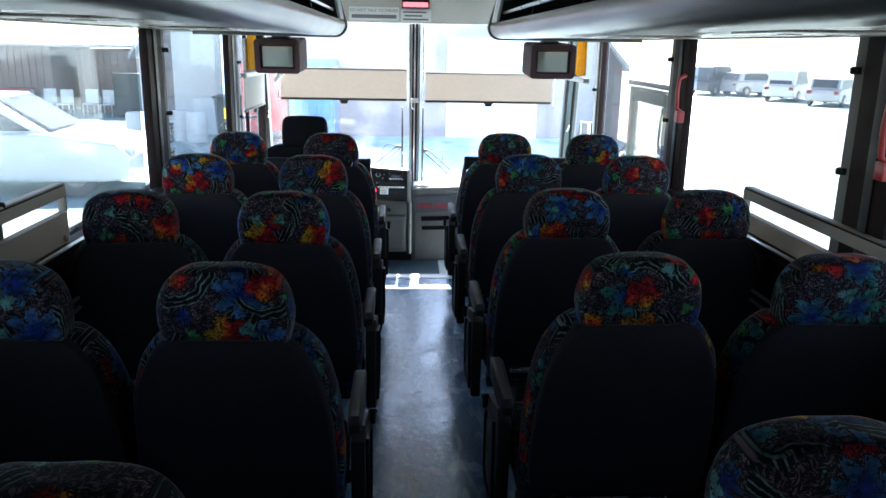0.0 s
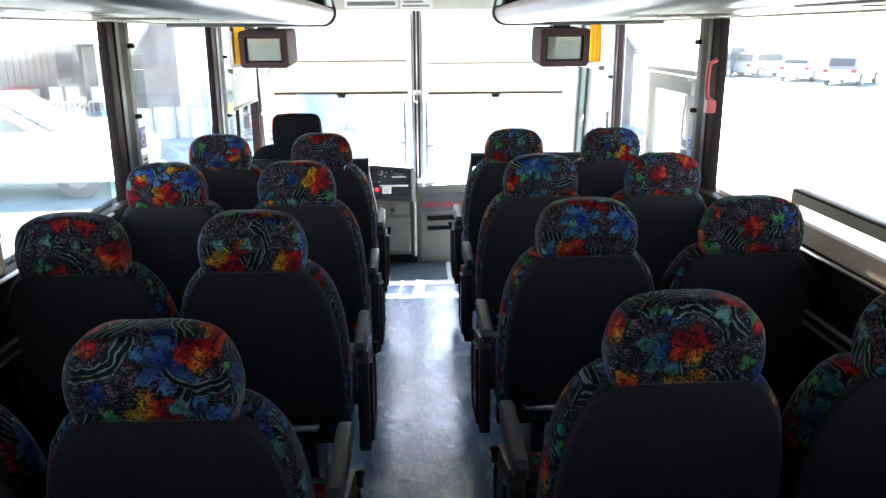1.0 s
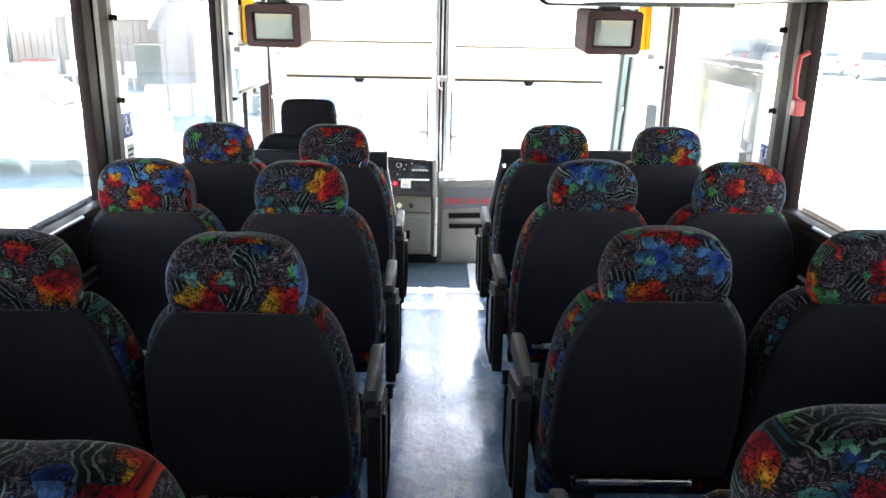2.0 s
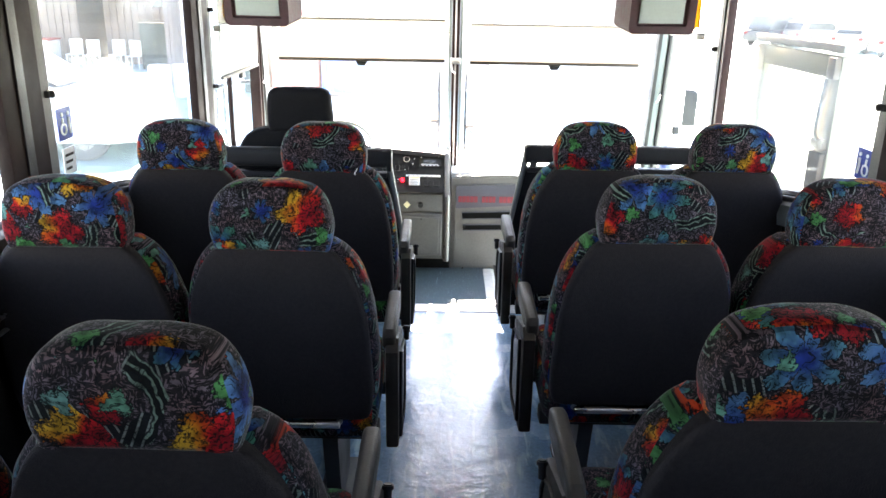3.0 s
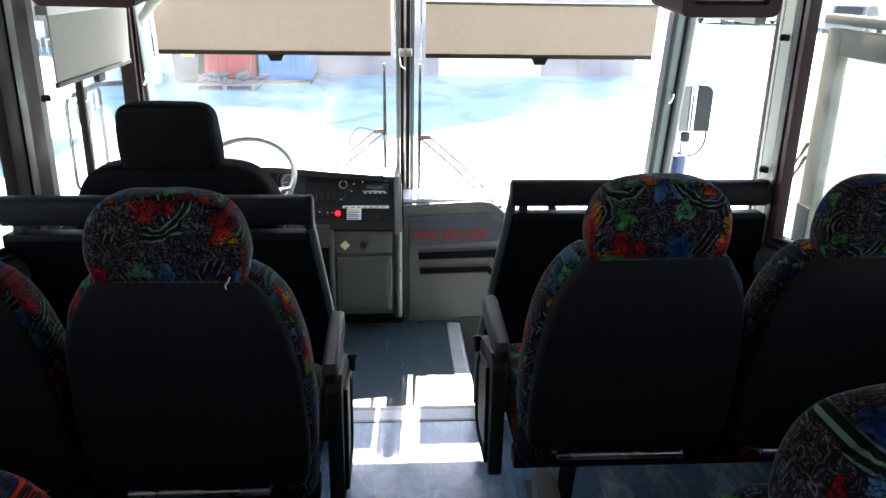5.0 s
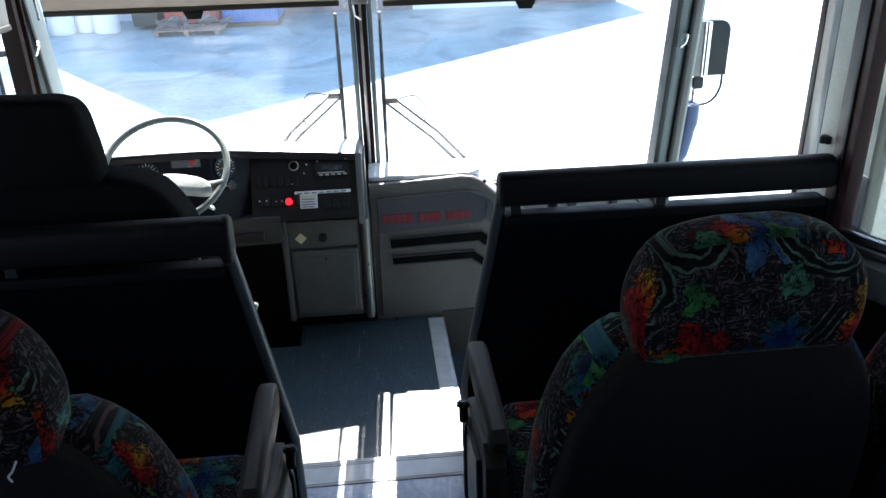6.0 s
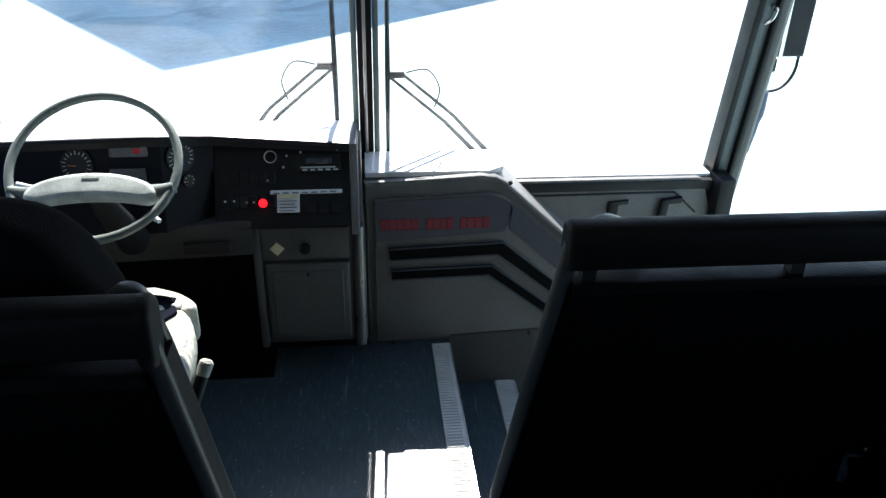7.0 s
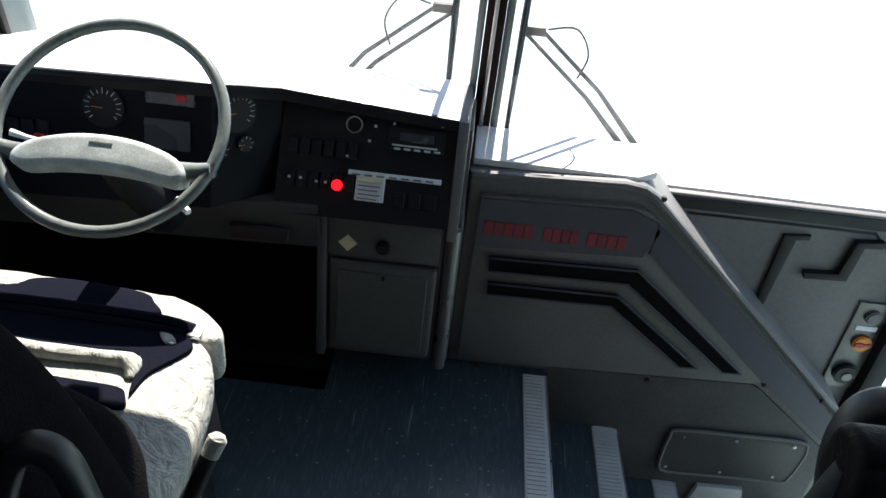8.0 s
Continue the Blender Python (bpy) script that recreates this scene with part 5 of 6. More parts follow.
def loft(profile):
    """A closed section carried along the dash; profile gives its points (y, z) at each x."""
    bm = bmesh.new()
    rows = [[bm.verts.new((x, y, z)) for y, z in profile(x)] for x in xs]
    n = len(rows[0])
    for A, B in zip(rows, rows[1:]):
        for k in range(n):
            bm.faces.new((A[k], A[(k + 1) % n], B[(k + 1) % n], B[k]))
    bm.faces.new(rows[0])
    bm.faces.new(rows[-1])
    bmesh.ops.recalc_face_normals(bm, faces=bm.faces[:])
    return bm


part("top", loft(lambda x: ((YT(x) - 0.008, ZT(x) - 0.004), (YT(x) - 0.008, ZT(x) + 0.006), (YT(x) + 0.05, ZT(x) + 0.008), (6.60, 0.70), (6.60, 0.67), (YT(x) + 0.03, ZT(x) - 0.036))), M_DASHTOP, dash, "grey dash top paled as if sunlit")
part("top_edge", loft(lambda x: ((YT(x) - 0.016, ZT(x) - 0.022), (YT(x) - 0.020, ZT(x) - 0.004), (YT(x) - 0.014, ZT(x) + 0.005), (YT(x) - 0.0085, ZT(x) + 0.0062), (YT(x) - 0.0085, ZT(x) - 0.022))), M_DASH, dash, "thin black dash edge")


def dash_face(name, pts, z0, z1, tilt, material, label=""):
    """A facing that follows a plan line, its foot set forward of its head by tilt."""
    bm = bmesh.new()
    lo = [bm.verts.new((x, y - tilt, z0)) for x, y in pts]
    head = z1 if callable(z1) else lambda x: z1
    hi = [bm.verts.new((x, y, head(x))) for x, y in pts]
    lo2 = [bm.verts.new((x, y - tilt + 0.05, z0)) for x, y in pts]
    hi2 = [bm.verts.new((x, y + 0.05, head(x))) for x, y in pts]
    n = len(pts)
    for i in range(n - 1):
        bm.faces.new((lo[i], lo[i + 1], hi[i + 1], hi[i]))
        bm.faces.new((lo2[i], lo2[i + 1], hi2[i + 1], hi2[i]))
        bm.faces.new((lo[i], lo[i + 1], lo2[i + 1], lo2[i]))
        bm.faces.new((hi[i], hi[i + 1], hi2[i + 1], hi2[i]))
    for k in (0, n - 1):
        bm.faces.new((lo[k], hi[k], hi2[k], lo2[k]))
    bmesh.ops.recalc_face_normals(bm, faces=bm.faces[:])
    return part(name, bm, material, dash, label)


dash_face("switch_panel", [(-0.075, 6.325), (-0.46, 6.315)], 0.525, 0.728, 0.13, M_DASH, "black radio and switch panel")
dash_face("instrument_panel", [(-0.462, 6.305), (-0.50, 6.27), (-0.54, 6.235), (-0.58, 6.20), (-0.8, 6.186), (-1.0, 6.17), (-1.19, 6.165)], 0.545, lambda x: ZT(x) - 0.014, 0.06, M_CLUSTER, "dark blue-grey instrument panel")
part("lower_panel", bm_prism([(-1.19, 6.14), (-0.36, 6.19), (-0.36, 6.26), (-1.19, 6.22)], "xy", 0.44, 0.545, 0.006), M_UNDER, dash)
part("end_trim", bm_prism([(6.185, 0.50), (6.56, 0.50), (6.56, 0.71), (6.33, 0.742), (6.30, 0.732)], "yz", -0.074, -0.05, 0.006), M_PANEL, dash, "grey end trim")
part("red_vent", bm_box(-0.55, -0.42, 6.156, 6.175, 0.465, 0.495, 0.004), M_DARKRED, dash)


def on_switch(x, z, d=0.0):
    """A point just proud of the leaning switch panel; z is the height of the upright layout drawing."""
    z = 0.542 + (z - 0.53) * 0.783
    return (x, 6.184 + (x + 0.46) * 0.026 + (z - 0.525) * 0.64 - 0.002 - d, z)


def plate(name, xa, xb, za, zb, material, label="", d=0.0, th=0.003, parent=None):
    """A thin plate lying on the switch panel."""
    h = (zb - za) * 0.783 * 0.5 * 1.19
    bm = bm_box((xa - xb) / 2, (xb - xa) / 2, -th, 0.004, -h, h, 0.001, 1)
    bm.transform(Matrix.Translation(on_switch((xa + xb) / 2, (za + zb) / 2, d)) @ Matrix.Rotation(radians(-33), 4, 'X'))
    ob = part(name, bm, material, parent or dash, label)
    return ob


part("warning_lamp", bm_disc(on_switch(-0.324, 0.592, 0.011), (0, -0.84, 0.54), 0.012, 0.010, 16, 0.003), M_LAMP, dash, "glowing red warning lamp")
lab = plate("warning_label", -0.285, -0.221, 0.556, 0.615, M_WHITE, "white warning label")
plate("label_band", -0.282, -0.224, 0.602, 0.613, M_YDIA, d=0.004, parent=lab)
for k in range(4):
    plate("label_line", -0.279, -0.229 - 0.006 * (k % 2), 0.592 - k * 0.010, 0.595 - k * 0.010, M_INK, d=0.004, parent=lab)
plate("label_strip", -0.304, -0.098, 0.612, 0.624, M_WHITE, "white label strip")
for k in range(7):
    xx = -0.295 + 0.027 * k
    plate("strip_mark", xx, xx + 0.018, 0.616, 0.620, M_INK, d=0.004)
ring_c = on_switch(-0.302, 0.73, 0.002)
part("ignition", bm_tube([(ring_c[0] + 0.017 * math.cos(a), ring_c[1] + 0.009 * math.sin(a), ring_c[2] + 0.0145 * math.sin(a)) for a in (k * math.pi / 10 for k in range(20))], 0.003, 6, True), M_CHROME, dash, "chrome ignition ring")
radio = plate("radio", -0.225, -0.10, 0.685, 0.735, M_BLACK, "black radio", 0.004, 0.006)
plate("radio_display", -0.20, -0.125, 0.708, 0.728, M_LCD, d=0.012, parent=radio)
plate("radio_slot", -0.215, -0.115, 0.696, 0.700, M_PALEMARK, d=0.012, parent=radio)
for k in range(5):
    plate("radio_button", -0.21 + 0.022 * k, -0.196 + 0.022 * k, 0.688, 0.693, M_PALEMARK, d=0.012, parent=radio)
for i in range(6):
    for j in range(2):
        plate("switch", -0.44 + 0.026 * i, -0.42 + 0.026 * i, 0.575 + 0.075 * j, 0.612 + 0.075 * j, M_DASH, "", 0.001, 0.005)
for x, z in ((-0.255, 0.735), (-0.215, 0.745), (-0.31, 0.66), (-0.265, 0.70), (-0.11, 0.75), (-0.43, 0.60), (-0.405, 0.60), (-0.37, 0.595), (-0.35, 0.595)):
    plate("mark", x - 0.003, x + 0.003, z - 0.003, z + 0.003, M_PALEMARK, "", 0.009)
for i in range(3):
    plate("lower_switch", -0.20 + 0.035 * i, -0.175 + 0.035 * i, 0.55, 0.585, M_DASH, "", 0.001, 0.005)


def on_cluster(x, z, d=0.0):
    """A point just proud of the leaning instrument panel."""
    y = 6.20 + 0.02 * (x + 0.58) / 0.22 * 0.7 if x < -0.58 else 6.20 + 0.105 * (x + 0.58) / 0.118
    return (x, y - 0.06 * (0.79 - z) / 0.245 - 0.002 - d, z)


def cluster_plate(name, xa, xb, za, zb, material, label="", d=0.0):
    """A thin plate lying on the instrument panel."""
    bm = bm_box((xa - xb) / 2, (xb - xa) / 2, -0.003, 0.004, (za - zb) / 2, (zb - za) / 2, 0.001, 1)
    bm.transform(Matrix.Translation(on_cluster((xa + xb) / 2, (za + zb) / 2, d)) @ Matrix.Rotation(radians(-13.8), 4, 'X'))
    return part(name, bm, material, dash, label)


def gauge(x, z, r, marks=11):
    c = Vector(on_cluster(x, z, 0.002))
    slope = Vector(on_cluster(x + 0.02, z)) - Vector(on_cluster(x - 0.02, z))
    u = slope.normalized()
    w = Vector((0, 0.245, 1)).normalized()
    nn = u.cross(w).normalized()
    g = part("gauge", bm_disc(c, nn, r, 0.006, 28, 0.001), M_DASH, dash, "black dial")
    ticks = []
    for k in range(marks):
        a = radians(220 - 260 * k / (marks - 1))
        d = u * math.cos(a) + w * math.sin(a)
        p = c + nn * (0.0045 if nn.y < 0 else -0.0045)
        ticks.append(bm_tube([p + d * r * 0.66, p + d * r * (0.92 if k % 2 else 0.84)], 0.0011, 4))
    part("scale", joined(*ticks), M_PALEMARK, g)
    tip = c + Vector((0, -0.006, 0))
    part("needle", bm_tube([tip, tip + (u * -0.7 + w * 0.05) * r * 0.75], 0.0009, 5), M_ORANGE, g)


gauge(-0.795, 0.736, 0.042, 15)
gauge(-0.537, 0.732, 0.042, 15)
gauge(-0.845, 0.662, 0.022, 7)
gauge(-0.795, 0.660, 0.022, 7)
gauge(-0.565, 0.662, 0.020, 7)
gauge(-0.522, 0.664, 0.018, 7)
cluster_plate("display", -0.716, -0.622, 0.660, 0.722, M_LCD)
cluster_plate("tell_tale_panel", -0.712, -0.612, 0.750, 0.780, M_LCD)
cluster_plate("tell_tale", -0.650, -0.628, 0.760, 0.773, M_DIMLAMP, "dim red tell-tale", 0.004)
for i in range(4):
    for j in range(2):
        cluster_plate("rocker", -1.02 + 0.03 * i, -0.995 + 0.03 * i, 0.63 + 0.04 * j, 0.66 + 0.04 * j, M_BLACK, "", 0.004)
cluster_plate("red_switch", -0.935, -0.915, 0.655, 0.675, M_DIMLAMP, "red switch", 0.006)

# cabinet under the radio
cab = root("dash_cabinet", "grey moulded cabinet under the radio with a small door", "cabinet")
part("body", bm_box(-0.36, -0.075, 6.24, 6.55, 0.095, 0.515, 0.01), M_CAB, cab)
# Shade under the overhanging cabinet is painted onto the plinth.
part("plinth", bm_box(-0.345, -0.035, 6.345, 6.55, 0.0, 0.10, 0.004), M_SHADE, cab, "recessed plinth with its shade painted black")
part("edge", bm_box(-0.368, -0.345, 6.215, 6.25, 0.095, 0.515, 0.008), M_CAB, cab)
part("upper_plate", bm_box(-0.345, -0.083, 6.226, 6.242, 0.40, 0.505, 0.006), M_CAB, cab)
dr = part("cabinet_door", bm_box(-0.338, -0.085, 6.222, 6.242, 0.120, 0.388, 0.012, 3), M_CAB, cab)
part("door_inset", bm_box(-0.318, -0.105, 6.2185, 6.224, 0.142, 0.365, 0.002, 1), M_CAB, dr)
part("lock", bm_disc((-0.21, 6.216, 0.355), (0, -1, 0), 0.0045, 0.008, 12), M_DARKSTEEL, dr)
part("diamond_sticker", bm_prism([(-0.297, 0.417), (-0.275, 0.439), (-0.297, 0.461), (-0.319, 0.439)], "xz", 6.2225, 6.2265), M_YDIA, cab, "yellow diamond sticker")
part("knob", bm_disc((-0.215, 6.218, 0.44), (0, -1, 0), 0.016, 0.02, 14, 0.004), M_BLACK, cab, "black knob")
# upright corner tube between cabinet and front panel
thing("corner_post", joined(bm_tube([(-0.056, 6.240, 0.085), (-0.055, 6.240, 0.50)], 0.0165, 14), bm_box(-0.078, -0.036, 6.255, 6.5, 0.085, 0.50, 0.006), bm_prism([(6.245, 0.50), (6.5, 0.50), (6.5, 0.70), (6.33, 0.70)], "yz", -0.072, -0.040, 0.005)), M_CORNER, "worn metal corner tube beside the dash cabinet", "corner post")

# ---- front panel over the stairwell ----
fp = root("front_panel", "grey moulded front panel with two slanted air slots", "front panel")
outer = [(-0.035, -0.06), (-0.035, 0.583)] + [(0.33, 0.600), (0.375, 0.594), (0.41, 0.575)] + [(1.08, -0.03), (1.11, -0.16), (1.11, -0.80), (0.30, -0.80), (0.262, -0.06)]
part("body", bm_prism(outer, "xz", 6.36, 6.56, 0.012, 3), M_PANEL, fp)
part("rim", bm_tube([(-0.03, 6.36, 0.578), (0.33, 6.36, 0.595), (0.375, 6.36, 0.589), (0.405, 6.36, 0.572), (1.075, 6.36, -0.035)], 0.010, 8), M_PANEL, fp)
# Panel top laid over with a paler piece that imitates sunlight.
part("top_ledge", bm_prism([(-0.03, 6.385), (0.36, 6.385), (0.41, 6.42), (0.41, 6.56), (-0.03, 6.56)], "xy", 0.588, 0.606, 0.004), M_DASHTOP, fp, "top ledge paled as if sunlit")
part("face_plate", bm_prism([(-0.005, 0.012), (-0.005, 0.530), (0.36, 0.546), (0.405, 0.536), (0.87, 0.098), (0.80, 0.050)], "xz", 6.347, 6.362, 0.004), M_PANEL, fp)
part("band", bm_prism([(0.0, 0.388), (0.0, 0.524), (0.358, 0.540), (0.42, 0.516), (0.435, 0.485), (0.41, 0.413)], "xz", 6.3435, 6.348), M_PANELDARK, fp, "dark band with faded red lettering")
part("slant_band", bm_prism([(0.425, 0.515), (0.425, 0.425), (0.83, 0.055), (1.05, -0.125), (1.075, -0.05)], "xz", 6.3435, 6.348), M_PANELDARK, fp)
for xa, xb, n in ((0.013, 0.135, 5), (0.158, 0.245, 4), (0.265, 0.362, 4)):
    for k in range(n):
        w = (xb - xa) / n
        part("letter_bar", bm_box(xa + k * w + 0.0015, xa + (k + 1) * w - 0.0015, 6.3415, 6.3445, 0.428, 0.466, 0.001, 1), M_REDTXT, fp, "faded red lettering")


def slot(p):
    # A proud black plate imitates the shaded opening of the slot.
    a = part("air_slot", bm_prism(p, "xz", 6.3365, 6.347), M_SHADE, fp, "slanted air slot, its dark opening painted on")
    lip = [(x, 6.336, z) for x, z in p]
    part("slot_lip", bm_tube(lip, 0.003, 6, True), M_PANELDARK, a)


slot([(0.042, 0.324), (0.038, 0.364), (0.408, 0.377), (0.754, 0.090), (0.702, 0.087), (0.391, 0.334)])
slot([(0.047, 0.252), (0.044, 0.287), (0.374, 0.294), (0.636, 0.091), (0.585, 0.088), (0.364, 0.260)])
for x, z in ((0.05, 0.0), (0.52, 0.02), (0.83, 0.055), (0.42, 0.58), (1.0, 0.02)):
    part("screw", bm_disc((x, 6.345, z), (0, -1, 0), 0.007, 0.012, 10, 0.002), M_ARM, fp)
part("kick_panel", bm_prism([(0.245, 0.020), (0.80, 0.046), (0.83, 0.030), (1.04, -0.140), (1.09, -0.18), (1.09, -0.78), (0.31, -0.78)], "xz", 6.350, 6.361, 0.003), M_KICK, fp, "scuffed dark kick panel")
cov = smooth([(0.650, -0.145, 0), (0.82, -0.138, 0), (0.995, -0.135, 0), (1.022, -0.16, 0), (1.025, -0.20, 0), (1.012, -0.285, 0), (0.985, -0.305, 0), (0.82, -0.312, 0), (0.66, -0.318, 0), (0.632, -0.295, 0), (0.628, -0.25, 0), (0.632, -0.17, 0)], 3, True)
cov = [(x, z) for x, z, _ in cov]
cv = part("access_cover", bm_prism(cov, "xz", 6.338, 6.358, 0.006), M_KICK, fp, "grey access cover with screws")
part("cover_rim", bm_tube([(x, 6.340, z) for x, z in cov], 0.005, 6, True), M_PANEL, cv)
for x, z in ((0.67, -0.165), (0.82, -0.158), (0.985, -0.155), (0.65, -0.295), (0.81, -0.292), (0.965, -0.285)):
    part("screw", bm_disc((x, 6.336, z), (0, -1, 0), 0.005, 0.006, 10, 0.002), M_STEEL, cv)
part("step_light", bm_prism([(0.765, -0.362), (0.90, -0.356), (0.93, -0.48), (0.74, -0.49)], "xz", 6.335, 6.362, 0.006), M_PALEPOST, fp, "pale step light")

# door-side panel beyond the stairwell
dp = root("door_side_panel", "grey moulded panel with handle recess and switches", "panel")
part("body", bm_prism([(0.42, -0.10), (0.42, 0.512)] + arc(1.105, 0.480, 0.032, 90, 0, 4) + [(1.165, 0.40), (1.165, -0.5), (0.60, -0.5)], "xz", 6.505, 6.528, 0.006, 3), M_PANEL, dp)
part("edge_seal", bm_box(1.166, 1.225, 6.46, 6.56, -0.80, 0.52, 0.012), M_BLACK, dp, "black door edge seal")
part("crease", bm_tube([(0.45, 6.505, 0.458), (1.03, 6.505, 0.462), (1.115, 6.505, 0.385)], 0.004, 6), M_BLACK, dp)
part("handle", bm_prism([(1.055, 0.448), (1.055, 0.428), (1.010, 0.424), (1.002, 0.318), (0.89, 0.312), (0.885, 0.332), (0.972, 0.338), (0.985, 0.440)], "xz", 6.484, 6.506, 0.005), M_BLACK, dp, "black recessed handle")
part("recess_bar", bm_prism([(0.80, 0.432), (0.868, 0.438), (0.868, 0.424), (0.835, 0.420), (0.818, 0.195), (0.795, 0.190)], "xz", 6.494, 6.507, 0.003), M_BLACK, dp)
sw = part("switch_plate", bm_box(1.073, 1.168, 6.496, 6.507, -0.055, 0.252, 0.010), M_CORNER, dp, "worn grey switch plate")
part("knob", bm_disc((1.122, 6.49, 0.209), (0, -1, 0), 0.022, 0.018, 16, 0.004), M_PANEL, sw)
part("label", bm_box(1.092, 1.150, 6.493, 6.497, 0.160, 0.175), M_WHITE, sw)
part("stop_button", bm_disc((1.125, 6.488, 0.118), (0, -1, 0), 0.026, 0.012, 18, 0.003), M_ORANGE, sw, "orange and red stop button")
part("stop_bar", bm_prism([(1.103, 0.112), (1.118, 0.110), (1.135, 0.116), (1.148, 0.114), (1.146, 0.126), (1.132, 0.122), (1.118, 0.126), (1.104, 0.122)], "xz", 6.478, 6.484), M_RED, sw)
part("dial", bm_disc((1.120, 6.488, 0.006), (0, -1, 0), 0.034, 0.02, 18, 0.004), M_BLACK, sw)
part("dial_face", bm_disc((1.124, 6.4765, 0.002), (0, -1, 0), 0.015, 0.004, 14, 0.001), M_CORNER, sw)

layout.pop()

# ---- steering wheel ----
wheel = root("steering_wheel", "worn grey steering wheel with a pale speckled pad", "steering wheel")
wheel.location = (-0.672, 6.0, 0.808)
wheel.rotation_euler = (radians(40), 0, 0)
R = 0.195
part("rim", bm_tube([(R * math.cos(2 * math.pi * k / 48), R * math.sin(2 * math.pi * k / 48), 0) for k in range(48)], 0.0108, 12, True), M_WHEEL, wheel)
pad = [(-0.148, -0.088), (-0.143, -0.066), (-0.115, -0.046), (-0.06, -0.030), (0.0, -0.025), (0.06, -0.030), (0.115, -0.046), (0.143, -0.066), (0.148, -0.088), (0.125, -0.098), (0.07, -0.090), (0.0, -0.086), (-0.07, -0.090), (-0.125, -0.098)]
part("pad", bm_prism(smooth(pad, 3, True)[::-1], "xy", -0.030, 0.018, 0.012, 4), M_HUB, wheel, "pale speckled horn pad")
part("emblem", bm_box(-0.020, 0.020, -0.0450, -0.0420, 0.0175, 0.0190), M_WHEEL, wheel)
for sx in (-1, 1):
    part("spoke", bm_tube([(sx * 0.125, -0.07, -0.012), (sx * 0.165, -0.066, -0.006), (sx * 0.190, -0.062, 0.0)], [0.020, 0.016, 0.014], 10), M_WHEEL, wheel)
part("column", bm_tube([(0, -0.06, -0.025), (0, -0.062, -0.10), (0, -0.05, -0.34)], [0.022, 0.030, 0.045], 14), M_BLACK, wheel)
part("stalk", bm_tube([(-0.05, -0.035, -0.07), (-0.17, -0.02, -0.062), (-0.20, -0.015, -0.058)], [0.004, 0.005, 0.007], 8), M_WHITE, wheel, "pale column stalk")
part("stalk", bm_tube([(0.118, -0.100, -0.062), (0.136, -0.118, -0.056), (0.146, -0.126, -0.052)], [0.005, 0.007, 0.006], 8), M_WHITE, wheel, "pale column stalk")

# ---- driver's seat ----
ds = root("driver_chair", "dark cloth driver's chair with a worn pale cushion cover", "driver chair")
cx, zb = -0.727, -0.046
hl = lambda x, y, z: (x, y + (1.0 - z) * 0.20, z)
half = smooth([(0.28, 0.47), (0.325, 0.56), (0.342, 0.66), (0.336, 0.75), (0.318, 0.86), (0.292, 0.95), (0.250, 1.018), (0.19, 1.047), (0.10, 1.056)], 3)
part("backrest", bent(bm_prism(([(cx - x, z) for x, z in half] + [(cx + x, z) for x, z in reversed(half)])[::-1], "xz", 5.17, 5.312, 0.058, 5), hl), M_DRV, ds)
lum = smooth([(0.292, 0.46), (0.318, 0.54), (0.328, 0.63), (0.318, 0.70), (0.286, 0.752), (0.22, 0.785), (0.12, 0.80), (0.03, 0.803)], 3)
part("lumbar_bolster", pillow([(cx - x, z) for x, z in lum] + [(cx + x, z) for x, z in reversed(lum)], 5.275, 5.455, 0.062, 0.004, 6, 0.004, 5.0), M_DRV, ds, "dark cloth lumbar bolster")
hh = smooth([(0.138, 1.035), (0.144, 1.06), (0.143, 1.12), (0.138, 1.185), (0.130, 1.215), (0.112, 1.231), (0.08, 1.236), (0.02, 1.238)], 3)
part("headrest", bent(pillow([(cx - x, z) for x, z in hh] + [(cx + x, z) for x, z in reversed(hh)], 5.165, 5.275, 0.034, 0.006, 6, 0.002, 3.0), hl), M_DRV, ds, "dark padded headrest")



def puffed(pts, z0, z1, bev, seed):
    """A worn cushion slab whose upper side sags and wrinkles."""
    bm = bm_prism(pts, "xy", z0, z1, bev, 4)
    bmesh.ops.subdivide_edges(bm, edges=[e for e in bm.edges if e.calc_length() > 0.05], cuts=2, use_grid_fill=True)
    for v in bm.verts:
        k = noise.noise(Vector((v.co.x * 26 + seed, v.co.y * 11, v.co.z * 8)))
        v.co.z += 0.006 * k
        v.co.x += 0.002 * k
    return bm


def seam_line(pts, n=4):
    """A soft outline through points given from the seat's middle."""
    return [(cx + x, y) for x, y, _ in smooth([(x, y, 0.0) for x, y in pts], n, True)]


part("cushion", puffed(seam_line([(-0.25, 5.36), (0.0, 5.355), (0.25, 5.36), (0.298, 5.44), (0.315, 5.55), (0.312, 5.64), (0.300, 5.72), (0.270, 5.782), (0.20, 5.80), (0.0, 5.802), (-0.20, 5.80), (-0.27, 5.73)], 3), 0.44, 0.542, 0.048, 1), M_SHEEP, ds, "worn pale cushion cover")
part("front_bolster", puffed(seam_line([(-0.25, 5.79), (0.0, 5.79), (0.20, 5.79), (0.270, 5.79), (0.288, 5.815), (0.265, 5.858), (0.20, 5.896), (0.10, 5.912), (-0.10, 5.922), (-0.24, 5.918)], 3), 0.425, 0.526, 0.045, 7), M_SHEEP, ds, "pale worn front bolster")
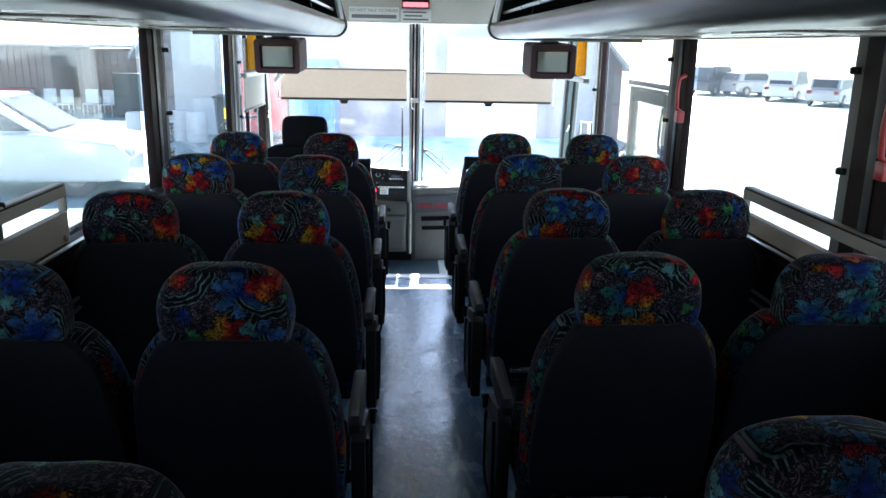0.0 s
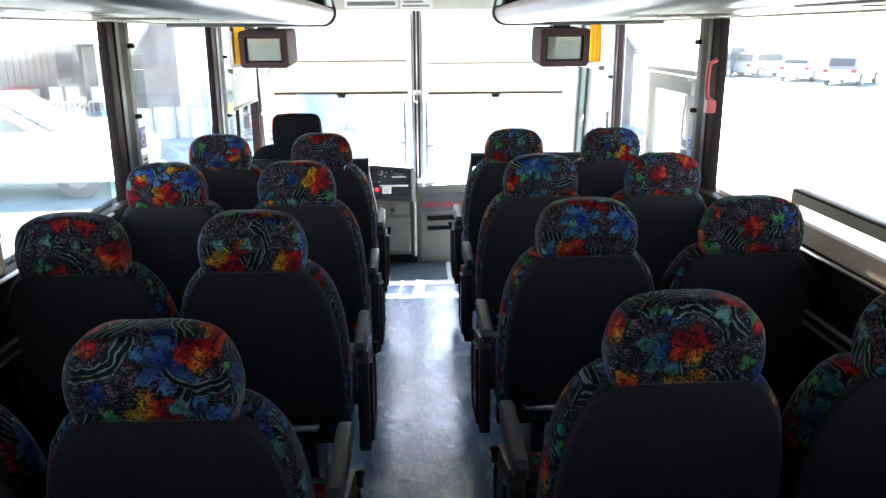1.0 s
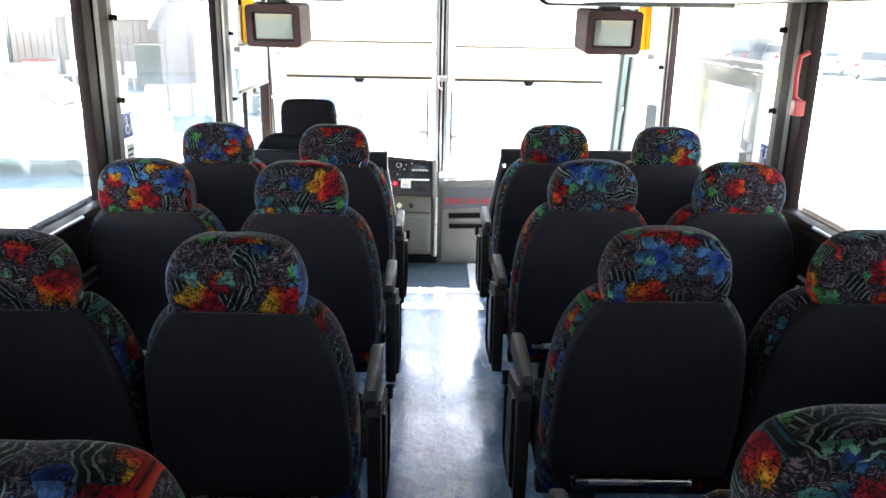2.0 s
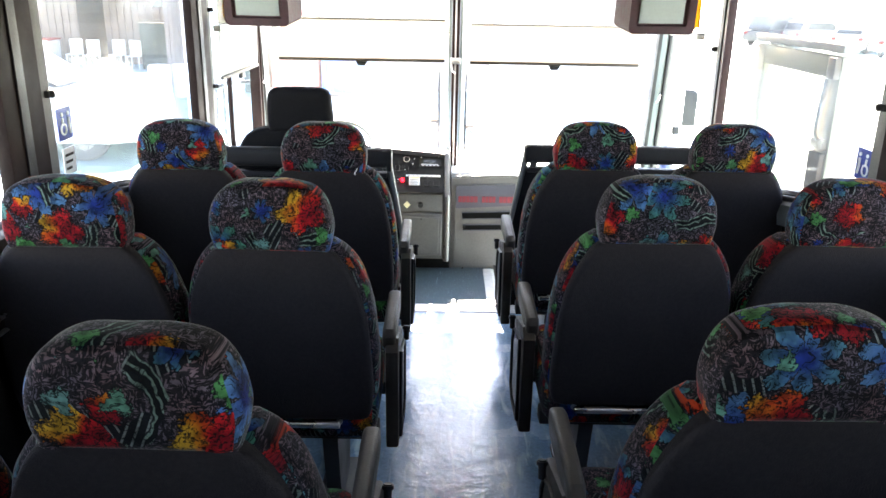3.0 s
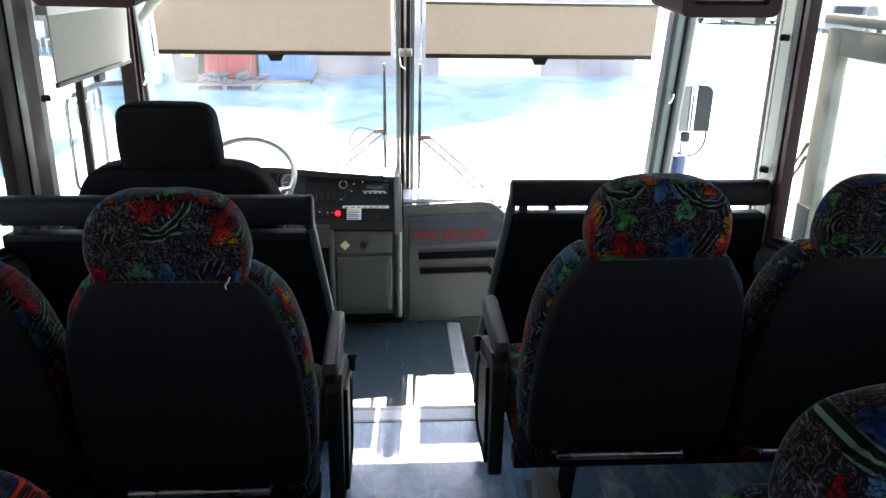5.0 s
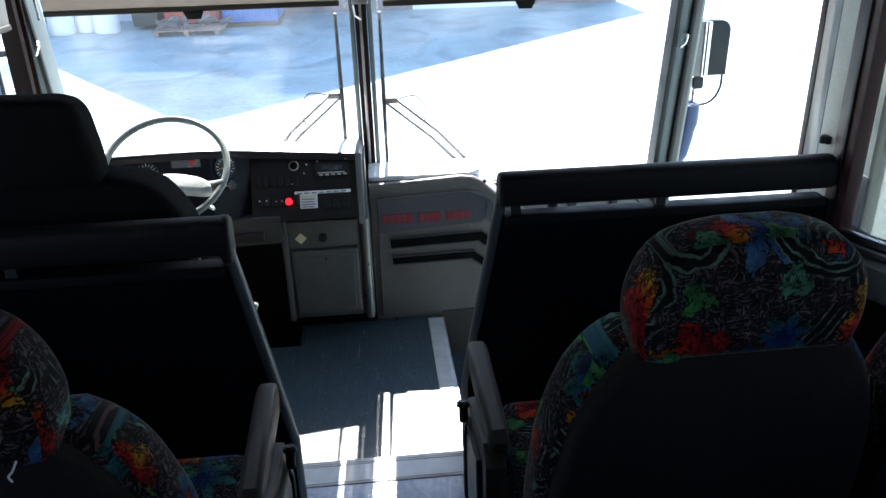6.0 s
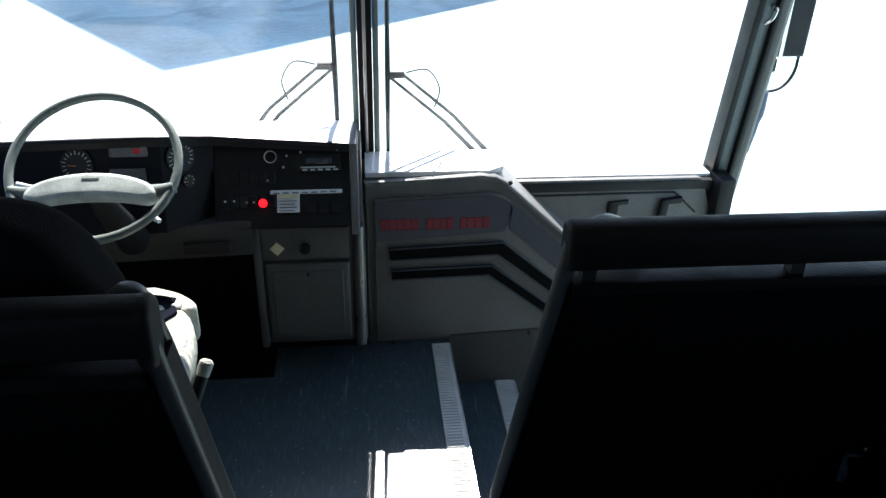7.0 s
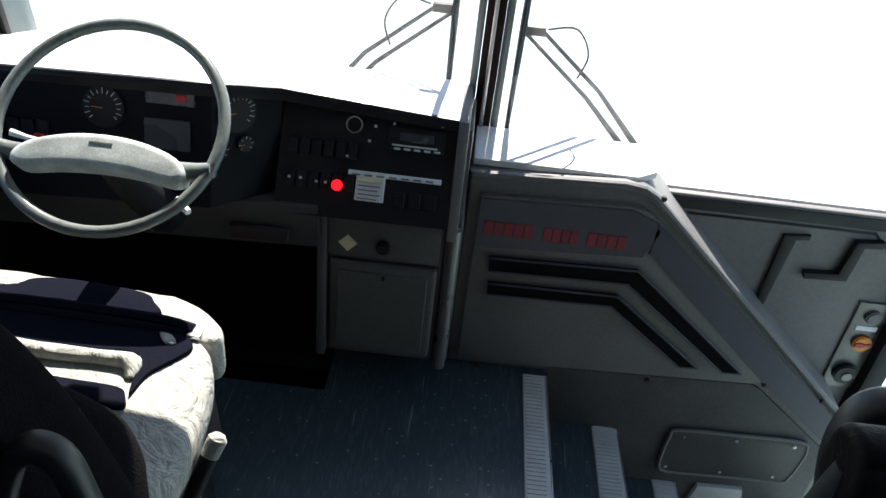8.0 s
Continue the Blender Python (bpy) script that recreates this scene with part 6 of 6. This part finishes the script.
part("cloth_inset", bm_prism(seam_line([(-0.25, 5.735), (0.01, 5.716), (0.108, 5.713), (0.165, 5.719), (0.192, 5.704), (0.197, 5.66), (0.204, 5.628), (0.214, 5.675), (0.240, 5.71), (0.260, 5.742), (0.246, 5.765), (0.18, 5.776), (-0.25, 5.785)]), "xy", 0.50, 0.553, 0.006, 3), M_NAVY, ds, "navy cloth inset")
part("cloth_inset", bm_prism(seam_line([(-0.25, 5.654), (0.04, 5.648), (0.10, 5.645), (0.180, 5.640), (0.200, 5.622), (0.203, 5.600), (0.156, 5.602), (0.106, 5.608), (-0.25, 5.616)]), "xy", 0.50, 0.553, 0.006, 3), M_NAVY, ds, "navy cloth inset")
part("cloth_inset", bm_prism(seam_line([(-0.25, 5.505), (0.17, 5.50), (0.195, 5.53), (0.17, 5.562), (-0.25, 5.572)]), "xy", 0.50, 0.553, 0.006, 3), M_NAVY, ds, "navy cloth inset")
part("cloth_inset", bm_prism(seam_line([(-0.22, 5.868), (-0.115, 5.872), (-0.083, 5.896), (-0.037, 5.906), (0.037, 5.904), (0.122, 5.894), (0.150, 5.870), (0.168, 5.840), (0.08, 5.826), (-0.25, 5.826)]), "xy", 0.47, 0.5345, 0.008, 3), M_NAVY, ds, "navy cloth inset")
part("piping", bm_tube(smooth([(cx - 0.25, 5.705, 0.548), (cx - 0.05, 5.700, 0.553), (cx + 0.06, 5.696, 0.553), (cx + 0.15, 5.697, 0.553), (cx + 0.183, 5.692, 0.552), (cx + 0.190, 5.665, 0.546)], 3), [0.013, 0.013, 0.014, 0.015, 0.014, 0.013, 0.014, 0.013, 0.012, 0.013, 0.014, 0.015, 0.016, 0.014, 0.011, 0.008], 10), M_SHEEP, ds, "worn pale piping")
part("tear", bm_prism(seam_line([(0.199, 5.768), (0.222, 5.764), (0.233, 5.747), (0.216, 5.746)], 3), "xy", 0.548, 0.5565, 0.002), M_SHEEP, ds)
for dy, dz, r in ((5.785, 0.548, 0.011), (5.802, 0.552, 0.013), (5.818, 0.540, 0.010)):
    part("belt", bm_tube(smooth([(cx - 0.27, dy + 0.006, dz - 0.01), (cx - 0.05, dy + 0.004, dz), (cx + 0.12, dy, dz), (cx + 0.20, dy - 0.004, dz - 0.002), (cx + 0.245, dy * 0.4 + 5.790 * 0.6, dz - 0.010)], 3), r, 8), M_NAVY, ds, "dark folded seat belt")
part("buckle", bm_box(cx + 0.238, cx + 0.262, 5.776, 5.802, 0.532, 0.548, 0.004), M_STEEL, ds)
part("seat_base", bm_prism([(cx - 0.22, 5.36), (cx + 0.225, 5.36), (cx + 0.23, 5.85), (cx - 0.22, 5.85)], "xy", zb, 0.45, 0.02, 2), M_BLACK, ds)
lv = part("lever", bm_tube([(cx + 0.268, 5.475, 0.28), (cx + 0.300, 5.535, 0.385), (cx + 0.336, 5.588, 0.487)], [0.012, 0.012, 0.014], 10), M_BLACK, ds, "black seat lever")
part("lever_grip", bm_tube([(cx + 0.335, 5.586, 0.484), (cx + 0.345, 5.601, 0.508), (cx + 0.347, 5.604, 0.513)], [0.0145, 0.0155, 0.010], 10), M_SHEEP, lv, "pale worn lever grip")
part("adjuster", bm_tube([(cx + 0.292, 5.50, 0.30), (cx + 0.306, 5.56, 0.37), (cx + 0.312, 5.62, 0.40)], 0.006, 8), M_STEEL, ds, "bare steel adjuster rod")
part("side_trim", bm_prism([(5.42, 0.27), (5.82, 0.27), (5.80, 0.40), (5.44, 0.42)], "yz", cx + 0.235, cx + 0.272, 0.008), M_BLACK, ds)

# ---- open entrance door, folded forward of the window outside ----
door = root("door_1", "open grey coach door with a tall glass pane, swung back along the outside", "door")
door["kind"] = "structure"
xo = 1.50
fr = [("stile", 4.835, 4.965, -0.95, 1.43), ("stile", 5.618, 5.712, -0.95, 1.43), ("rail", 4.965, 5.618, 1.34, 1.43), ("rail", 4.965, 5.618, -0.95, -0.70), ("rail", 4.965, 5.618, 0.05, 0.18)]
for nm, ya, yb, za, zb in fr:
    part(nm, bm_box(xo - 0.02, xo + 0.02, ya, yb, za, zb, 0.006), M_DOORFRAME, door)
part("top_lip", bm_box(xo - 0.035, xo + 0.03, 4.81, 5.72, 1.444, 1.478, 0.008), M_CEIL, door)
dg = part("pane", bm_box(xo - 0.003, xo + 0.003, 4.965, 5.618, 0.18, 1.34), M_DOORGLASS, door)
dg.visible_shadow = False
dg = part("pane", bm_box(xo - 0.003, xo + 0.003, 4.965, 5.618, -0.70, 0.05), M_DOORGLASS, door)
dg.visible_shadow = False
for za, zb in ((1.055, 1.095), (0.70, 1.04)):
    part("door_latch", bm_box(xo - 0.042, xo - 0.018, 4.85, 4.955, za, zb, 0.006), M_FENCE, door, "brown door latch")
part("hinge_block", bm_box(xo - 0.045, xo - 0.018, 4.84, 4.90, 1.34, 1.425, 0.006), M_TAN, door)
part("pull_rod", bm_tube([(xo - 0.05, 4.885, 1.34), (xo - 0.055, 4.89, 1.24), (xo - 0.055, 4.90, 1.12), (xo - 0.04, 4.90, 1.09)], 0.007, 8), M_STEEL, door)
part("rod_clip", bm_tube([(xo - 0.055, 4.905, 1.225), (xo - 0.06, 4.875, 1.230), (xo - 0.06, 4.865, 1.20)], 0.006, 6), M_STEEL, door)
for z in (0.98, 0.93):
    part("arm", bm_tube([(xo - 0.03, 5.70, z + 0.03), (XR + 0.12, 5.52, z - 0.10), (XR + 0.05, 5.46, z - 0.13)], 0.007, 8), M_DARKSTEEL, door)
part("kick_plate", bm_box(xo - 0.026, xo - 0.020, 5.62, 5.71, 0.20, 0.78, 0.003), M_LEDGE, door, "dark lower stile cover")

# ---- outside mirrors and wipers ----
layout.append(Matrix.Translation((-0.018, 0, 0)))
mr = root("outside_mirror", "chrome-backed mirror on a bent blue arm by the door pillar", "mirror", "outside mirrors")
shell = [(1.425, 0.815), (1.618, 0.815)] + arc(1.575, 1.012, 0.045, 0, 90, 5) + [(1.445, 1.062)]
part("housing", bm_prism(shell, "xz", 6.93, 7.02, 0.014, 3), M_BLACK, mr, "black housing")
# Grey plate and chrome strips imitate streaked reflections in a chrome back.
part("back_plate", bm_prism(arc(1.472, 6.935, 0.046, 180, 360, 10, 0.020), "xy", 0.818, 1.058, 0.004, 2), M_PANEL, mr, "grey plate for dark chrome reflections")
for xa, xb in ((1.436, 1.441), (1.492, 1.498), (1.506, 1.520)):
    part("chrome_streak", bm_box(xa, xb, 6.908, 6.935, 0.82, 1.056, 0.002), M_CHROME, mr, "chrome strip for a bright reflection")
part("hoop", bm_tube(smooth([(1.612, 6.96, 0.82), (1.610, 6.96, 0.755), (1.585, 6.96, 0.705), (1.54, 6.96, 0.680), (1.46, 6.96, 0.680)], 4), 0.006, 8), M_BLACK, mr)
part("bracket", joined(bm_box(1.425, 1.445, 6.94, 6.97, 0.685, 0.82, 0.004), bm_box(1.475, 1.52, 6.93, 6.96, 0.69, 0.76, 0.006), bm_box(1.46, 1.475, 6.94, 6.96, 0.69, 0.82, 0.003)), M_CHROME, mr, "chrome bracket")
part("clamp", bm_box(1.47, 1.515, 6.925, 6.96, 0.762, 0.81, 0.004), M_BLACK, mr)
part("arm", bm_tube(smooth([(1.462, 6.95, 0.685), (1.458, 6.945, 0.60), (1.435, 6.93, 0.50), (1.37, 6.88, 0.40), (1.12, 6.68, 0.34)], 3), [0.054] * 4 + [0.047] * 4 + [0.034] * 5, 10), M_BLUEM, mr, "blue painted arm")
layout.pop()
ml = root("outside_mirror", "looped mirror frame outside the driver's window", "mirror", "outside mirrors")
for ya, yb in ((6.62, 6.78), (6.86, 7.06)):
    part("loop", bm_tube([(-1.58, y, z) for y, z in round_rect(ya, yb, 0.58, 1.02, 0.05, 4)], 0.008, 6, True), M_BLACK, ml)
part("clamp", bm_box(-1.61, -1.55, 6.80, 6.85, 0.86, 0.98, 0.008), M_BLACK, ml)
part("glass", bm_box(-1.585, -1.578, 6.87, 7.05, 0.60, 1.0, 0.002), M_MIRROR, ml)
part("arm", bm_tube([(-1.58, 6.70, 1.02), (-1.45, 6.66, 1.08), (-1.22, 6.62, 1.10)], 0.012, 8), M_BLACK, ml)


def wiper(xb, side, piv_z):
    """A parked upright blade, its holder, and two arms down to the pivots."""
    w = root("windshield_wiper", "black parked windshield wiper with twin arms", "wiper", "wipers")
    yo = lambda z: shield_y(z) + 0.03
    part("blade", bm_tube([(xb, yo(0.55), 0.55), (xb, yo(0.87), 0.87), (xb, yo(1.2), 1.20)], [0.006, 0.009, 0.006], 8), M_BLACK, w)
    part("holder", joined(bm_box(*sorted((xb - 0.004, xb + side * 0.055)), yo(piv_z), yo(piv_z) + 0.02, piv_z - 0.01, piv_z + 0.012, 0.003)), M_DARKSTEEL, w)
    part("arm", bm_tube([(xb + side * 0.05, yo(piv_z) + 0.012, piv_z), (xb + side * 0.22, yo(0.7) + 0.03, piv_z - 0.15), (xb + side * 0.40, yo(0.5) + 0.03, 0.50)], [0.005, 0.006, 0.010], 8), M_DARKSTEEL, w)
    part("arm", bm_tube([(xb + side * 0.01, yo(piv_z) + 0.012, piv_z - 0.01), (xb + side * 0.19, yo(0.7) + 0.03, piv_z - 0.17), (xb + side * 0.36, yo(0.5) + 0.03, 0.50)], [0.005, 0.006, 0.010], 8), M_DARKSTEEL, w)
    part("hose", bm_tube(smooth([(xb + side * 0.06, yo(piv_z) + 0.015, piv_z + 0.005), (xb + side * 0.13, yo(piv_z) + 0.02, piv_z + 0.012), (xb + side * 0.17, yo(0.8) + 0.02, piv_z - 0.05), (xb + side * 0.155, yo(0.75) + 0.02, piv_z - 0.115)], 5), 0.0028, 6), M_BLACK, w)


layout.append(CAB)
wiper(0.05, 1, 0.85)
wiper(-0.115, -1, 0.88)
layout.pop()

# ---- outside ----
GZ = -1.10
ground = structure("ground", bm_box(-300, 300, -300, 400, GZ - 0.2, GZ), M_CONCRETE, "sunlit concrete yard")
ws = root("workshop", "pale grey gabled metal workshop with ribbed cladding", "building")
WY = 24.6
gable = [(-8.0, GZ), (6.6, GZ), (6.6, GZ + 2.25), (-1.35, GZ + 11.05), (-1.85, GZ + 11.55), (-8.0, GZ + 2.5)]
part("wall", bm_prism(gable, "xz", WY, WY + 0.2), M_WHITEWALL, ws)
part("roof", bm_prism([(6.75, GZ + 2.08), (6.75, GZ + 2.22), (-1.35, GZ + 11.19), (-1.85, GZ + 11.69), (-8.2, GZ + 2.35), (-8.2, GZ + 2.20), (-1.85, GZ + 11.55), (-1.35, GZ + 11.05)], "xz", WY - 0.3, WY + 22), M_ROOFM, ws)
for x0, x1 in ((-7.0, -5.4), (1.2, 4.0)):
    part("bay_door", bm_box(x0, x1, WY - 0.05, WY + 0.02, GZ, GZ + 3.0), M_PLASTICW, ws)
for k in range(21):
    x = -7.9 + k * 0.68
    part("seam", bm_box(x, x + 0.03, WY - 0.02, WY + 0.001, GZ + 0.05, GZ + min(4.5, 2.5 + 0.88 * (6.6 - x), 2.45 + 1.2 * (x + 8.0))), M_WHITEWALL, ws)
for x, z, w in ((0.4, 9.3, 0.5), (-0.9, 10.7, 0.3)):
    part("vent", bm_box(x - w / 2, x + w / 2, WY + 1.0, WY + 1.5, GZ + z - 0.6, GZ + z + 0.7, 0.03), M_ROOFM, ws)


def container(name, x0, x1, y0, y1, h, material, label):
    c = root(name, label, "container")
    part("body", bm_box(x0, x1, y0, y1, GZ + 0.12, GZ + h, 0.02), material, c)
    n = int((x1 - x0) / 0.18)
    for k in range(n):
        x = x0 + (k + 0.3) * (x1 - x0) / n
        part("rib", bm_box(x, x + 0.07, y0 - 0.03, y0 + 0.01, GZ + 0.2, GZ + h - 0.1, 0.008, 1), material, c)
    part("skid", bm_box(x0, x1, y0 + 0.1, y1 - 0.1, GZ, GZ + 0.12), M_DARKC, c)


container("blue_container", -3.3, -2.05, 22.6, 24.4, 2.3, M_BLUEC, "blue ribbed metal container by the workshop wall")
container("red_container", -4.65, -3.4, 22.8, 24.4, 2.2, M_REDC, "faded red ribbed metal container by the workshop wall")
bx = root("storage_bin", "dark waste bin with a yellow plate", "bin")
part("body", bm_prism([(-5.35, GZ + 0.1), (-4.8, GZ + 0.1), (-4.72, GZ + 1.2), (-5.42, GZ + 1.2)], "xz", 22.7, 23.6, 0.03), M_DARKC, bx)
part("lid", bm_box(-5.45, -4.70, 22.65, 23.65, GZ + 1.2, GZ + 1.27, 0.02), M_DARKC, bx)
part("plate", bm_box(-5.15, -4.85, 22.67, 22.70, GZ + 0.65, GZ + 0.95), M_YELLOW, bx)
for x, y in ((-5.9, 22.6), (-6.4, 22.9)):
    dr_ = root("drum", "white plastic drum standing by the workshop", "drum", "drums")
    part("body", bm_disc((x, y, GZ + 0.42), (0, 0, 1), 0.28, 0.84, 20, 0.03), M_PLASTICW, dr_)
    part("hoop", bm_tube([(x + 0.285 * math.cos(k * math.pi / 10), y + 0.285 * math.sin(k * math.pi / 10), GZ + 0.55) for k in range(20)], 0.015, 6, True), M_PLASTICW, dr_)
pal = root("scrap_pallet", "wooden pallet piled with scrap metal", "pallet")
for k in range(5):
    part("board", bm_box(-4.7, -3.2, 21.6 + 0.2 * k, 21.74 + 0.2 * k, GZ + 0.10, GZ + 0.125), M_FENCE, pal)
for k in range(3):
    part("bearer", bm_box(-4.65 + 0.65 * k, -4.55 + 0.65 * k, 21.6, 22.55, GZ, GZ + 0.10), M_FENCE, pal)
random.seed(5)
for k in range(14):
    x, y, r = random.uniform(-4.6, -3.3), random.uniform(21.7, 22.4), random.uniform(0.03, 0.09)
    part("scrap", bm_tube([(x, y, GZ + 0.13 + r), (x + random.uniform(-0.3, 0.3), y + random.uniform(-0.2, 0.2), GZ + 0.14 + r + random.uniform(0, 0.12))], r, 7), M_SCRAP, pal)

# clad wall and clutter on the left
fence = root("clad_shed", "low grey-brown shed clad in upright metal sheets", "shed")
FY = 31.0
part("wall", bm_box(-15.6, -13.3, FY, FY + 4.0, GZ, GZ + 2.45), M_FENCE, fence)
part("wall", bm_box(-12.5, -8.6, FY + 0.4, FY + 4.0, GZ, GZ + 2.35), M_FENCE, fence)
for k in range(9):
    x = -15.6 + k * 0.255
    part("board", bm_box(x + 0.03, x + 0.22, FY - 0.03, FY, GZ + 0.05, GZ + 2.42, 0.006, 1), M_FENCE, fence)
for k in range(15):
    x = -12.5 + k * 0.26
    part("board", bm_box(x + 0.03, x + 0.22, FY + 0.37, FY + 0.4, GZ + 0.05, GZ + 2.32, 0.006, 1), M_FENCE, fence)
part("corner_post", bm_box(-15.75, -15.6, FY - 0.06, FY + 0.1, GZ, GZ + 2.6, 0.01), M_DARKC, fence)
part("roof", bm_box(-15.8, -8.5, FY - 0.2, FY + 4.2, GZ + 2.45, GZ + 2.53), M_ROOFM, fence)
random.seed(9)
for k in range(4):
    x = -13.3 + 0.75 * k
    y = FY - 1.3 - 0.35 * (k % 2)
    ch = root("plastic_chair", "white plastic chair standing before the shed", "chair", "chairs by the shed")
    part("seat", bm_box(x, x + 0.45, y, y + 0.45, GZ + 0.42, GZ + 0.46, 0.01), M_PLASTICW, ch)
    part("backrest", bm_box(x, x + 0.45, y + 0.42, y + 0.46, GZ + 0.46, GZ + 0.95, 0.01), M_PLASTICW, ch)
    for dx in (0.01, 0.41):
        for dy in (0.01, 0.41):
            part("leg", bm_box(x + dx, x + dx + 0.03, y + dy, y + dy + 0.03, GZ, GZ + 0.42), M_PLASTICW, ch)
for k, (x, w, h, paint) in enumerate(((-14.6, 0.8, 0.9, M_PLASTICW), (-10.6, 1.1, 1.5, M_DARKC), (-9.4, 1.2, 1.1, M_FENCE))):
    cr = root("crate", "storage crate beside the shed", "crate", "crates by the shed")
    part("body", bm_box(x, x + w, FY - 1.4, FY - 0.5, GZ, GZ + h, 0.03), paint, cr)
    part("lid", bm_box(x - 0.03, x + w + 0.03, FY - 1.43, FY - 0.47, GZ + h, GZ + h + 0.06, 0.01), M_REDC if k == 0 else M_DARKC, cr)
random.seed(4)
for x, y in ((-6.9, 22.6), (-7.4, 22.2)):
    dr_ = root("drum", "white plastic drum standing by the workshop", "drum", "drums")
    part("body", bm_disc((x, y, GZ + 0.42), (0, 0, 1), 0.28, 0.84, 20, 0.03), M_PLASTICW, dr_)
    part("hoop", bm_tube([(x + 0.285 * math.cos(k * math.pi / 10), y + 0.285 * math.sin(k * math.pi / 10), GZ + 0.55) for k in range(20)], 0.015, 6, True), M_PLASTICW, dr_)


def car(x, y, turn, paint, label, van=False, size=1.0, skirted=False):
    """A parked car: lower body, cabin, glass, wheels and lamps; a skirted one has its wheels well inside the arches."""
    c = root("car", label, "car", "parked cars")
    c.location = (x, y, GZ)
    c.rotation_euler = (0, 0, radians(turn))
    c.scale = (size, size, size)
    low = [(-2.15, 0.30), (-2.2, 0.62), (-2.1, 0.86), (-1.3, 0.93), (1.0, 0.95), (2.0, 0.82), (2.2, 0.60), (2.15, 0.28), (1.75, 0.24), (-1.75, 0.24)]
    part("body", bm_prism(low, "xz", -0.86, 0.86, 0.06, 3), paint, c)
    top = [(-1.95, 0.90), (-1.7, 1.40 + 0.3 * van), (-1.0, 1.47 + 0.3 * van), (0.25, 1.46 + 0.3 * van), (1.05, 0.93)]
    part("cabin", bm_prism(top, "xz", -0.74, 0.74, 0.06, 3), paint, c)
    gl = [(-1.55, 0.98), (-1.48, 1.34 + 0.3 * van), (-0.95, 1.38 + 0.3 * van), (0.18, 1.37 + 0.3 * van), (0.80, 0.98)]
    for s in (-1, 1):
        part("side_glass", bm_prism(gl, "xz", *sorted((s * 0.735, s * 0.748))), M_CARG, c)
    part("front_glass", bm_prism([(0.32, 1.42 + 0.28 * van), (1.03, 0.98), (1.05, 1.0), (0.34, 1.44 + 0.28 * van)], "xz", -0.62, 0.62), M_CARG, c)
    part("rear_glass", bm_prism([(-1.74, 1.36), (-1.93, 0.98), (-1.96, 0.98), (-1.77, 1.37)], "xz", -0.6, 0.6), M_CARG, c)
    for wx in (-1.35, 1.38):
        for wy in (-0.70, 0.70) if skirted else (-0.80, 0.80):
            wh = part("wheel", bm_disc((wx, wy, 0.32), (0, 1, 0), 0.32, 0.20, 24, 0.03), M_TYRE, c)
            part("rim", bm_disc((wx, wy * 1.10, 0.32), (0, 1, 0), 0.19, 0.06, 20, 0.02), M_ALU, wh)
    for s in (-1, 1):
        part("headlight", bm_box(2.05, 2.2, s * 0.62 - 0.14, s * 0.62 + 0.14, 0.60, 0.74, 0.03), M_WHITE, c)
        part("tail_light", bm_box(-2.2, -2.08, s * 0.66 - 0.12, s * 0.66 + 0.12, 0.65, 0.82, 0.03), M_RED, c)


car(-7.65, 15.2, 3, M_CARW, "large white parked four-wheel drive in the full sun", False, 1.2, True)
car(23.0, 42.0, 46, M_CARS, "silver parked sedan far across the yard")
car(22.3, 45.6, 48, M_CARW, "white parked van far across the yard", True)
car(21.9, 49.6, 20, M_CARS, "silver parked car far across the yard")
car(19.9, 50.6, 34, M_CARD, "dark parked van far across the yard", True)
